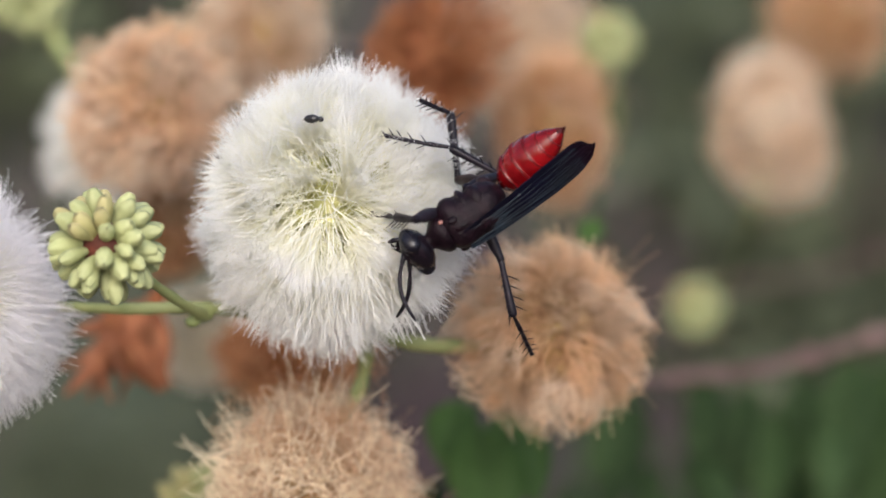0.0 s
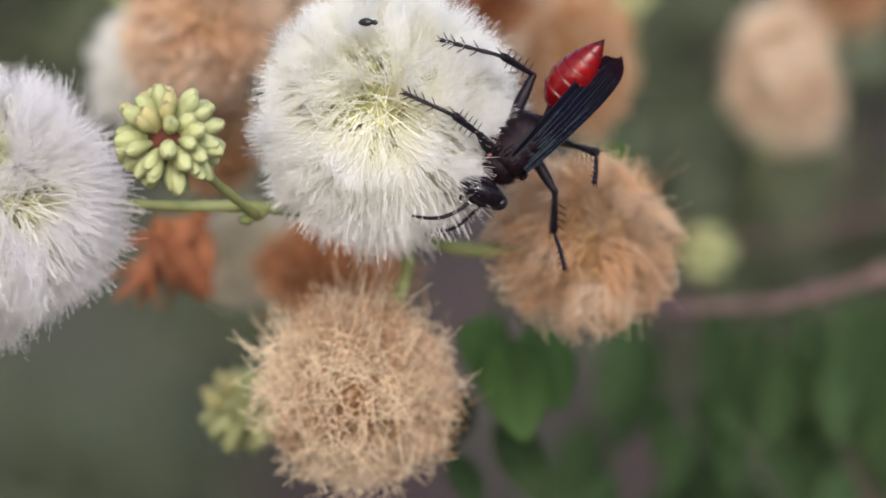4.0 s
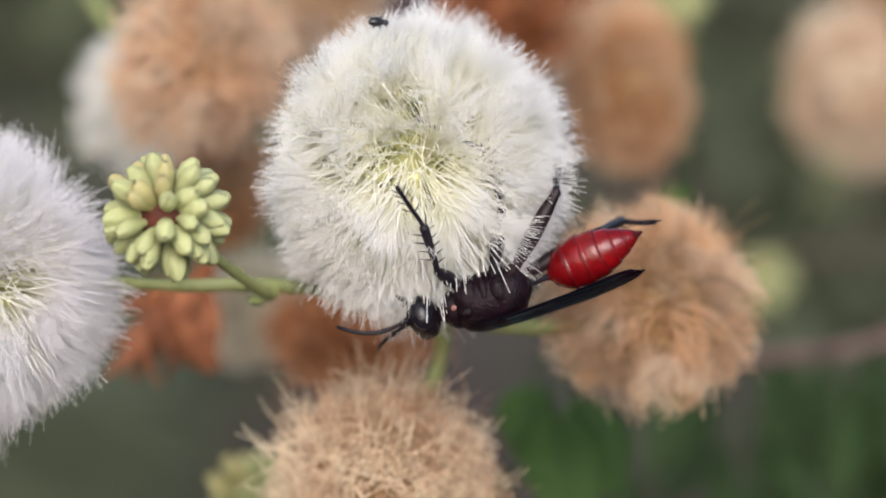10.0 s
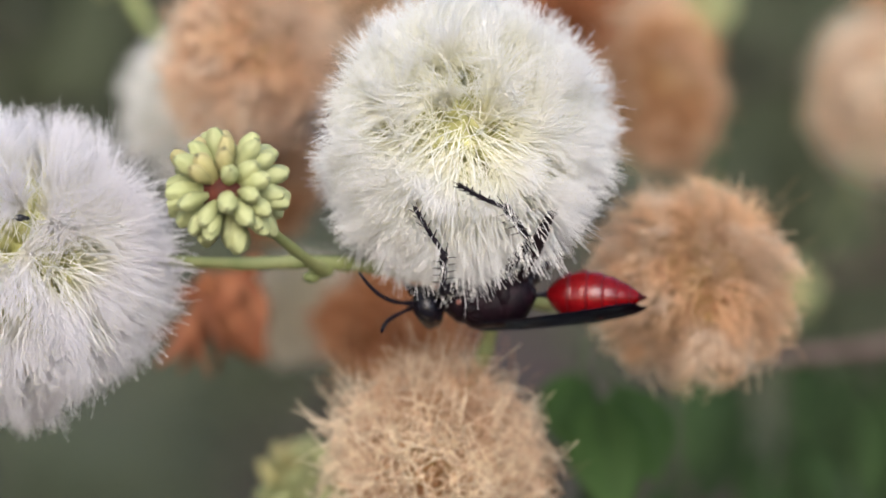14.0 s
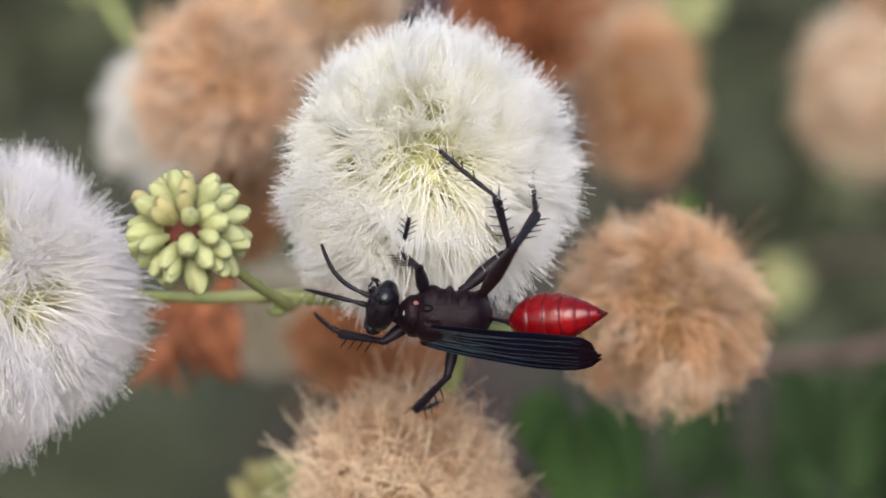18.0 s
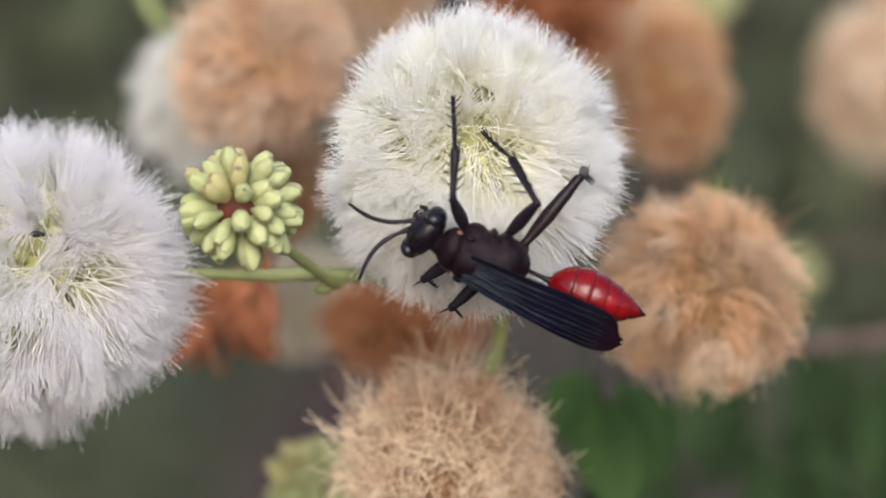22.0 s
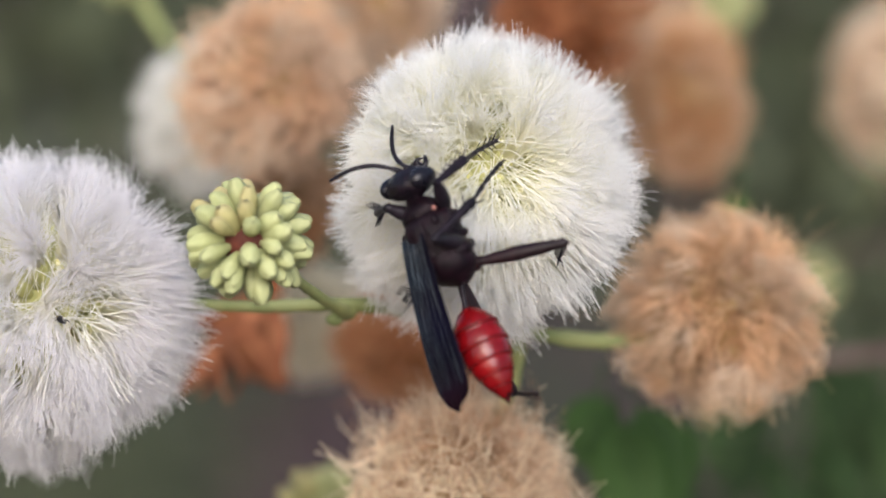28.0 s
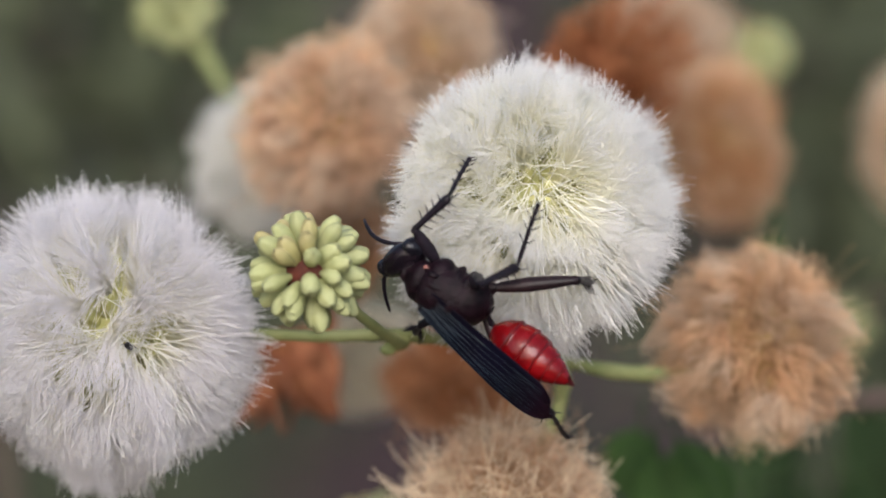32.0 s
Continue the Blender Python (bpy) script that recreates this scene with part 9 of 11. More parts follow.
    walk(WASP["femur_LF"], [
        (0, pose(0.00140, 0.00090, -0.00120, 0, 48, 105)), (0.25, pose(0.00140, 0.00090, -0.00120, -8, 27, 89)), (0.5, pose(0.00140, 0.00090, -0.00120, -10, 5, 79)),
        (0.75, pose(0.00140, 0.00090, -0.00120, -8, -17, 68)), (1, pose(0.00140, 0.00090, -0.00120, -0, -39, 55)), (1.2, pose(0.00140, 0.00090, -0.00120, -10, -20, 69)),
        (1.4, pose(0.00140, 0.00090, -0.00120, -14, 0, 79)), (1.6, pose(0.00140, 0.00090, -0.00120, -15, 20, 88)), (1.8, pose(0.00140, 0.00090, -0.00120, -12, 41, 99)),
        (2, pose(0.00140, 0.00090, -0.00120, 0, 60, 117)), (3, pose(0.00140, 0.00090, -0.00120, 0, 68, 125)), (3.25, pose(0.00140, 0.00090, -0.00120, -0, 68, 127)),
        (3.5, pose(0.00140, 0.00090, -0.00120, -0, 68, 130)), (3.75, pose(0.00140, 0.00090, -0.00120, -0, 68, 133)), (4, pose(0.00140, 0.00090, -0.00120, -0, 68, 136)),
        (4.5, pose(0.00140, 0.00090, -0.00120, -20, 50, 109)), (5, pose(0.00140, 0.00090, -0.00120, -25, 31, 96)), (5.5, pose(0.00140, 0.00090, -0.00120, -25, 10, 87)),
        (6, pose(0.00140, 0.00090, -0.00120, -22, -10, 78)), (6.5, pose(0.00140, 0.00090, -0.00120, -15, -29, 66)), (7, pose(0.00140, 0.00090, -0.00120, 0, -45, 48)),
        (8, pose(0.00140, 0.00090, -0.00120, -0, -56, 45)), (8.2, pose(0.00140, 0.00090, -0.00120, -16, -35, 67)), (8.4, pose(0.00140, 0.00090, -0.00120, -21, -12, 80)),
        (8.6, pose(0.00140, 0.00090, -0.00120, -21, 11, 90)), (8.8, pose(0.00140, 0.00090, -0.00120, -16, 34, 103)), (9, pose(0.00140, 0.00090, -0.00120, -0, 55, 124)),
        (9.25, pose(0.00140, 0.00090, -0.00120, -1, 43, 117)), (9.5, pose(0.00140, 0.00090, -0.00120, 0, 31, 111)), (10, pose(0.00140, 0.00090, -0.00120, -0, 29, 94)),
        (11, pose(0.00140, 0.00090, -0.00120, 0, 22, 88)), (12, pose(0.00140, 0.00090, -0.00120, -0, 21, 88)), (13, pose(0.00140, 0.00090, -0.00120, 0, 21, 89)),
        (13.5, pose(0.00140, 0.00090, -0.00120, -0, 26, 96)), (15.5, pose(0.00140, 0.00090, -0.00120, 0, 44, 95)), (16, pose(0.00140, 0.00090, -0.00120, -0, 45, 89)),
        (17, pose(0.00140, 0.00090, -0.00120, -0, 45, 92)), (17.5, pose(0.00140, 0.00090, -0.00120, -0, 38, 100)), (17.62, pose(0.00140, 0.00090, -0.00120, -9, 22, 80)),
        (17.75, pose(0.00140, 0.00090, -0.00120, -11, 5, 63)), (17.88, pose(0.00140, 0.00090, -0.00120, -8, -12, 47)), (18, pose(0.00140, 0.00090, -0.00120, -0, -28, 28)),
        (18.1, pose(0.00140, 0.00090, -0.00120, -14, -11, 47)), (18.2, pose(0.00140, 0.00090, -0.00120, -22, 8, 62)), (18.3, pose(0.00140, 0.00090, -0.00120, -25, 29, 75)),
        (18.4, pose(0.00140, 0.00090, -0.00120, -22, 51, 91)), (18.5, pose(0.00140, 0.00090, -0.00120, -0, 69, 124)), (18.62, pose(0.00140, 0.00090, -0.00120, -14, 51, 98)),
        (18.75, pose(0.00140, 0.00090, -0.00120, -14, 31, 83)), (18.88, pose(0.00140, 0.00090, -0.00120, -9, 13, 71)), (19, pose(0.00140, 0.00090, -0.00120, 0, -5, 57)),
        (20, pose(0.00140, 0.00090, -0.00120, 0, 14, 69)), (21, pose(0.00140, 0.00090, -0.00120, -0, 0, 65)), (22, pose(0.00140, 0.00090, -0.00120, -0, -1, 54)),
        (22.12, pose(0.00140, 0.00090, -0.00120, -6, 12, 68)), (22.25, pose(0.00140, 0.00090, -0.00120, -9, 27, 81)), (22.38, pose(0.00140, 0.00090, -0.00120, -8, 42, 97)),
        (22.5, pose(0.00140, 0.00090, -0.00120, -0, 56, 117)), (23, pose(0.00140, 0.00090, -0.00120, -0, 37, 110)), (24, pose(0.00140, 0.00090, -0.00120, -0, 42, 109)),
        (24.17, pose(0.00140, 0.00090, -0.00120, -3, 34, 87)), (24.33, pose(0.00140, 0.00090, -0.00120, -3, 27, 67)), (24.5, pose(0.00140, 0.00090, -0.00120, 0, 19, 48)),
        (24.67, pose(0.00140, 0.00090, -0.00120, -2, 2, 41)), (24.83, pose(0.00140, 0.00090, -0.00120, -2, -16, 35)), (25, pose(0.00140, 0.00090, -0.00120, -0, -34, 28)),
        (25.25, pose(0.00140, 0.00090, -0.00120, -10, -15, 46)), (25.5, pose(0.00140, 0.00090, -0.00120, -13, 6, 61)), (25.75, pose(0.00140, 0.00090, -0.00120, -11, 27, 76)),
        (26, pose(0.00140, 0.00090, -0.00120, -0, 46, 96)), (26.5, pose(0.00140, 0.00090, -0.00120, 0, 42, 99)), (26.79, pose(0.00140, 0.00090, -0.00120, -24, 33, 72)),
        (27.07, pose(0.00140, 0.00090, -0.00120, -40, 18, 53)), (27.36, pose(0.00140, 0.00090, -0.00120, -49, -1, 39)), (27.64, pose(0.00140, 0.00090, -0.00120, -54, -21, 28)),
        (27.93, pose(0.00140, 0.00090, -0.00120, -55, -42, 16)), (28.21, pose(0.00140, 0.00090, -0.00120, -48, -63, -2)), (28.5, pose(0.00140, 0.00090, -0.00120, -0, -77, -60)),
        (29, pose(0.00140, 0.00090, -0.00120, 0, -76, -51)), (30, pose(0.00140, 0.00090, -0.00120, 0, -72, -31)), (30.14, pose(0.00140, 0.00090, -0.00120, -37, -56, 11)),
        (30.29, pose(0.00140, 0.00090, -0.00120, -46, -35, 26)), (30.43, pose(0.00140, 0.00090, -0.00120, -49, -14, 35)), (30.57, pose(0.00140, 0.00090, -0.00120, -47, 8, 44)),
        (30.71, pose(0.00140, 0.00090, -0.00120, -42, 29, 54)), (30.86, pose(0.00140, 0.00090, -0.00120, -30, 49, 70)), (31, pose(0.00140, 0.00090, -0.00120, 0, 63, 104)),
        (31.12, pose(0.00140, 0.00090, -0.00120, -1, 65, 113)), (31.25, pose(0.00140, 0.00090, -0.00120, -1, 67, 122)), (31.38, pose(0.00140, 0.00090, -0.00120, -1, 68, 132)),
        (31.5, pose(0.00140, 0.00090, -0.00120, -0, 70, 142)), (31.67, pose(0.00140, 0.00090, -0.00120, -2, 66, 130)), (31.83, pose(0.00140, 0.00090, -0.00120, -1, 63, 120)),
        (32, pose(0.00140, 0.00090, -0.00120, -0, 59, 110)),
    ])
    walk(WASP["tibia_LF"], [
        (0, pose(0.00081, 0.00316, -0.00380, 0, 56, 90)), (0.25, pose(0.00143, 0.00402, -0.00278, -1, 47, 86)), (0.5, pose(0.00208, 0.00432, -0.00149, -1, 38, 82)),
        (0.75, pose(0.00263, 0.00401, -0.00015, -1, 29, 79)), (1, pose(0.00298, 0.00313, 0.00098, 0, 20, 76)), (1.2, pose(0.00260, 0.00397, -0.00001, -3, 30, 81)),
        (1.4, pose(0.00208, 0.00433, -0.00121, -5, 40, 86)), (1.6, pose(0.00152, 0.00418, -0.00243, -6, 51, 91)), (1.8, pose(0.00100, 0.00352, -0.00348, -5, 61, 98)),
        (2, pose(0.00059, 0.00247, -0.00422, 0, 71, 109)), (3, pose(0.00065, 0.00199, -0.00444, 0, 80, 111)), (3.25, pose(0.00060, 0.00195, -0.00444, 0, 80, 122)),
        (3.5, pose(0.00055, 0.00191, -0.00444, 0, 80, 133)), (3.75, pose(0.00051, 0.00186, -0.00445, 0, 80, 144)), (4, pose(0.00046, 0.00181, -0.00445, 0, 80, 154)),
        (4.5, pose(0.00068, 0.00301, -0.00390, -13, 72, 132)), (5, pose(0.00107, 0.00390, -0.00298, -14, 63, 119)), (5.5, pose(0.00159, 0.00434, -0.00183, -13, 55, 110)),
        (6, pose(0.00214, 0.00427, -0.00061, -9, 47, 102)), (6.5, pose(0.00266, 0.00370, 0.00048, -5, 39, 95)), (7, pose(0.00306, 0.00271, 0.00129, -0, 32, 87)),
        (8, pose(0.00278, 0.00229, 0.00170, -0, 13, 84)), (8.2, pose(0.00251, 0.00354, 0.00082, -4, 23, 92)), (8.4, pose(0.00201, 0.00427, -0.00046, -6, 34, 99)),
        (8.6, pose(0.00139, 0.00433, -0.00188, -7, 44, 107)), (8.8, pose(0.00077, 0.00373, -0.00317, -6, 55, 117)), (9, pose(0.00026, 0.00256, -0.00406, -0, 65, 131)),
        (9.25, pose(0.00023, 0.00319, -0.00357, -2, 52, 119)), (9.5, pose(0.00033, 0.00372, -0.00298, -0, 40, 109)), (10, pose(0.00116, 0.00396, -0.00287, -0, 39, 90)),
        (11, pose(0.00151, 0.00414, -0.00253, 0, 32, 80)), (12, pose(0.00154, 0.00416, -0.00247, -0, 30, 79)), (13, pose(0.00143, 0.00416, -0.00247, 0, 30, 82)),
        (13.5, pose(0.00108, 0.00404, -0.00272, 0, 37, 95)), (15.5, pose(0.00118, 0.00342, -0.00362, 0, 51, 86)), (16, pose(0.00143, 0.00338, -0.00367, 0, 52, 77)),
        (17, pose(0.00131, 0.00336, -0.00369, -0, 54, 81)), (17.5, pose(0.00092, 0.00363, -0.00334, -0, 48, 95)), (17.62, pose(0.00198, 0.00409, -0.00251, -5, 42, 72)),
        (17.75, pose(0.00297, 0.00402, -0.00149, -6, 35, 51)), (17.88, pose(0.00372, 0.00341, -0.00045, -4, 28, 32)), (18, pose(0.00412, 0.00237, 0.00045, -0, 22, 14)),
        (18.1, pose(0.00372, 0.00342, -0.00051, -12, 30, 30)), (18.2, pose(0.00304, 0.00395, -0.00171, -21, 41, 46)), (18.3, pose(0.00220, 0.00384, -0.00292, -27, 54, 62)),
        (18.4, pose(0.00136, 0.00313, -0.00390, -27, 68, 84)), (18.5, pose(0.00069, 0.00194, -0.00447, -0, 79, 132)), (18.62, pose(0.00110, 0.00309, -0.00391, -2, 77, 122)),
        (18.75, pose(0.00175, 0.00387, -0.00302, -2, 75, 115)), (18.88, pose(0.00254, 0.00412, -0.00196, -1, 72, 108)), (19, pose(0.00332, 0.00381, -0.00091, 0, 70, 102)),
        (20, pose(0.00260, 0.00408, -0.00202, 0, 81, 94)), (21, pose(0.00289, 0.00407, -0.00121, 0, 74, 108)), (22, pose(0.00346, 0.00373, -0.00112, 0, 64, 102)),
        (22.12, pose(0.00269, 0.00407, -0.00195, -0, 64, 108)), (22.25, pose(0.00187, 0.00398, -0.00279, -0, 65, 113)), (22.38, pose(0.00110, 0.00349, -0.00354, -0, 65, 118)),
        (22.5, pose(0.00050, 0.00264, -0.00410, -0, 66, 123)), (23, pose(0.00045, 0.00354, -0.00329, 0, 47, 112)), (24, pose(0.00056, 0.00337, -0.00354, 0, 52, 108)),
        (24.17, pose(0.00157, 0.00378, -0.00318, -4, 45, 86)), (24.33, pose(0.00263, 0.00378, -0.00277, -3, 37, 67)), (24.5, pose(0.00361, 0.00336, -0.00236, 0, 29, 49)),
        (24.67, pose(0.00402, 0.00322, -0.00130, -1, 34, 61)), (24.83, pose(0.00415, 0.00284, -0.00023, -1, 39, 73)), (25, pose(0.00396, 0.00227, 0.00075, -0, 44, 86)),
        (25.25, pose(0.00373, 0.00335, -0.00031, -0, 47, 87)), (25.5, pose(0.00309, 0.00394, -0.00157, -0, 50, 88)), (25.75, pose(0.00217, 0.00392, -0.00279, -0, 53, 89)),
        (26, pose(0.00113, 0.00330, -0.00373, -0, 56, 90)), (26.5, pose(0.00099, 0.00349, -0.00352, -0, 48, 89)), (26.79, pose(0.00231, 0.00369, -0.00310, -0, 45, 87)),
        (27.07, pose(0.00341, 0.00356, -0.00226, -1, 42, 85)), (27.36, pose(0.00411, 0.00311, -0.00113, -1, 39, 84)), (27.64, pose(0.00428, 0.00243, 0.00008, -1, 36, 82)),
        (27.93, pose(0.00389, 0.00162, 0.00115, -1, 33, 80)), (28.21, pose(0.00301, 0.00084, 0.00191, -0, 30, 79)), (28.5, pose(0.00180, 0.00022, 0.00221, 0, 27, 77)),
        (29, pose(0.00195, 0.00022, 0.00219, -0, 25, 74)), (30, pose(0.00233, 0.00034, 0.00213, -0, 30, 79)), (30.14, pose(0.00331, 0.00126, 0.00171, -1, 36, 82)),
        (30.29, pose(0.00396, 0.00215, 0.00083, -2, 42, 85)), (30.43, pose(0.00417, 0.00287, -0.00037, -3, 48, 87)), (30.57, pose(0.00391, 0.00329, -0.00169, -4, 54, 90)),
        (30.71, pose(0.00321, 0.00336, -0.00291, -3, 59, 94)), (30.86, pose(0.00219, 0.00305, -0.00385, -3, 65, 98)), (31, pose(0.00102, 0.00242, -0.00433, -0, 71, 103)),
        (31.12, pose(0.00083, 0.00226, -0.00437, -1, 72, 119)), (31.25, pose(0.00067, 0.00208, -0.00441, -1, 72, 136)), (31.38, pose(0.00054, 0.00186, -0.00445, -1, 72, 152)),
        (31.5, pose(0.00045, 0.00163, -0.00449, 0, 73, 169)), (31.67, pose(0.00050, 0.00197, -0.00441, -2, 70, 151)), (31.83, pose(0.00061, 0.00229, -0.00431, -2, 68, 136)),
        (32, pose(0.00078, 0.00258, -0.00421, 0, 66, 122)),
    ])
    walk(WASP["tarsus_LF"], [
        (0, pose(0.00081, 0.00516, -0.00680, 0, 58, 79)), (0.25, pose(0.00162, 0.00647, -0.00542, 0, 54, 79)), (0.5, pose(0.00247, 0.00713, -0.00370, 0, 50, 79)),
        (0.75, pose(0.00323, 0.00710, -0.00189, 0, 46, 80)), (1, pose(0.00381, 0.00642, -0.00023, 0, 43, 80)), (1.2, pose(0.00309, 0.00705, -0.00180, -1, 49, 82)),
        (1.4, pose(0.00228, 0.00708, -0.00353, -2, 56, 84)), (1.6, pose(0.00147, 0.00646, -0.00521, -2, 62, 86)), (1.8, pose(0.00076, 0.00524, -0.00664, -2, 69, 89)),
        (2, pose(0.00022, 0.00355, -0.00764, -0, 76, 93)), (3, pose(0.00042, 0.00258, -0.00798, -0, 83, 74)), (3.25, pose(0.00026, 0.00248, -0.00798, -2, 84, 96)),
        (3.5, pose(0.00011, 0.00237, -0.00799, -3, 84, 119)), (3.75, pose(-0.00002, 0.00224, -0.00799, -3, 85, 144)), (4, pose(-0.00013, 0.00209, -0.00799, -0, 85, 170)),
        (4.5, pose(-0.00007, 0.00385, -0.00732, -19, 78, 139)), (5, pose(0.00028, 0.00530, -0.00620, -20, 70, 127)), (5.5, pose(0.00087, 0.00627, -0.00478, -16, 63, 118)),
        (6, pose(0.00162, 0.00666, -0.00325, -12, 56, 110)), (6.5, pose(0.00243, 0.00647, -0.00180, -6, 49, 102)), (7, pose(0.00320, 0.00576, -0.00062, 0, 43, 94)),
        (8, pose(0.00314, 0.00578, 0.00087, 0, 28, 91)), (8.2, pose(0.00241, 0.00684, -0.00061, -3, 36, 97)), (8.4, pose(0.00153, 0.00723, -0.00245, -5, 45, 103)),
        (8.6, pose(0.00062, 0.00680, -0.00439, -6, 53, 110)), (8.8, pose(-0.00018, 0.00558, -0.00610, -5, 61, 118)), (9, pose(-0.00074, 0.00372, -0.00732, -0, 70, 130)),
        (9.25, pose(-0.00082, 0.00512, -0.00643, -3, 57, 115)), (9.5, pose(-0.00058, 0.00632, -0.00529, -0, 44, 105)), (10, pose(0.00116, 0.00676, -0.00515, 0, 43, 85)),
        (11, pose(0.00204, 0.00715, -0.00443, 0, 35, 74)), (12, pose(0.00214, 0.00722, -0.00426, 0, 32, 72)), (13, pose(0.00187, 0.00725, -0.00427, -0, 33, 76)),
        (13.5, pose(0.00086, 0.00688, -0.00491, 0, 42, 91)), (15.5, pose(0.00132, 0.00567, -0.00642, -0, 53, 78)), (16, pose(0.00192, 0.00553, -0.00651, 0, 54, 68)),
        (17, pose(0.00166, 0.00547, -0.00659, -0, 55, 71)), (17.5, pose(0.00071, 0.00602, -0.00602, 0, 52, 89)), (17.62, pose(0.00282, 0.00664, -0.00491, -0, 51, 78)),
        (17.75, pose(0.00482, 0.00632, -0.00354, -0, 50, 67)), (17.88, pose(0.00642, 0.00510, -0.00212, -0, 49, 57)), (18, pose(0.00736, 0.00318, -0.00088, -0, 49, 46)),
        (18.1, pose(0.00641, 0.00499, -0.00233, -7, 55, 55)), (18.2, pose(0.00492, 0.00589, -0.00409, -13, 62, 65)), (18.3, pose(0.00318, 0.00571, -0.00584, -17, 69, 76)),
        (18.4, pose(0.00151, 0.00448, -0.00723, -17, 77, 90)), (18.5, pose(0.00024, 0.00245, -0.00800, 0, 84, 121)), (18.62, pose(0.00066, 0.00379, -0.00742, -4, 80, 110)),
        (18.75, pose(0.00135, 0.00474, -0.00649, -4, 76, 103)), (18.88, pose(0.00220, 0.00516, -0.00539, -2, 72, 98)), (19, pose(0.00306, 0.00502, -0.00430, 0, 68, 93)),
        (20, pose(0.00256, 0.00463, -0.00558, -0, 78, 96)), (21, pose(0.00257, 0.00503, -0.00466, -0, 73, 96)), (22, pose(0.00312, 0.00528, -0.00435, 0, 63, 94)),
        (22.12, pose(0.00222, 0.00556, -0.00519, -1, 65, 100)), (22.25, pose(0.00127, 0.00540, -0.00605, -1, 67, 107)), (22.38, pose(0.00039, 0.00482, -0.00681, -1, 68, 114)),
        (22.5, pose(-0.00032, 0.00387, -0.00738, -0, 70, 121)), (23, pose(-0.00046, 0.00584, -0.00591, 0, 51, 109)), (24, pose(-0.00013, 0.00546, -0.00639, -0, 57, 104)),
        (24.17, pose(0.00174, 0.00633, -0.00572, -1, 54, 93)), (24.33, pose(0.00376, 0.00642, -0.00493, -1, 52, 83)), (24.5, pose(0.00566, 0.00573, -0.00413, 0, 50, 74)),
        (24.67, pose(0.00547, 0.00582, -0.00333, 0, 48, 78)), (24.83, pose(0.00496, 0.00551, -0.00250, 0, 46, 82)), (25, pose(0.00414, 0.00486, -0.00174, -0, 43, 86)),
        (25.25, pose(0.00386, 0.00581, -0.00293, 0, 47, 85)), (25.5, pose(0.00318, 0.00627, -0.00432, 0, 51, 84)), (25.75, pose(0.00221, 0.00611, -0.00565, 0, 55, 83)),
        (26, pose(0.00114, 0.00534, -0.00670, -0, 58, 82)), (26.5, pose(0.00103, 0.00591, -0.00619, 0, 49, 81)), (26.79, pose(0.00244, 0.00625, -0.00563, -0, 47, 80)),
        (27.07, pose(0.00363, 0.00624, -0.00465, -0, 44, 79)), (27.36, pose(0.00442, 0.00591, -0.00338, -0, 42, 78)), (27.64, pose(0.00469, 0.00532, -0.00202, -0, 40, 77)),
        (27.93, pose(0.00440, 0.00461, -0.00079, -0, 37, 77)), (28.21, pose(0.00362, 0.00391, 0.00013, -0, 35, 76)), (28.5, pose(0.00250, 0.00336, 0.00060, 0, 33, 75)),
        (29, pose(0.00284, 0.00337, 0.00070, -0, 33, 75)), (30, pose(0.00290, 0.00339, 0.00030, -0, 32, 82)), (30.14, pose(0.00372, 0.00414, -0.00042, -1, 38, 83)),
        (30.29, pose(0.00422, 0.00482, -0.00158, -1, 44, 84)), (30.43, pose(0.00429, 0.00528, -0.00304, -2, 50, 85)), (30.57, pose(0.00390, 0.00543, -0.00459, -2, 56, 87)),
        (30.71, pose(0.00309, 0.00518, -0.00602, -2, 62, 88)), (30.86, pose(0.00199, 0.00454, -0.00712, -1, 68, 90)), (31, pose(0.00075, 0.00355, -0.00774, 0, 74, 93)),
        (31.12, pose(0.00027, 0.00326, -0.00779, -0, 74, 114)), (31.25, pose(-0.00013, 0.00286, -0.00784, -1, 75, 136)), (31.38, pose(-0.00042, 0.00237, -0.00788, -0, 75, 158)),
        (31.5, pose(-0.00059, 0.00183, -0.00793, 0, 75, -180)), (31.67, pose(-0.00056, 0.00255, -0.00780, -2, 73, 159)), (31.83, pose(-0.00036, 0.00324, -0.00765, -2, 71, 139)),
        (32, pose(0.00000, 0.00385, -0.00748, -0, 69, 122)),
    ])
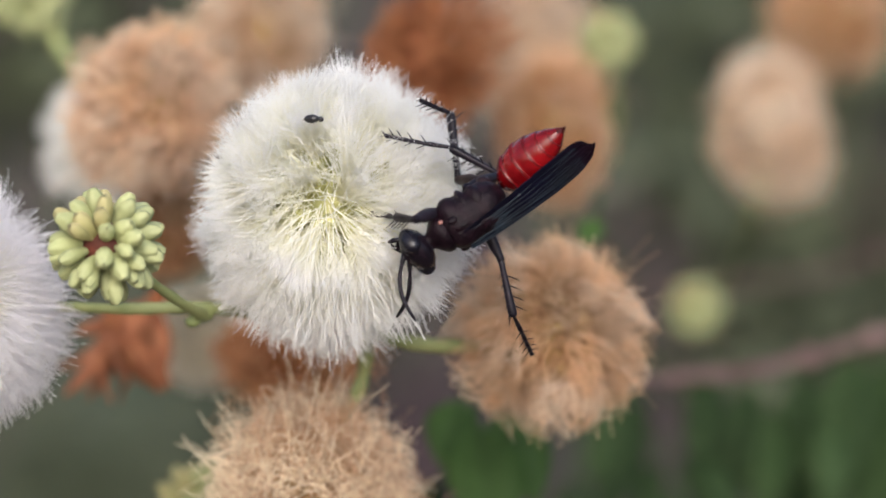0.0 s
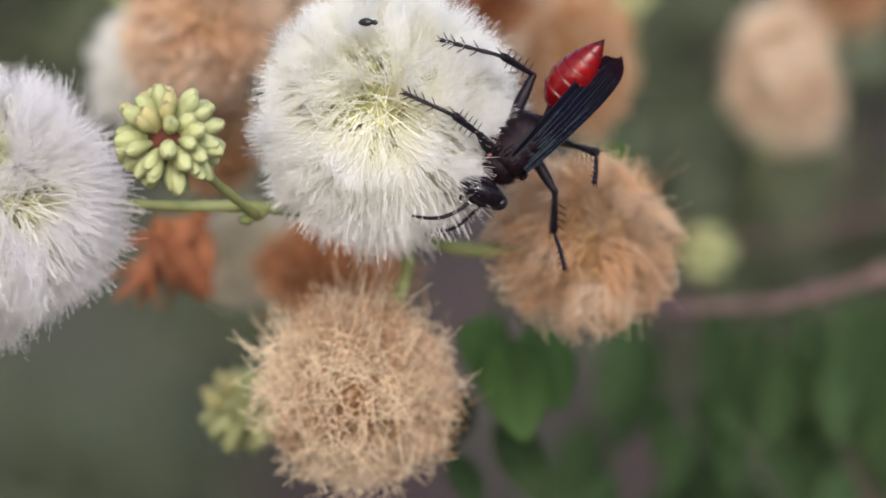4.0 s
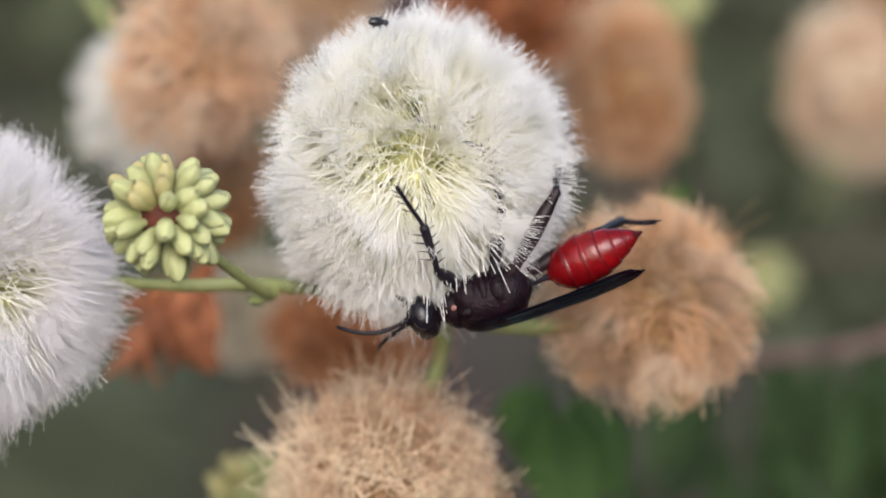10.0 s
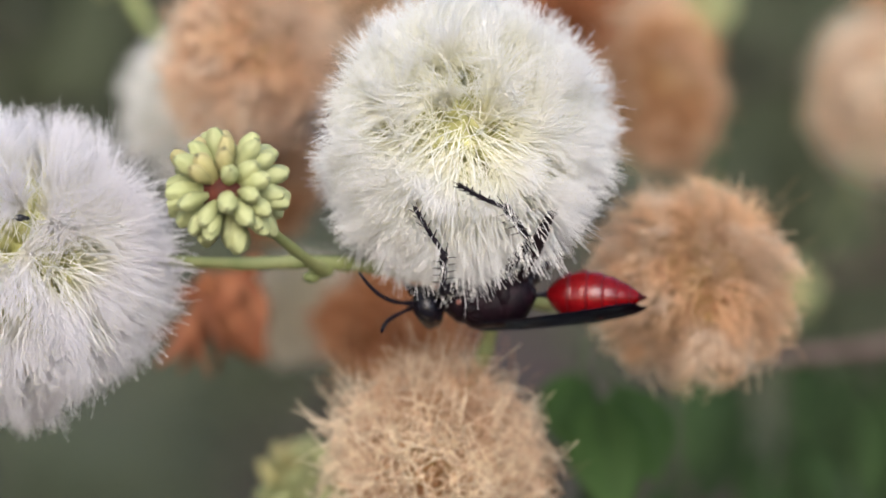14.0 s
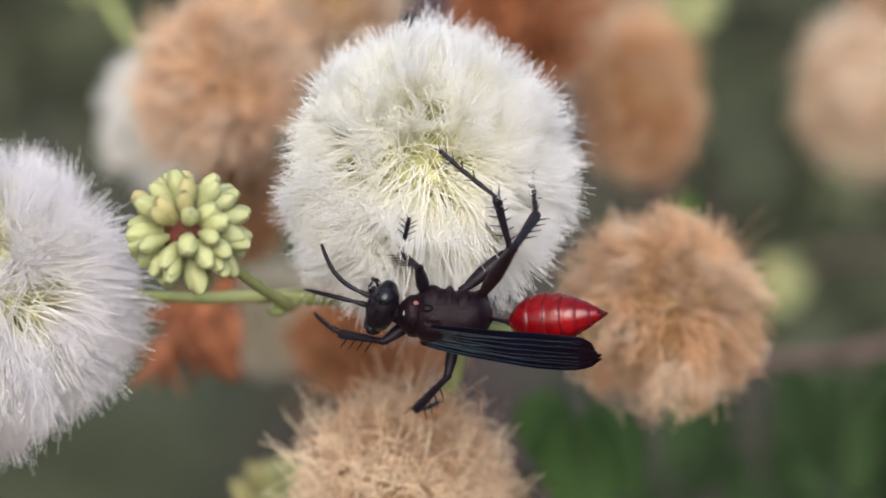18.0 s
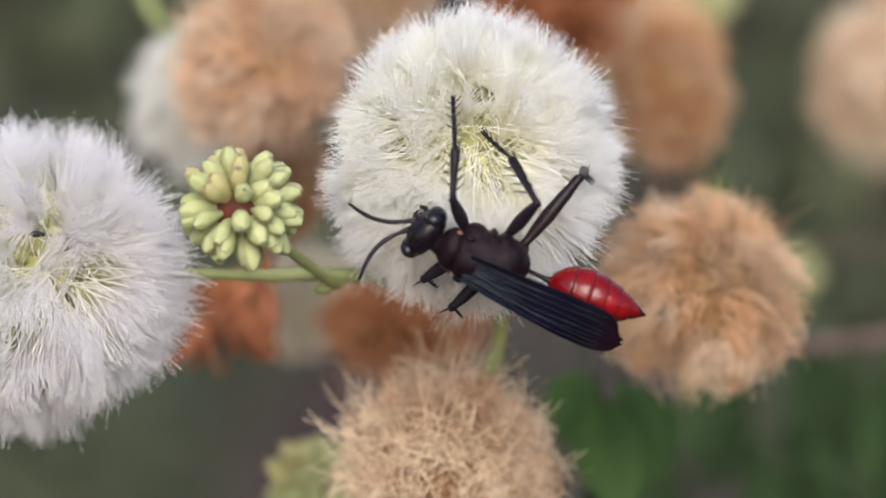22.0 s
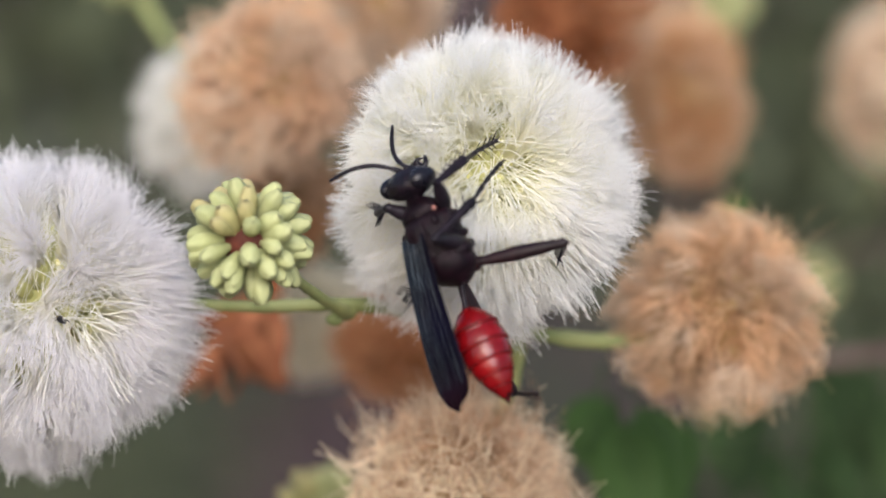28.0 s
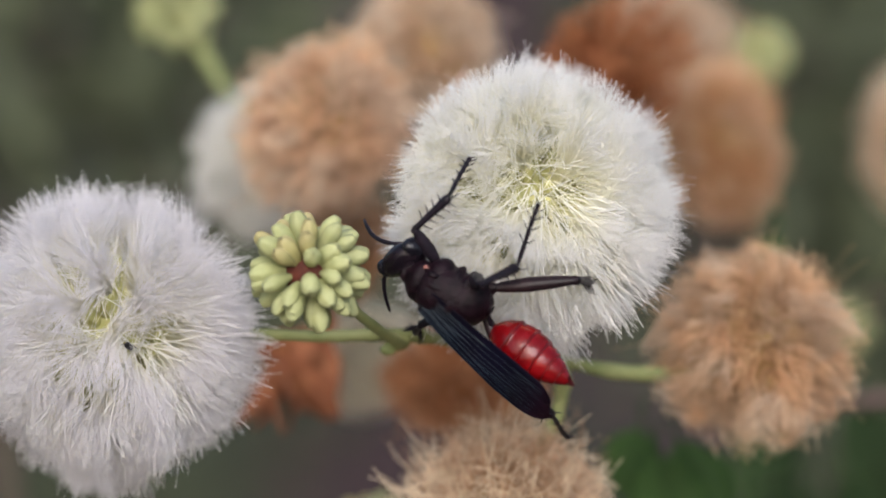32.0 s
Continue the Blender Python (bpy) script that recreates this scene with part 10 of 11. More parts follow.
    walk(WASP["femur_LM"], [
        (0, pose(-0.00120, 0.00120, -0.00140, -0, -49, 79)), (0.5, pose(-0.00120, 0.00120, -0.00140, -0, -48, 85)), (1, pose(-0.00120, 0.00120, -0.00140, -0, -46, 91)),
        (2, pose(-0.00120, 0.00120, -0.00140, 0, -30, 83)), (3, pose(-0.00120, 0.00120, -0.00140, -0, -29, 80)), (3.2, pose(-0.00120, 0.00120, -0.00140, 0, -29, 79)),
        (3.4, pose(-0.00120, 0.00120, -0.00140, 0, -28, 77)), (3.6, pose(-0.00120, 0.00120, -0.00140, 0, -28, 75)), (3.8, pose(-0.00120, 0.00120, -0.00140, 0, -27, 74)),
        (4, pose(-0.00120, 0.00120, -0.00140, -0, -27, 72)), (4.5, pose(-0.00120, 0.00120, -0.00140, -3, -15, 78)), (5, pose(-0.00120, 0.00120, -0.00140, -5, -3, 83)),
        (5.5, pose(-0.00120, 0.00120, -0.00140, -5, 9, 87)), (6, pose(-0.00120, 0.00120, -0.00140, -5, 21, 92)), (6.5, pose(-0.00120, 0.00120, -0.00140, -3, 34, 97)),
        (7, pose(-0.00120, 0.00120, -0.00140, -0, 46, 104)), (8, pose(-0.00120, 0.00120, -0.00140, 0, 33, 103)), (8.5, pose(-0.00120, 0.00120, -0.00140, -1, 45, 110)),
        (9, pose(-0.00120, 0.00120, -0.00140, -0, 56, 119)), (9.25, pose(-0.00120, 0.00120, -0.00140, -1, 44, 112)), (9.5, pose(-0.00120, 0.00120, -0.00140, 0, 31, 107)),
        (10, pose(-0.00120, 0.00120, -0.00140, -0, 29, 90)), (11, pose(-0.00120, 0.00120, -0.00140, -0, 22, 84)), (12, pose(-0.00120, 0.00120, -0.00140, -0, 21, 84)),
        (13, pose(-0.00120, 0.00120, -0.00140, 0, 21, 85)), (13.5, pose(-0.00120, 0.00120, -0.00140, 0, 26, 92)), (15.5, pose(-0.00120, 0.00120, -0.00140, -0, 44, 90)),
        (16, pose(-0.00120, 0.00120, -0.00140, -0, 45, 84)), (17, pose(-0.00120, 0.00120, -0.00140, 0, 45, 87)), (17.5, pose(-0.00120, 0.00120, -0.00140, 0, 38, 95)),
        (17.62, pose(-0.00120, 0.00120, -0.00140, -3, 17, 90)), (17.75, pose(-0.00120, 0.00120, -0.00140, -4, -4, 86)), (17.88, pose(-0.00120, 0.00120, -0.00140, -3, -25, 82)),
        (18, pose(-0.00120, 0.00120, -0.00140, 0, -46, 76)), (18.5, pose(-0.00120, 0.00120, -0.00140, -0, -31, 79)), (18.75, pose(-0.00120, 0.00120, -0.00140, -0, -28, 83)),
        (19, pose(-0.00120, 0.00120, -0.00140, 0, -26, 87)), (20, pose(-0.00120, 0.00120, -0.00140, 0, -16, 101)), (20.25, pose(-0.00120, 0.00120, -0.00140, 1, -11, 93)),
        (20.5, pose(-0.00120, 0.00120, -0.00140, 2, -5, 85)), (20.75, pose(-0.00120, 0.00120, -0.00140, 1, 0, 77)), (21, pose(-0.00120, 0.00120, -0.00140, 0, 6, 69)),
        (22, pose(-0.00120, 0.00120, -0.00140, 0, -9, 61)), (22.12, pose(-0.00120, 0.00120, -0.00140, -6, 7, 72)), (22.25, pose(-0.00120, 0.00120, -0.00140, -8, 24, 83)),
        (22.38, pose(-0.00120, 0.00120, -0.00140, -8, 41, 94)), (22.5, pose(-0.00120, 0.00120, -0.00140, -0, 57, 112)), (23, pose(-0.00120, 0.00120, -0.00140, 0, 37, 106)),
        (24, pose(-0.00120, 0.00120, -0.00140, -0, 43, 104)), (24.5, pose(-0.00120, 0.00120, -0.00140, 0, 58, 101)), (25, pose(-0.00120, 0.00120, -0.00140, -0, 51, 96)),
        (26, pose(-0.00120, 0.00120, -0.00140, 0, 47, 91)), (26.5, pose(-0.00120, 0.00120, -0.00140, -0, 42, 94)), (27.5, pose(-0.00120, 0.00120, -0.00140, 0, 17, 95)),
        (28.5, pose(-0.00120, 0.00120, -0.00140, -0, -9, 95)), (29, pose(-0.00120, 0.00120, -0.00140, -0, 1, 91)), (30, pose(-0.00120, 0.00120, -0.00140, -0, -3, 92)),
        (31, pose(-0.00120, 0.00120, -0.00140, 0, 13, 93)), (31.5, pose(-0.00120, 0.00120, -0.00140, 0, 26, 99)), (31.67, pose(-0.00120, 0.00120, -0.00140, -3, 16, 83)),
        (31.83, pose(-0.00120, 0.00120, -0.00140, -3, 6, 68)), (32, pose(-0.00120, 0.00120, -0.00140, 0, -4, 53)),
    ])
    walk(WASP["tibia_LM"], [
        (0, pose(-0.00061, 0.00409, 0.00200, -0, -45, 60)), (0.5, pose(-0.00093, 0.00422, 0.00192, -2, -29, 74)), (1, pose(-0.00127, 0.00432, 0.00184, -0, -12, 86)),
        (2, pose(-0.00075, 0.00507, 0.00084, 0, 12, 84)), (3, pose(-0.00055, 0.00508, 0.00078, 0, 24, 88)), (3.2, pose(-0.00043, 0.00508, 0.00075, -0, 24, 83)),
        (3.4, pose(-0.00031, 0.00507, 0.00072, -0, 23, 77)), (3.6, pose(-0.00019, 0.00505, 0.00069, -0, 23, 71)), (3.8, pose(-0.00007, 0.00503, 0.00067, -0, 23, 66)),
        (4, pose(0.00005, 0.00501, 0.00064, 0, 23, 60)), (4.5, pose(-0.00027, 0.00544, -0.00023, -1, 28, 65)), (5, pose(-0.00062, 0.00566, -0.00117, -2, 33, 69)),
        (5.5, pose(-0.00098, 0.00564, -0.00212, -3, 39, 73)), (6, pose(-0.00134, 0.00539, -0.00305, -3, 44, 78)), (6.5, pose(-0.00167, 0.00492, -0.00389, -2, 49, 84)),
        (7, pose(-0.00197, 0.00426, -0.00461, -0, 54, 90)), (8, pose(-0.00206, 0.00488, -0.00384, 0, 40, 92)), (8.5, pose(-0.00231, 0.00420, -0.00456, -3, 54, 103)),
        (9, pose(-0.00241, 0.00338, -0.00515, -0, 68, 117)), (9.25, pose(-0.00244, 0.00421, -0.00451, -2, 54, 107)), (9.5, pose(-0.00233, 0.00489, -0.00372, -0, 40, 101)),
        (10, pose(-0.00122, 0.00515, -0.00356, -0, 38, 81)), (11, pose(-0.00076, 0.00534, -0.00310, -0, 30, 72)), (12, pose(-0.00073, 0.00537, -0.00301, 0, 29, 71)),
        (13, pose(-0.00087, 0.00538, -0.00302, -0, 29, 74)), (13.5, pose(-0.00133, 0.00525, -0.00336, -0, 37, 86)), (15.5, pose(-0.00119, 0.00444, -0.00452, 0, 50, 75)),
        (16, pose(-0.00086, 0.00438, -0.00457, 0, 50, 66)), (17, pose(-0.00102, 0.00435, -0.00461, 0, 52, 70)), (17.5, pose(-0.00154, 0.00473, -0.00417, 0, 48, 85)),
        (17.62, pose(-0.00120, 0.00550, -0.00272, -2, 36, 78)), (17.75, pose(-0.00088, 0.00568, -0.00109, -3, 25, 71)), (17.88, pose(-0.00061, 0.00524, 0.00049, -2, 14, 66)),
        (18, pose(-0.00043, 0.00424, 0.00182, 0, 2, 60)), (18.5, pose(-0.00046, 0.00500, 0.00090, 0, 7, 70)), (18.75, pose(-0.00072, 0.00513, 0.00074, 1, -10, 75)),
        (19, pose(-0.00099, 0.00523, 0.00058, 0, -27, 81)), (20, pose(-0.00203, 0.00544, -0.00015, 0, -17, 96)), (20.25, pose(-0.00143, 0.00562, -0.00056, -0, 5, 97)),
        (20.5, pose(-0.00081, 0.00566, -0.00099, -0, 28, 97)), (20.75, pose(-0.00021, 0.00559, -0.00142, -0, 50, 97)), (21, pose(0.00037, 0.00539, -0.00184, 0, 72, 98)),
        (22, pose(0.00098, 0.00507, -0.00069, 0, 62, 95)), (22.12, pose(0.00018, 0.00545, -0.00194, -0, 64, 98)), (22.25, pose(-0.00067, 0.00528, -0.00322, -0, 65, 101)),
        (22.38, pose(-0.00147, 0.00459, -0.00434, -0, 67, 104)), (22.5, pose(-0.00210, 0.00346, -0.00518, -0, 68, 108)), (23, pose(-0.00217, 0.00465, -0.00413, -0, 47, 102)),
        (24, pose(-0.00201, 0.00442, -0.00444, 0, 53, 97)), (24.5, pose(-0.00166, 0.00354, -0.00522, 0, 68, 88)), (25, pose(-0.00151, 0.00400, -0.00491, -0, 60, 83)),
        (26, pose(-0.00126, 0.00429, -0.00467, 0, 55, 78)), (26.5, pose(-0.00143, 0.00454, -0.00441, -0, 47, 79)), (27.5, pose(-0.00155, 0.00550, -0.00268, 0, 37, 82)),
        (28.5, pose(-0.00161, 0.00563, -0.00071, 0, 27, 84)), (29, pose(-0.00125, 0.00570, -0.00145, 0, 28, 82)), (30, pose(-0.00136, 0.00569, -0.00114, 0, 30, 87)),
        (31, pose(-0.00140, 0.00557, -0.00244, 0, 40, 79)), (31.5, pose(-0.00187, 0.00519, -0.00337, 0, 56, 82)), (31.67, pose(-0.00070, 0.00550, -0.00264, -0, 51, 79)),
        (31.83, pose(0.00045, 0.00536, -0.00185, -0, 46, 75)), (32, pose(0.00148, 0.00480, -0.00107, 0, 40, 73)),
    ])
    walk(WASP["tarsus_LM"], [
        (0, pose(0.00088, 0.00671, 0.00507, 0, -4, 89)), (0.5, pose(0.00011, 0.00785, 0.00399, -0, 6, 95)), (1, pose(-0.00094, 0.00851, 0.00273, -0, 16, 101)),
        (2, pose(-0.00033, 0.00926, -0.00005, 0, 17, 95)), (3, pose(-0.00042, 0.00901, -0.00096, 0, 27, 96)), (3.2, pose(0.00009, 0.00898, -0.00097, -13, 10, 79)),
        (3.4, pose(0.00058, 0.00891, -0.00099, -20, -10, 65)), (3.6, pose(0.00107, 0.00880, -0.00100, -23, -30, 53)), (3.8, pose(0.00155, 0.00865, -0.00101, -20, -51, 38)),
        (4, pose(0.00202, 0.00846, -0.00102, 0, -69, 7)), (4.5, pose(0.00137, 0.00888, -0.00224, -18, -49, 29)), (5, pose(0.00068, 0.00901, -0.00352, -22, -28, 39)),
        (5.5, pose(-0.00002, 0.00886, -0.00480, -23, -6, 46)), (6, pose(-0.00071, 0.00842, -0.00603, -20, 15, 53)), (6.5, pose(-0.00137, 0.00771, -0.00715, -15, 37, 62)),
        (7, pose(-0.00197, 0.00676, -0.00811, 0, 56, 80)), (8, pose(-0.00220, 0.00818, -0.00659, 0, 41, 85)), (8.5, pose(-0.00287, 0.00669, -0.00803, -3, 56, 94)),
        (9, pose(-0.00315, 0.00484, -0.00912, -0, 72, 107)), (9.25, pose(-0.00320, 0.00663, -0.00798, -2, 57, 100)), (9.5, pose(-0.00293, 0.00812, -0.00649, -0, 43, 94)),
        (10, pose(-0.00070, 0.00848, -0.00622, 0, 40, 74)), (11, pose(0.00038, 0.00887, -0.00528, 0, 32, 65)), (12, pose(0.00050, 0.00895, -0.00507, 0, 30, 64)),
        (13, pose(0.00018, 0.00900, -0.00510, -0, 30, 67)), (13.5, pose(-0.00109, 0.00867, -0.00595, 0, 40, 80)), (15.5, pose(-0.00049, 0.00711, -0.00782, -0, 50, 66)),
        (16, pose(0.00024, 0.00689, -0.00788, 0, 50, 57)), (17, pose(-0.00009, 0.00684, -0.00799, -0, 52, 60)), (17.5, pose(-0.00128, 0.00762, -0.00734, 0, 49, 77)),
        (17.62, pose(-0.00046, 0.00888, -0.00527, 1, 48, 87)), (17.75, pose(0.00036, 0.00937, -0.00291, 1, 46, 96)), (17.88, pose(0.00110, 0.00905, -0.00052, 1, 44, 105)),
        (18, pose(0.00170, 0.00797, 0.00164, -0, 43, 114)), (18.5, pose(0.00099, 0.00901, 0.00036, 0, 43, 97)), (18.75, pose(0.00034, 0.00923, 0.00147, -2, 50, 114)),
        (19, pose(-0.00040, 0.00903, 0.00252, -0, 57, 133)), (20, pose(-0.00248, 0.00952, 0.00113, 0, 48, 122)), (20.25, pose(-0.00192, 0.00987, -0.00095, 1, 54, 118)),
        (20.5, pose(-0.00127, 0.00945, -0.00298, 2, 60, 114)), (20.75, pose(-0.00055, 0.00834, -0.00471, 2, 66, 110)), (21, pose(0.00020, 0.00669, -0.00594, -0, 72, 104)),
        (22, pose(0.00080, 0.00705, -0.00450, 0, 62, 100)), (22.12, pose(-0.00009, 0.00733, -0.00580, 0, 65, 99)), (22.25, pose(-0.00102, 0.00705, -0.00712, 0, 67, 98)),
        (22.38, pose(-0.00189, 0.00624, -0.00829, 0, 69, 97)), (22.5, pose(-0.00259, 0.00500, -0.00917, -0, 71, 97)), (23, pose(-0.00277, 0.00750, -0.00729, -0, 50, 96)),
        (24, pose(-0.00234, 0.00699, -0.00787, -0, 56, 90)), (24.5, pose(-0.00160, 0.00513, -0.00921, 0, 70, 73)), (25, pose(-0.00126, 0.00614, -0.00863, 0, 61, 72)),
        (26, pose(-0.00073, 0.00672, -0.00818, -0, 56, 68)), (26.5, pose(-0.00087, 0.00743, -0.00754, 0, 47, 70)), (27.5, pose(-0.00105, 0.00890, -0.00526, 0, 42, 74)),
        (28.5, pose(-0.00120, 0.00944, -0.00265, -0, 38, 79)), (29, pose(-0.00073, 0.00946, -0.00347, -0, 33, 79)), (30, pose(-0.00116, 0.00942, -0.00327, 0, 33, 90)),
        (31, pose(-0.00079, 0.00881, -0.00521, 0, 45, 74)), (31.5, pose(-0.00154, 0.00755, -0.00695, -0, 61, 84)), (31.67, pose(-0.00017, 0.00815, -0.00598, -1, 55, 80)),
        (31.83, pose(0.00121, 0.00827, -0.00492, -1, 50, 76)), (32, pose(0.00247, 0.00793, -0.00385, 0, 45, 73)),
    ])
    walk(WASP["femur_LH"], [
        (0, pose(-0.00250, 0.00100, -0.00110, 0, 49, 97)), (1, pose(-0.00250, 0.00100, -0.00110, -0, 56, 100)), (1.14, pose(-0.00250, 0.00100, -0.00110, 1, 51, 102)),
        (1.29, pose(-0.00250, 0.00100, -0.00110, 1, 46, 104)), (1.43, pose(-0.00250, 0.00100, -0.00110, 1, 42, 105)), (1.57, pose(-0.00250, 0.00100, -0.00110, 1, 37, 107)),
        (1.71, pose(-0.00250, 0.00100, -0.00110, 1, 32, 108)), (1.86, pose(-0.00250, 0.00100, -0.00110, 0, 27, 110)), (2, pose(-0.00250, 0.00100, -0.00110, 0, 23, 111)),
        (2.14, pose(-0.00250, 0.00100, -0.00110, -0, 24, 112)), (2.29, pose(-0.00250, 0.00100, -0.00110, -0, 26, 112)), (2.43, pose(-0.00250, 0.00100, -0.00110, -0, 28, 113)),
        (2.57, pose(-0.00250, 0.00100, -0.00110, -0, 29, 114)), (2.71, pose(-0.00250, 0.00100, -0.00110, -0, 31, 114)), (2.86, pose(-0.00250, 0.00100, -0.00110, -0, 33, 115)),
        (3, pose(-0.00250, 0.00100, -0.00110, 0, 34, 116)), (3.14, pose(-0.00250, 0.00100, -0.00110, -0, 34, 115)), (3.29, pose(-0.00250, 0.00100, -0.00110, -0, 34, 115)),
        (3.43, pose(-0.00250, 0.00100, -0.00110, -0, 33, 114)), (3.57, pose(-0.00250, 0.00100, -0.00110, -0, 33, 114)), (3.71, pose(-0.00250, 0.00100, -0.00110, -0, 33, 113)),
        (3.86, pose(-0.00250, 0.00100, -0.00110, -0, 32, 113)), (4, pose(-0.00250, 0.00100, -0.00110, -0, 32, 112)), (4.43, pose(-0.00250, 0.00100, -0.00110, 0, 28, 113)),
        (4.86, pose(-0.00250, 0.00100, -0.00110, 0, 24, 114)), (5.29, pose(-0.00250, 0.00100, -0.00110, 0, 20, 115)), (5.71, pose(-0.00250, 0.00100, -0.00110, 0, 15, 116)),
        (6.14, pose(-0.00250, 0.00100, -0.00110, 0, 11, 117)), (6.57, pose(-0.00250, 0.00100, -0.00110, 0, 7, 118)), (7, pose(-0.00250, 0.00100, -0.00110, 0, 3, 119)),
        (7.14, pose(-0.00250, 0.00100, -0.00110, 1, 7, 117)), (7.29, pose(-0.00250, 0.00100, -0.00110, 1, 12, 114)), (7.43, pose(-0.00250, 0.00100, -0.00110, 1, 16, 112)),
        (7.57, pose(-0.00250, 0.00100, -0.00110, 1, 20, 109)), (7.71, pose(-0.00250, 0.00100, -0.00110, 1, 25, 107)), (7.86, pose(-0.00250, 0.00100, -0.00110, 1, 29, 104)),
        (8, pose(-0.00250, 0.00100, -0.00110, -0, 33, 101)), (8.5, pose(-0.00250, 0.00100, -0.00110, -1, 45, 108)), (9, pose(-0.00250, 0.00100, -0.00110, -0, 57, 116)),
        (9.25, pose(-0.00250, 0.00100, -0.00110, -1, 44, 110)), (9.5, pose(-0.00250, 0.00100, -0.00110, 0, 31, 105)), (9.58, pose(-0.00250, 0.00100, -0.00110, 2, 29, 118)),
        (9.67, pose(-0.00250, 0.00100, -0.00110, 2, 27, 130)), (9.75, pose(-0.00250, 0.00100, -0.00110, 3, 24, 142)), (9.83, pose(-0.00250, 0.00100, -0.00110, 2, 21, 154)),
        (9.92, pose(-0.00250, 0.00100, -0.00110, 1, 19, 166)), (10, pose(-0.00250, 0.00100, -0.00110, 0, 16, 177)), (10.2, pose(-0.00250, 0.00100, -0.00110, -0, 15, 170)),
        (10.4, pose(-0.00250, 0.00100, -0.00110, -0, 14, 162)), (10.6, pose(-0.00250, 0.00100, -0.00110, -0, 13, 154)), (10.8, pose(-0.00250, 0.00100, -0.00110, -0, 12, 146)),
        (11, pose(-0.00250, 0.00100, -0.00110, 0, 11, 139)), (11.25, pose(-0.00250, 0.00100, -0.00110, 0, 11, 138)), (11.5, pose(-0.00250, 0.00100, -0.00110, 0, 11, 137)),
        (11.75, pose(-0.00250, 0.00100, -0.00110, 0, 11, 136)), (12, pose(-0.00250, 0.00100, -0.00110, 0, 11, 135)), (13, pose(-0.00250, 0.00100, -0.00110, 0, 4, 138)),
        (13.17, pose(-0.00250, 0.00100, -0.00110, 2, 12, 123)), (13.33, pose(-0.00250, 0.00100, -0.00110, 2, 19, 107)), (13.5, pose(-0.00250, 0.00100, -0.00110, -0, 26, 90)),
        (14, pose(-0.00250, 0.00100, -0.00110, -2, 30, 104)), (14.5, pose(-0.00250, 0.00100, -0.00110, -2, 34, 119)), (15, pose(-0.00250, 0.00100, -0.00110, -2, 37, 135)),
        (15.5, pose(-0.00250, 0.00100, -0.00110, -0, 41, 151)), (15.67, pose(-0.00250, 0.00100, -0.00110, -0, 39, 145)), (15.83, pose(-0.00250, 0.00100, -0.00110, -0, 38, 139)),
        (16, pose(-0.00250, 0.00100, -0.00110, -0, 36, 134)), (17, pose(-0.00250, 0.00100, -0.00110, 0, 34, 135)), (17.5, pose(-0.00250, 0.00100, -0.00110, -0, 30, 157)),
        (17.58, pose(-0.00250, 0.00100, -0.00110, 2, 35, 150)), (17.67, pose(-0.00250, 0.00100, -0.00110, 4, 39, 142)), (17.75, pose(-0.00250, 0.00100, -0.00110, 5, 44, 134)),
        (17.83, pose(-0.00250, 0.00100, -0.00110, 4, 49, 126)), (17.92, pose(-0.00250, 0.00100, -0.00110, 3, 54, 116)), (18, pose(-0.00250, 0.00100, -0.00110, 0, 58, 105)),
        (18.25, pose(-0.00250, 0.00100, -0.00110, -0, 65, 107)), (18.5, pose(-0.00250, 0.00100, -0.00110, 0, 71, 110)), (19, pose(-0.00250, 0.00100, -0.00110, 0, 74, 116)),
        (19.5, pose(-0.00250, 0.00100, -0.00110, -1, 77, 127)), (20, pose(-0.00250, 0.00100, -0.00110, -0, 79, 140)), (21, pose(-0.00250, 0.00100, -0.00110, 0, 78, 126)),
        (21.5, pose(-0.00250, 0.00100, -0.00110, -1, 73, 117)), (22, pose(-0.00250, 0.00100, -0.00110, 0, 69, 110)), (22.5, pose(-0.00250, 0.00100, -0.00110, -0, 58, 109)),
        (22.75, pose(-0.00250, 0.00100, -0.00110, 3, 40, 126)), (23, pose(-0.00250, 0.00100, -0.00110, -0, 21, 139)), (24, pose(-0.00250, 0.00100, -0.00110, -0, 30, 154)),
        (24.17, pose(-0.00250, 0.00100, -0.00110, 4, 39, 138)), (24.33, pose(-0.00250, 0.00100, -0.00110, 5, 49, 120)), (24.5, pose(-0.00250, 0.00100, -0.00110, 0, 58, 98)),
        (25, pose(-0.00250, 0.00100, -0.00110, -0, 52, 93)), (26, pose(-0.00250, 0.00100, -0.00110, -0, 47, 88)), (26.5, pose(-0.00250, 0.00100, -0.00110, -0, 42, 92)),
        (27, pose(-0.00250, 0.00100, -0.00110, 6, 33, 116)), (27.5, pose(-0.00250, 0.00100, -0.00110, 8, 23, 136)), (28, pose(-0.00250, 0.00100, -0.00110, 5, 14, 156)),
        (28.5, pose(-0.00250, 0.00100, -0.00110, -0, 5, 175)), (29, pose(-0.00250, 0.00100, -0.00110, 0, 6, 176)), (30, pose(-0.00250, 0.00100, -0.00110, -0, -8, 175)),
        (30.5, pose(-0.00250, 0.00100, -0.00110, 0, -7, 167)), (31, pose(-0.00250, 0.00100, -0.00110, 0, -6, 159)), (31.17, pose(-0.00250, 0.00100, -0.00110, -0, -7, 159)),
        (31.33, pose(-0.00250, 0.00100, -0.00110, -0, -8, 159)), (31.5, pose(-0.00250, 0.00100, -0.00110, 0, -9, 159)), (31.75, pose(-0.00250, 0.00100, -0.00110, -0, -14, 152)),
        (32, pose(-0.00250, 0.00100, -0.00110, -0, -19, 145)),
    ])
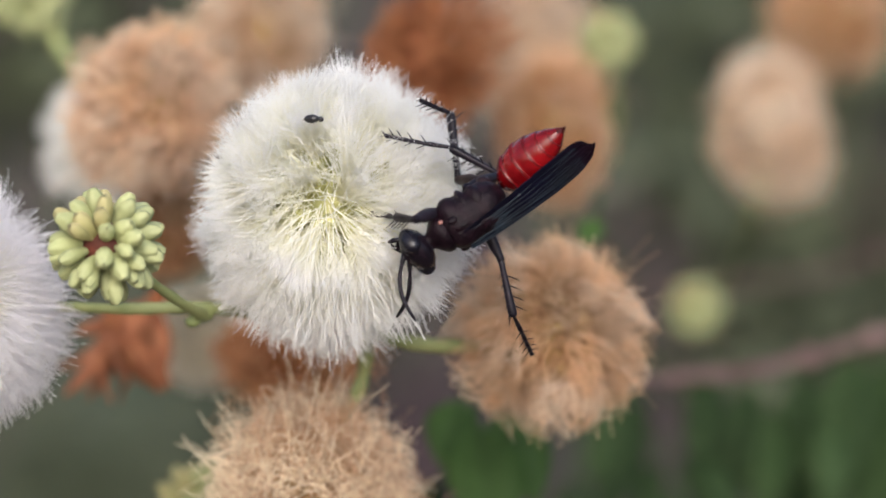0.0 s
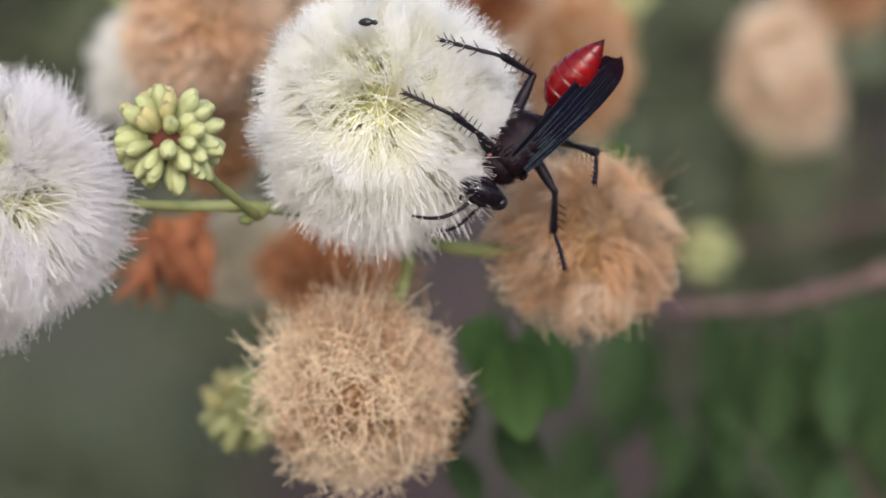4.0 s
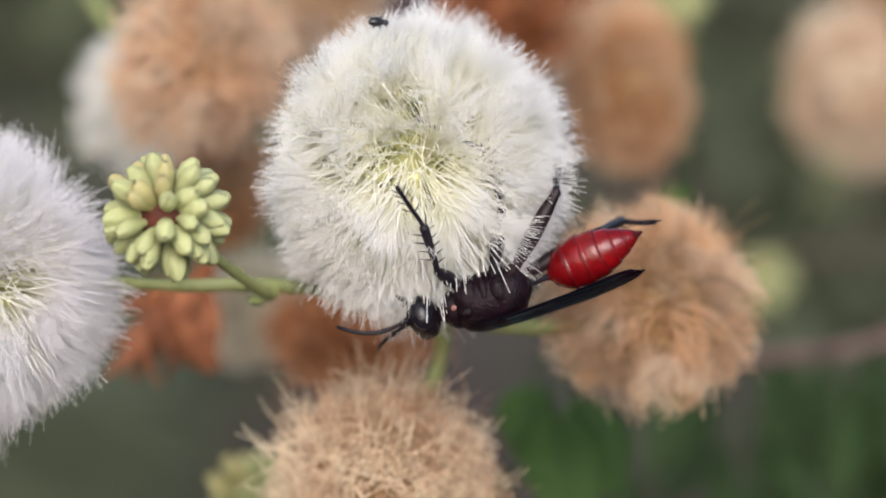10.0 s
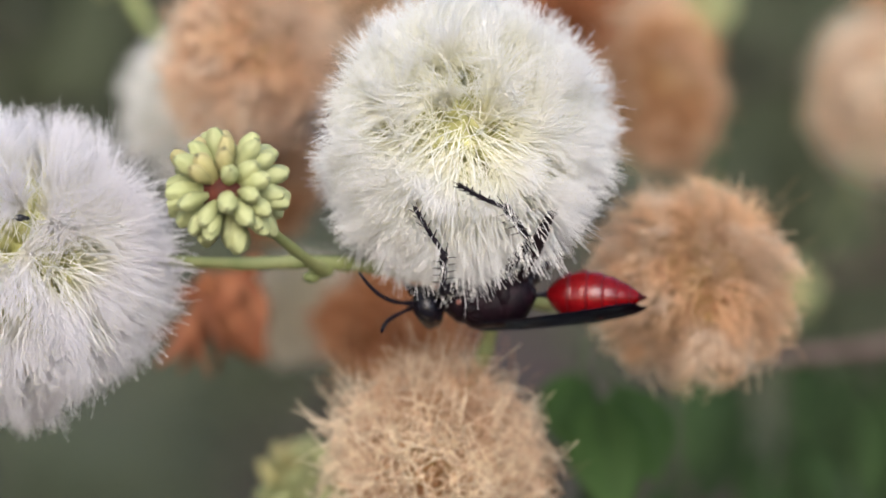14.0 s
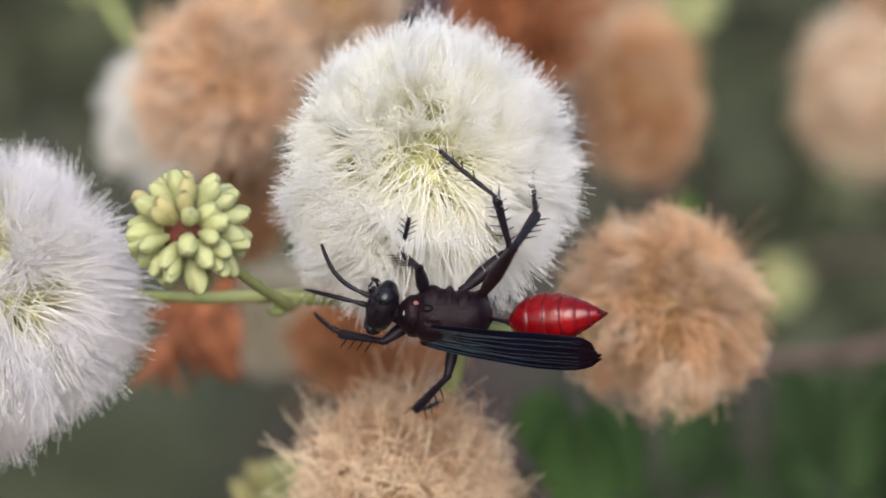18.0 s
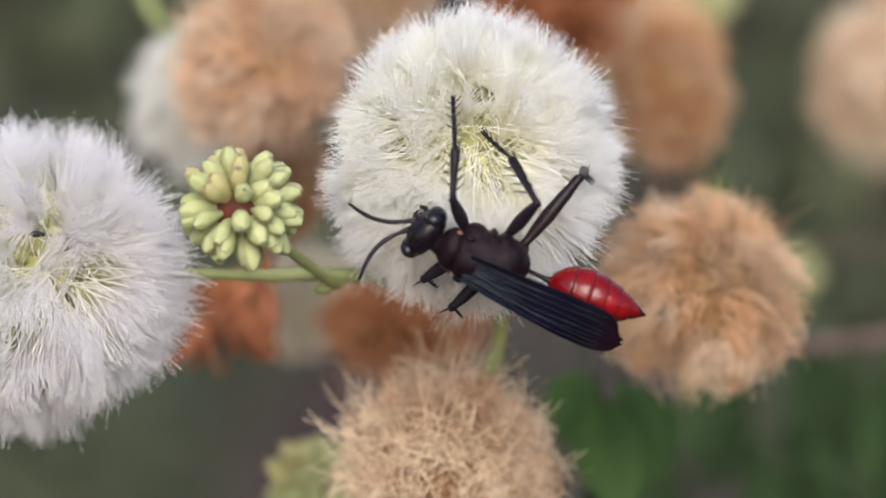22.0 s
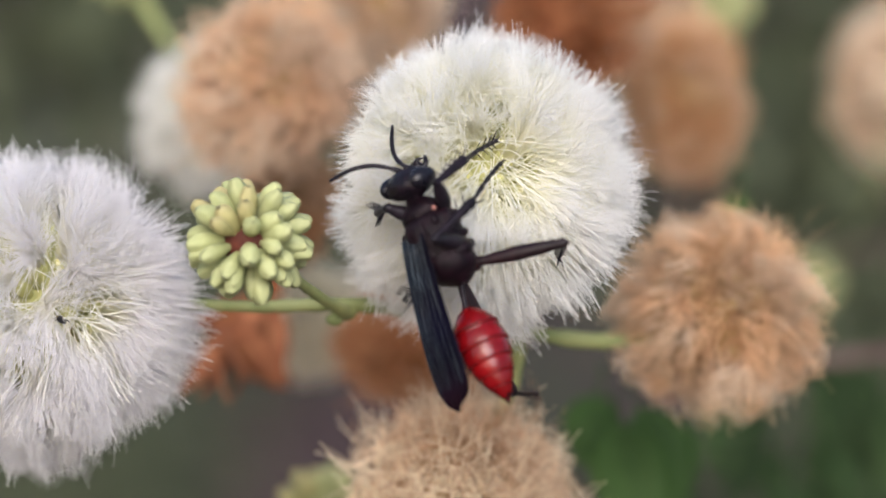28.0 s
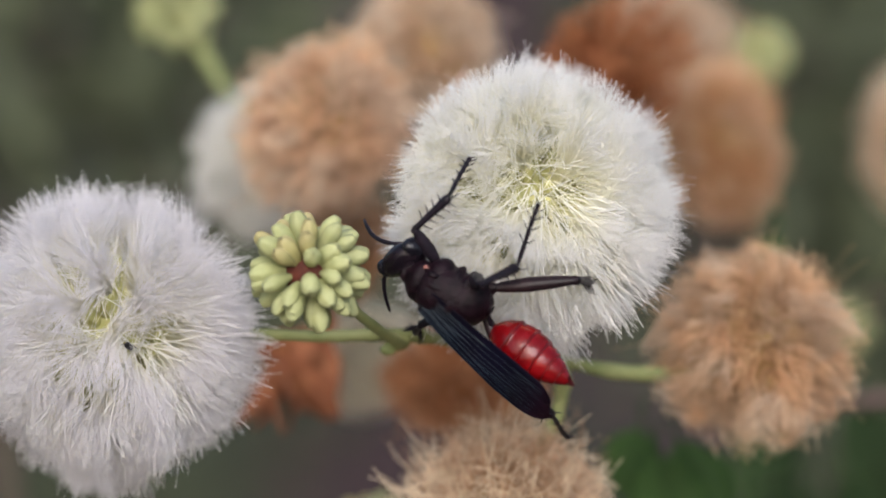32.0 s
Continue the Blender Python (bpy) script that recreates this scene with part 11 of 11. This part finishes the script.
    walk(WASP["tibia_LH"], [
        (0, pose(-0.00299, 0.00518, -0.00593, 0, 54, 74)), (1, pose(-0.00311, 0.00454, -0.00639, -0, 62, 75)), (1.14, pose(-0.00332, 0.00494, -0.00608, 38, 51, 117)),
        (1.29, pose(-0.00354, 0.00529, -0.00573, 53, 32, 138)), (1.43, pose(-0.00376, 0.00562, -0.00535, 60, 9, 150)), (1.57, pose(-0.00397, 0.00590, -0.00494, 61, -13, 160)),
        (1.71, pose(-0.00419, 0.00615, -0.00450, 58, -36, 172)), (1.86, pose(-0.00440, 0.00636, -0.00404, 45, -57, -169)), (2, pose(-0.00461, 0.00652, -0.00357, -0, -70, -118)),
        (2.14, pose(-0.00464, 0.00642, -0.00373, 28, -56, -154)), (2.29, pose(-0.00468, 0.00633, -0.00390, 36, -38, -170)), (2.43, pose(-0.00471, 0.00623, -0.00406, 37, -19, 179)),
        (2.57, pose(-0.00473, 0.00612, -0.00423, 35, -1, 169)), (2.71, pose(-0.00476, 0.00601, -0.00439, 29, 17, 158)), (2.86, pose(-0.00478, 0.00589, -0.00454, 19, 33, 143)),
        (3, pose(-0.00480, 0.00577, -0.00469, 0, 46, 121)), (3.14, pose(-0.00476, 0.00581, -0.00467, 24, 34, 146)), (3.29, pose(-0.00473, 0.00585, -0.00464, 38, 18, 163)),
        (3.43, pose(-0.00469, 0.00588, -0.00461, 47, -2, 174)), (3.57, pose(-0.00465, 0.00592, -0.00459, 52, -22, -176)), (3.71, pose(-0.00461, 0.00595, -0.00456, 54, -43, -167)),
        (3.86, pose(-0.00458, 0.00599, -0.00453, 49, -64, -154)), (4, pose(-0.00454, 0.00602, -0.00450, 0, -81, -96)), (4.43, pose(-0.00473, 0.00619, -0.00410, 51, -67, -160)),
        (4.86, pose(-0.00491, 0.00634, -0.00368, 55, -48, -177)), (5.29, pose(-0.00508, 0.00645, -0.00325, 51, -29, 171)), (5.71, pose(-0.00524, 0.00653, -0.00281, 44, -11, 159)),
        (6.14, pose(-0.00538, 0.00657, -0.00236, 34, 5, 146)), (6.57, pose(-0.00552, 0.00659, -0.00190, 19, 18, 129)), (7, pose(-0.00563, 0.00657, -0.00144, 0, 25, 107)),
        (7.14, pose(-0.00537, 0.00666, -0.00192, 0, 27, 105)), (7.29, pose(-0.00509, 0.00671, -0.00239, 1, 29, 102)), (7.43, pose(-0.00479, 0.00671, -0.00286, 1, 31, 99)),
        (7.57, pose(-0.00449, 0.00666, -0.00332, 1, 33, 97)), (7.71, pose(-0.00417, 0.00657, -0.00377, 1, 35, 94)), (7.86, pose(-0.00385, 0.00643, -0.00420, 0, 37, 91)),
        (8, pose(-0.00353, 0.00625, -0.00462, -0, 39, 88)), (8.5, pose(-0.00388, 0.00529, -0.00564, -2, 54, 96)), (9, pose(-0.00403, 0.00412, -0.00648, 0, 68, 107)),
        (9.25, pose(-0.00406, 0.00531, -0.00557, -1, 54, 100)), (9.5, pose(-0.00391, 0.00627, -0.00444, 0, 40, 96)), (9.58, pose(-0.00510, 0.00595, -0.00422, 0, 36, 97)),
        (9.67, pose(-0.00619, 0.00537, -0.00396, 0, 32, 98)), (9.75, pose(-0.00713, 0.00458, -0.00369, 0, 29, 100)), (9.83, pose(-0.00787, 0.00360, -0.00341, 0, 25, 101)),
        (9.92, pose(-0.00838, 0.00248, -0.00314, 0, 21, 102)), (10, pose(-0.00864, 0.00127, -0.00290, -0, 17, 104)), (10.2, pose(-0.00858, 0.00211, -0.00278, -9, 26, 119)),
        (10.4, pose(-0.00840, 0.00293, -0.00266, -15, 37, 134)), (10.6, pose(-0.00811, 0.00372, -0.00253, -18, 48, 150)), (10.8, pose(-0.00772, 0.00446, -0.00241, -15, 60, 170)),
        (11, pose(-0.00723, 0.00514, -0.00229, -0, 70, -157)), (11.25, pose(-0.00716, 0.00521, -0.00231, -3, 68, 179)), (11.5, pose(-0.00710, 0.00528, -0.00233, -4, 66, 158)),
        (11.75, pose(-0.00703, 0.00535, -0.00235, -3, 64, 138)), (12, pose(-0.00696, 0.00541, -0.00238, 0, 62, 120)), (13, pose(-0.00726, 0.00525, -0.00159, 0, 60, 123)),
        (13.17, pose(-0.00588, 0.00628, -0.00238, -3, 52, 107)), (13.33, pose(-0.00424, 0.00679, -0.00319, -3, 44, 93)), (13.5, pose(-0.00249, 0.00674, -0.00393, 0, 36, 81)),
        (14, pose(-0.00387, 0.00638, -0.00428, -1, 44, 85)), (14.5, pose(-0.00510, 0.00566, -0.00464, -2, 53, 89)), (15, pose(-0.00608, 0.00462, -0.00498, -2, 61, 93)),
        (15.5, pose(-0.00673, 0.00334, -0.00529, 0, 69, 99)), (15.67, pose(-0.00656, 0.00383, -0.00516, 0, 70, 97)), (15.83, pose(-0.00634, 0.00429, -0.00502, 0, 71, 94)),
        (16, pose(-0.00607, 0.00473, -0.00488, -0, 73, 91)), (17, pose(-0.00621, 0.00477, -0.00470, -0, 66, 107)), (17.5, pose(-0.00761, 0.00315, -0.00431, -0, 52, 115)),
        (17.58, pose(-0.00706, 0.00364, -0.00473, 1, 54, 111)), (17.67, pose(-0.00642, 0.00403, -0.00515, 2, 57, 107)), (17.75, pose(-0.00571, 0.00428, -0.00556, 2, 60, 103)),
        (17.83, pose(-0.00495, 0.00441, -0.00593, 2, 63, 99)), (17.92, pose(-0.00417, 0.00439, -0.00626, 1, 65, 94)), (18, pose(-0.00338, 0.00424, -0.00655, -0, 68, 89)),
        (18.25, pose(-0.00331, 0.00359, -0.00690, 2, 74, 82)), (18.5, pose(-0.00320, 0.00291, -0.00717, 0, 80, 71)), (19, pose(-0.00327, 0.00256, -0.00726, 0, 83, 72)),
        (19.5, pose(-0.00339, 0.00217, -0.00733, -3, 86, 77)), (20, pose(-0.00342, 0.00177, -0.00739, -0, 89, 87)), (21, pose(-0.00331, 0.00211, -0.00735, -0, 86, 66)),
        (21.5, pose(-0.00334, 0.00264, -0.00723, 2, 81, 76)), (22, pose(-0.00329, 0.00316, -0.00707, 0, 77, 81)), (22.5, pose(-0.00359, 0.00423, -0.00652, -0, 68, 97)),
        (22.75, pose(-0.00538, 0.00501, -0.00518, -0, 51, 95)), (23, pose(-0.00698, 0.00493, -0.00343, -0, 34, 94)), (24, pose(-0.00748, 0.00338, -0.00434, 0, 37, 88)),
        (24.17, pose(-0.00619, 0.00429, -0.00517, 1, 47, 85)), (24.33, pose(-0.00461, 0.00462, -0.00594, 1, 57, 82)), (24.5, pose(-0.00295, 0.00433, -0.00655, 0, 67, 79)),
        (25, pose(-0.00274, 0.00497, -0.00611, -0, 59, 76)), (26, pose(-0.00238, 0.00538, -0.00577, 0, 53, 72)), (26.5, pose(-0.00263, 0.00574, -0.00540, -0, 46, 74)),
        (27, pose(-0.00481, 0.00582, -0.00462, 1, 44, 92)), (27.5, pose(-0.00676, 0.00505, -0.00364, 2, 42, 109)), (28, pose(-0.00818, 0.00354, -0.00260, 1, 40, 126)),
        (28.5, pose(-0.00885, 0.00154, -0.00166, -0, 38, 143)), (29, pose(-0.00886, 0.00141, -0.00172, -0, 46, 141)), (30, pose(-0.00882, 0.00152, -0.00026, 0, 26, 153)),
        (30.5, pose(-0.00869, 0.00241, -0.00033, 2, 40, 142)), (31, pose(-0.00844, 0.00328, -0.00039, -0, 53, 129)), (31.17, pose(-0.00842, 0.00328, -0.00028, -0, 51, 128)),
        (31.33, pose(-0.00841, 0.00329, -0.00017, -0, 49, 126)), (31.5, pose(-0.00839, 0.00329, -0.00006, -0, 47, 125)), (31.75, pose(-0.00797, 0.00394, 0.00045, -0, 42, 122)),
        (32, pose(-0.00744, 0.00452, 0.00095, 0, 37, 119)),
    ])
    walk(WASP["tarsus_LH"], [
        (0, pose(-0.00212, 0.00822, -0.01030, -0, 53, 65)), (1, pose(-0.00244, 0.00697, -0.01117, 0, 61, 63)), (1.14, pose(-0.00484, 0.00795, -0.01029, 2, 59, 71)),
        (1.29, pose(-0.00694, 0.00840, -0.00856, 3, 56, 79)), (1.43, pose(-0.00837, 0.00828, -0.00624, 3, 54, 86)), (1.57, pose(-0.00891, 0.00769, -0.00369, 3, 51, 92)),
        (1.71, pose(-0.00851, 0.00679, -0.00132, 2, 48, 98)), (1.86, pose(-0.00726, 0.00578, 0.00050, 1, 46, 104)), (2, pose(-0.00545, 0.00490, 0.00152, 0, 43, 110)),
        (2.14, pose(-0.00734, 0.00508, 0.00074, 24, 33, 135)), (2.29, pose(-0.00886, 0.00557, -0.00057, 40, 16, 152)), (2.43, pose(-0.00980, 0.00629, -0.00228, 50, -3, 163)),
        (2.57, pose(-0.01004, 0.00712, -0.00416, 57, -24, 171)), (2.71, pose(-0.00955, 0.00793, -0.00598, 61, -45, 178)), (2.86, pose(-0.00839, 0.00860, -0.00750, 62, -67, -173)),
        (3, pose(-0.00674, 0.00902, -0.00855, 0, -87, -101)), (3.14, pose(-0.00847, 0.00827, -0.00773, -19, -83, -70)), (3.29, pose(-0.00965, 0.00734, -0.00628, -21, -79, -56)),
        (3.43, pose(-0.01006, 0.00640, -0.00446, -19, -76, -46)), (3.57, pose(-0.00964, 0.00560, -0.00255, -15, -72, -38)), (3.71, pose(-0.00845, 0.00509, -0.00086, -10, -69, -31)),
        (3.86, pose(-0.00668, 0.00494, 0.00033, -5, -65, -23)), (4, pose(-0.00462, 0.00520, 0.00083, 0, -62, -16)), (4.43, pose(-0.00674, 0.00545, 0.00086, 5, -59, -34)),
        (4.86, pose(-0.00854, 0.00614, 0.00031, 8, -55, -49)), (5.29, pose(-0.00976, 0.00717, -0.00065, 9, -51, -62)), (5.71, pose(-0.01020, 0.00839, -0.00178, 8, -47, -75)),
        (6.14, pose(-0.00983, 0.00960, -0.00283, 6, -43, -86)), (6.57, pose(-0.00873, 0.01061, -0.00353, 3, -39, -97)), (7, pose(-0.00710, 0.01125, -0.00371, 0, -36, -108)),
        (7.14, pose(-0.00660, 0.01132, -0.00436, 17, -31, -137)), (7.29, pose(-0.00608, 0.01133, -0.00501, 29, -20, -162)), (7.43, pose(-0.00555, 0.01127, -0.00565, 34, -6, 177)),
        (7.57, pose(-0.00501, 0.01115, -0.00628, 35, 9, 157)), (7.71, pose(-0.00446, 0.01097, -0.00689, 29, 23, 136)), (7.86, pose(-0.00391, 0.01072, -0.00748, 18, 34, 111)),
        (8, pose(-0.00337, 0.01042, -0.00804, 0, 40, 81)), (8.5, pose(-0.00420, 0.00848, -0.00999, -1, 55, 86)), (9, pose(-0.00462, 0.00606, -0.01148, -0, 70, 93)),
        (9.25, pose(-0.00463, 0.00844, -0.00993, -1, 55, 91)), (9.5, pose(-0.00431, 0.01040, -0.00791, -0, 41, 89)), (9.58, pose(-0.00564, 0.01028, -0.00740, 15, 33, 119)),
        (9.67, pose(-0.00687, 0.00989, -0.00685, 23, 22, 144)), (9.75, pose(-0.00794, 0.00925, -0.00627, 24, 8, 165)), (9.83, pose(-0.00882, 0.00841, -0.00567, 21, -6, -174)),
        (9.92, pose(-0.00946, 0.00741, -0.00508, 13, -17, -151)), (10, pose(-0.00985, 0.00629, -0.00449, -0, -24, -125)), (10.2, pose(-0.01091, 0.00637, -0.00515, 7, -18, -152)),
        (10.4, pose(-0.01140, 0.00606, -0.00588, 10, -11, -177)), (10.6, pose(-0.01122, 0.00552, -0.00656, 10, -3, 159)), (10.8, pose(-0.01038, 0.00492, -0.00709, 6, 4, 135)),
        (11, pose(-0.00893, 0.00444, -0.00737, -0, 10, 110)), (11.25, pose(-0.00917, 0.00524, -0.00733, -0, 10, 111)), (11.5, pose(-0.00913, 0.00611, -0.00727, -0, 10, 112)),
        (11.75, pose(-0.00880, 0.00693, -0.00720, -0, 10, 113)), (12, pose(-0.00821, 0.00761, -0.00715, -0, 10, 114)), (13, pose(-0.00871, 0.00750, -0.00628, 0, 5, 112)),
        (13.17, pose(-0.00682, 0.00945, -0.00666, 2, 16, 100)), (13.33, pose(-0.00446, 0.01066, -0.00696, 3, 27, 88)), (13.5, pose(-0.00184, 0.01104, -0.00714, -0, 37, 75)),
        (14, pose(-0.00353, 0.01022, -0.00806, -0, 38, 96)), (14.5, pose(-0.00503, 0.00894, -0.00893, -1, 38, 118)), (15, pose(-0.00623, 0.00725, -0.00969, -0, 39, 139)),
        (15.5, pose(-0.00705, 0.00527, -0.01032, 0, 40, 161)), (15.67, pose(-0.00678, 0.00565, -0.01023, 3, 28, 176)), (15.83, pose(-0.00646, 0.00601, -0.01014, 3, 16, -172)),
        (16, pose(-0.00610, 0.00634, -0.01003, -0, 4, -160)), (17, pose(-0.00684, 0.00689, -0.00963, -0, 0, -153)), (17.5, pose(-0.00902, 0.00618, -0.00854, -0, -3, -147)),
        (17.58, pose(-0.00820, 0.00658, -0.00912, 13, 4, -166)), (17.67, pose(-0.00730, 0.00683, -0.00968, 23, 16, 176)), (17.75, pose(-0.00634, 0.00693, -0.01022, 29, 29, 159)),
        (17.83, pose(-0.00535, 0.00687, -0.01072, 31, 44, 141)), (17.92, pose(-0.00433, 0.00665, -0.01117, 25, 58, 116)), (18, pose(-0.00333, 0.00627, -0.01155, -0, 68, 74)),
        (18.25, pose(-0.00309, 0.00506, -0.01209, 2, 73, 62)), (18.5, pose(-0.00290, 0.00380, -0.01249, -0, 78, 45)), (19, pose(-0.00305, 0.00323, -0.01261, 0, 80, 39)),
        (19.5, pose(-0.00329, 0.00258, -0.01271, 2, 82, 26)), (20, pose(-0.00342, 0.00189, -0.01278, -0, 84, 8)), (21, pose(-0.00315, 0.00248, -0.01273, -0, 82, 25)),
        (21.5, pose(-0.00313, 0.00345, -0.01256, 3, 79, 45)), (22, pose(-0.00310, 0.00440, -0.01232, 0, 75, 59)), (22.5, pose(-0.00384, 0.00625, -0.01152, 0, 69, 83)),
        (22.75, pose(-0.00570, 0.00841, -0.00936, 1, 49, 87)), (23, pose(-0.00731, 0.00941, -0.00642, 0, 29, 89)), (24, pose(-0.00732, 0.00770, -0.00757, -0, 35, 88)),
        (24.17, pose(-0.00588, 0.00797, -0.00911, 2, 45, 82)), (24.33, pose(-0.00422, 0.00754, -0.01047, 3, 56, 75)), (24.5, pose(-0.00253, 0.00639, -0.01152, 0, 67, 65)),
        (25, pose(-0.00207, 0.00770, -0.01072, -0, 58, 66)), (26, pose(-0.00137, 0.00844, -0.01010, 0, 52, 63)), (26.5, pose(-0.00160, 0.00935, -0.00928, 0, 45, 66)),
        (27, pose(-0.00495, 0.00969, -0.00838, -2, 49, 76)), (27.5, pose(-0.00809, 0.00883, -0.00726, -3, 53, 87)), (28, pose(-0.01062, 0.00688, -0.00608, -2, 56, 98)),
        (28.5, pose(-0.01223, 0.00411, -0.00500, -0, 60, 112)), (29, pose(-0.01181, 0.00376, -0.00558, 0, 59, 130)), (30, pose(-0.01316, 0.00368, -0.00264, -0, 59, 147)),
        (30.5, pose(-0.01198, 0.00495, -0.00378, 0, 54, 150)), (31, pose(-0.01046, 0.00579, -0.00472, -0, 48, 152)), (31.17, pose(-0.01048, 0.00596, -0.00449, 2, 52, 136)),
        (31.33, pose(-0.01050, 0.00613, -0.00426, 2, 55, 119)), (31.5, pose(-0.01051, 0.00629, -0.00402, 0, 59, 100)), (31.75, pose(-0.01010, 0.00734, -0.00317, 1, 45, 103)),
        (32, pose(-0.00954, 0.00828, -0.00231, 0, 31, 106)),
    ])


motions()
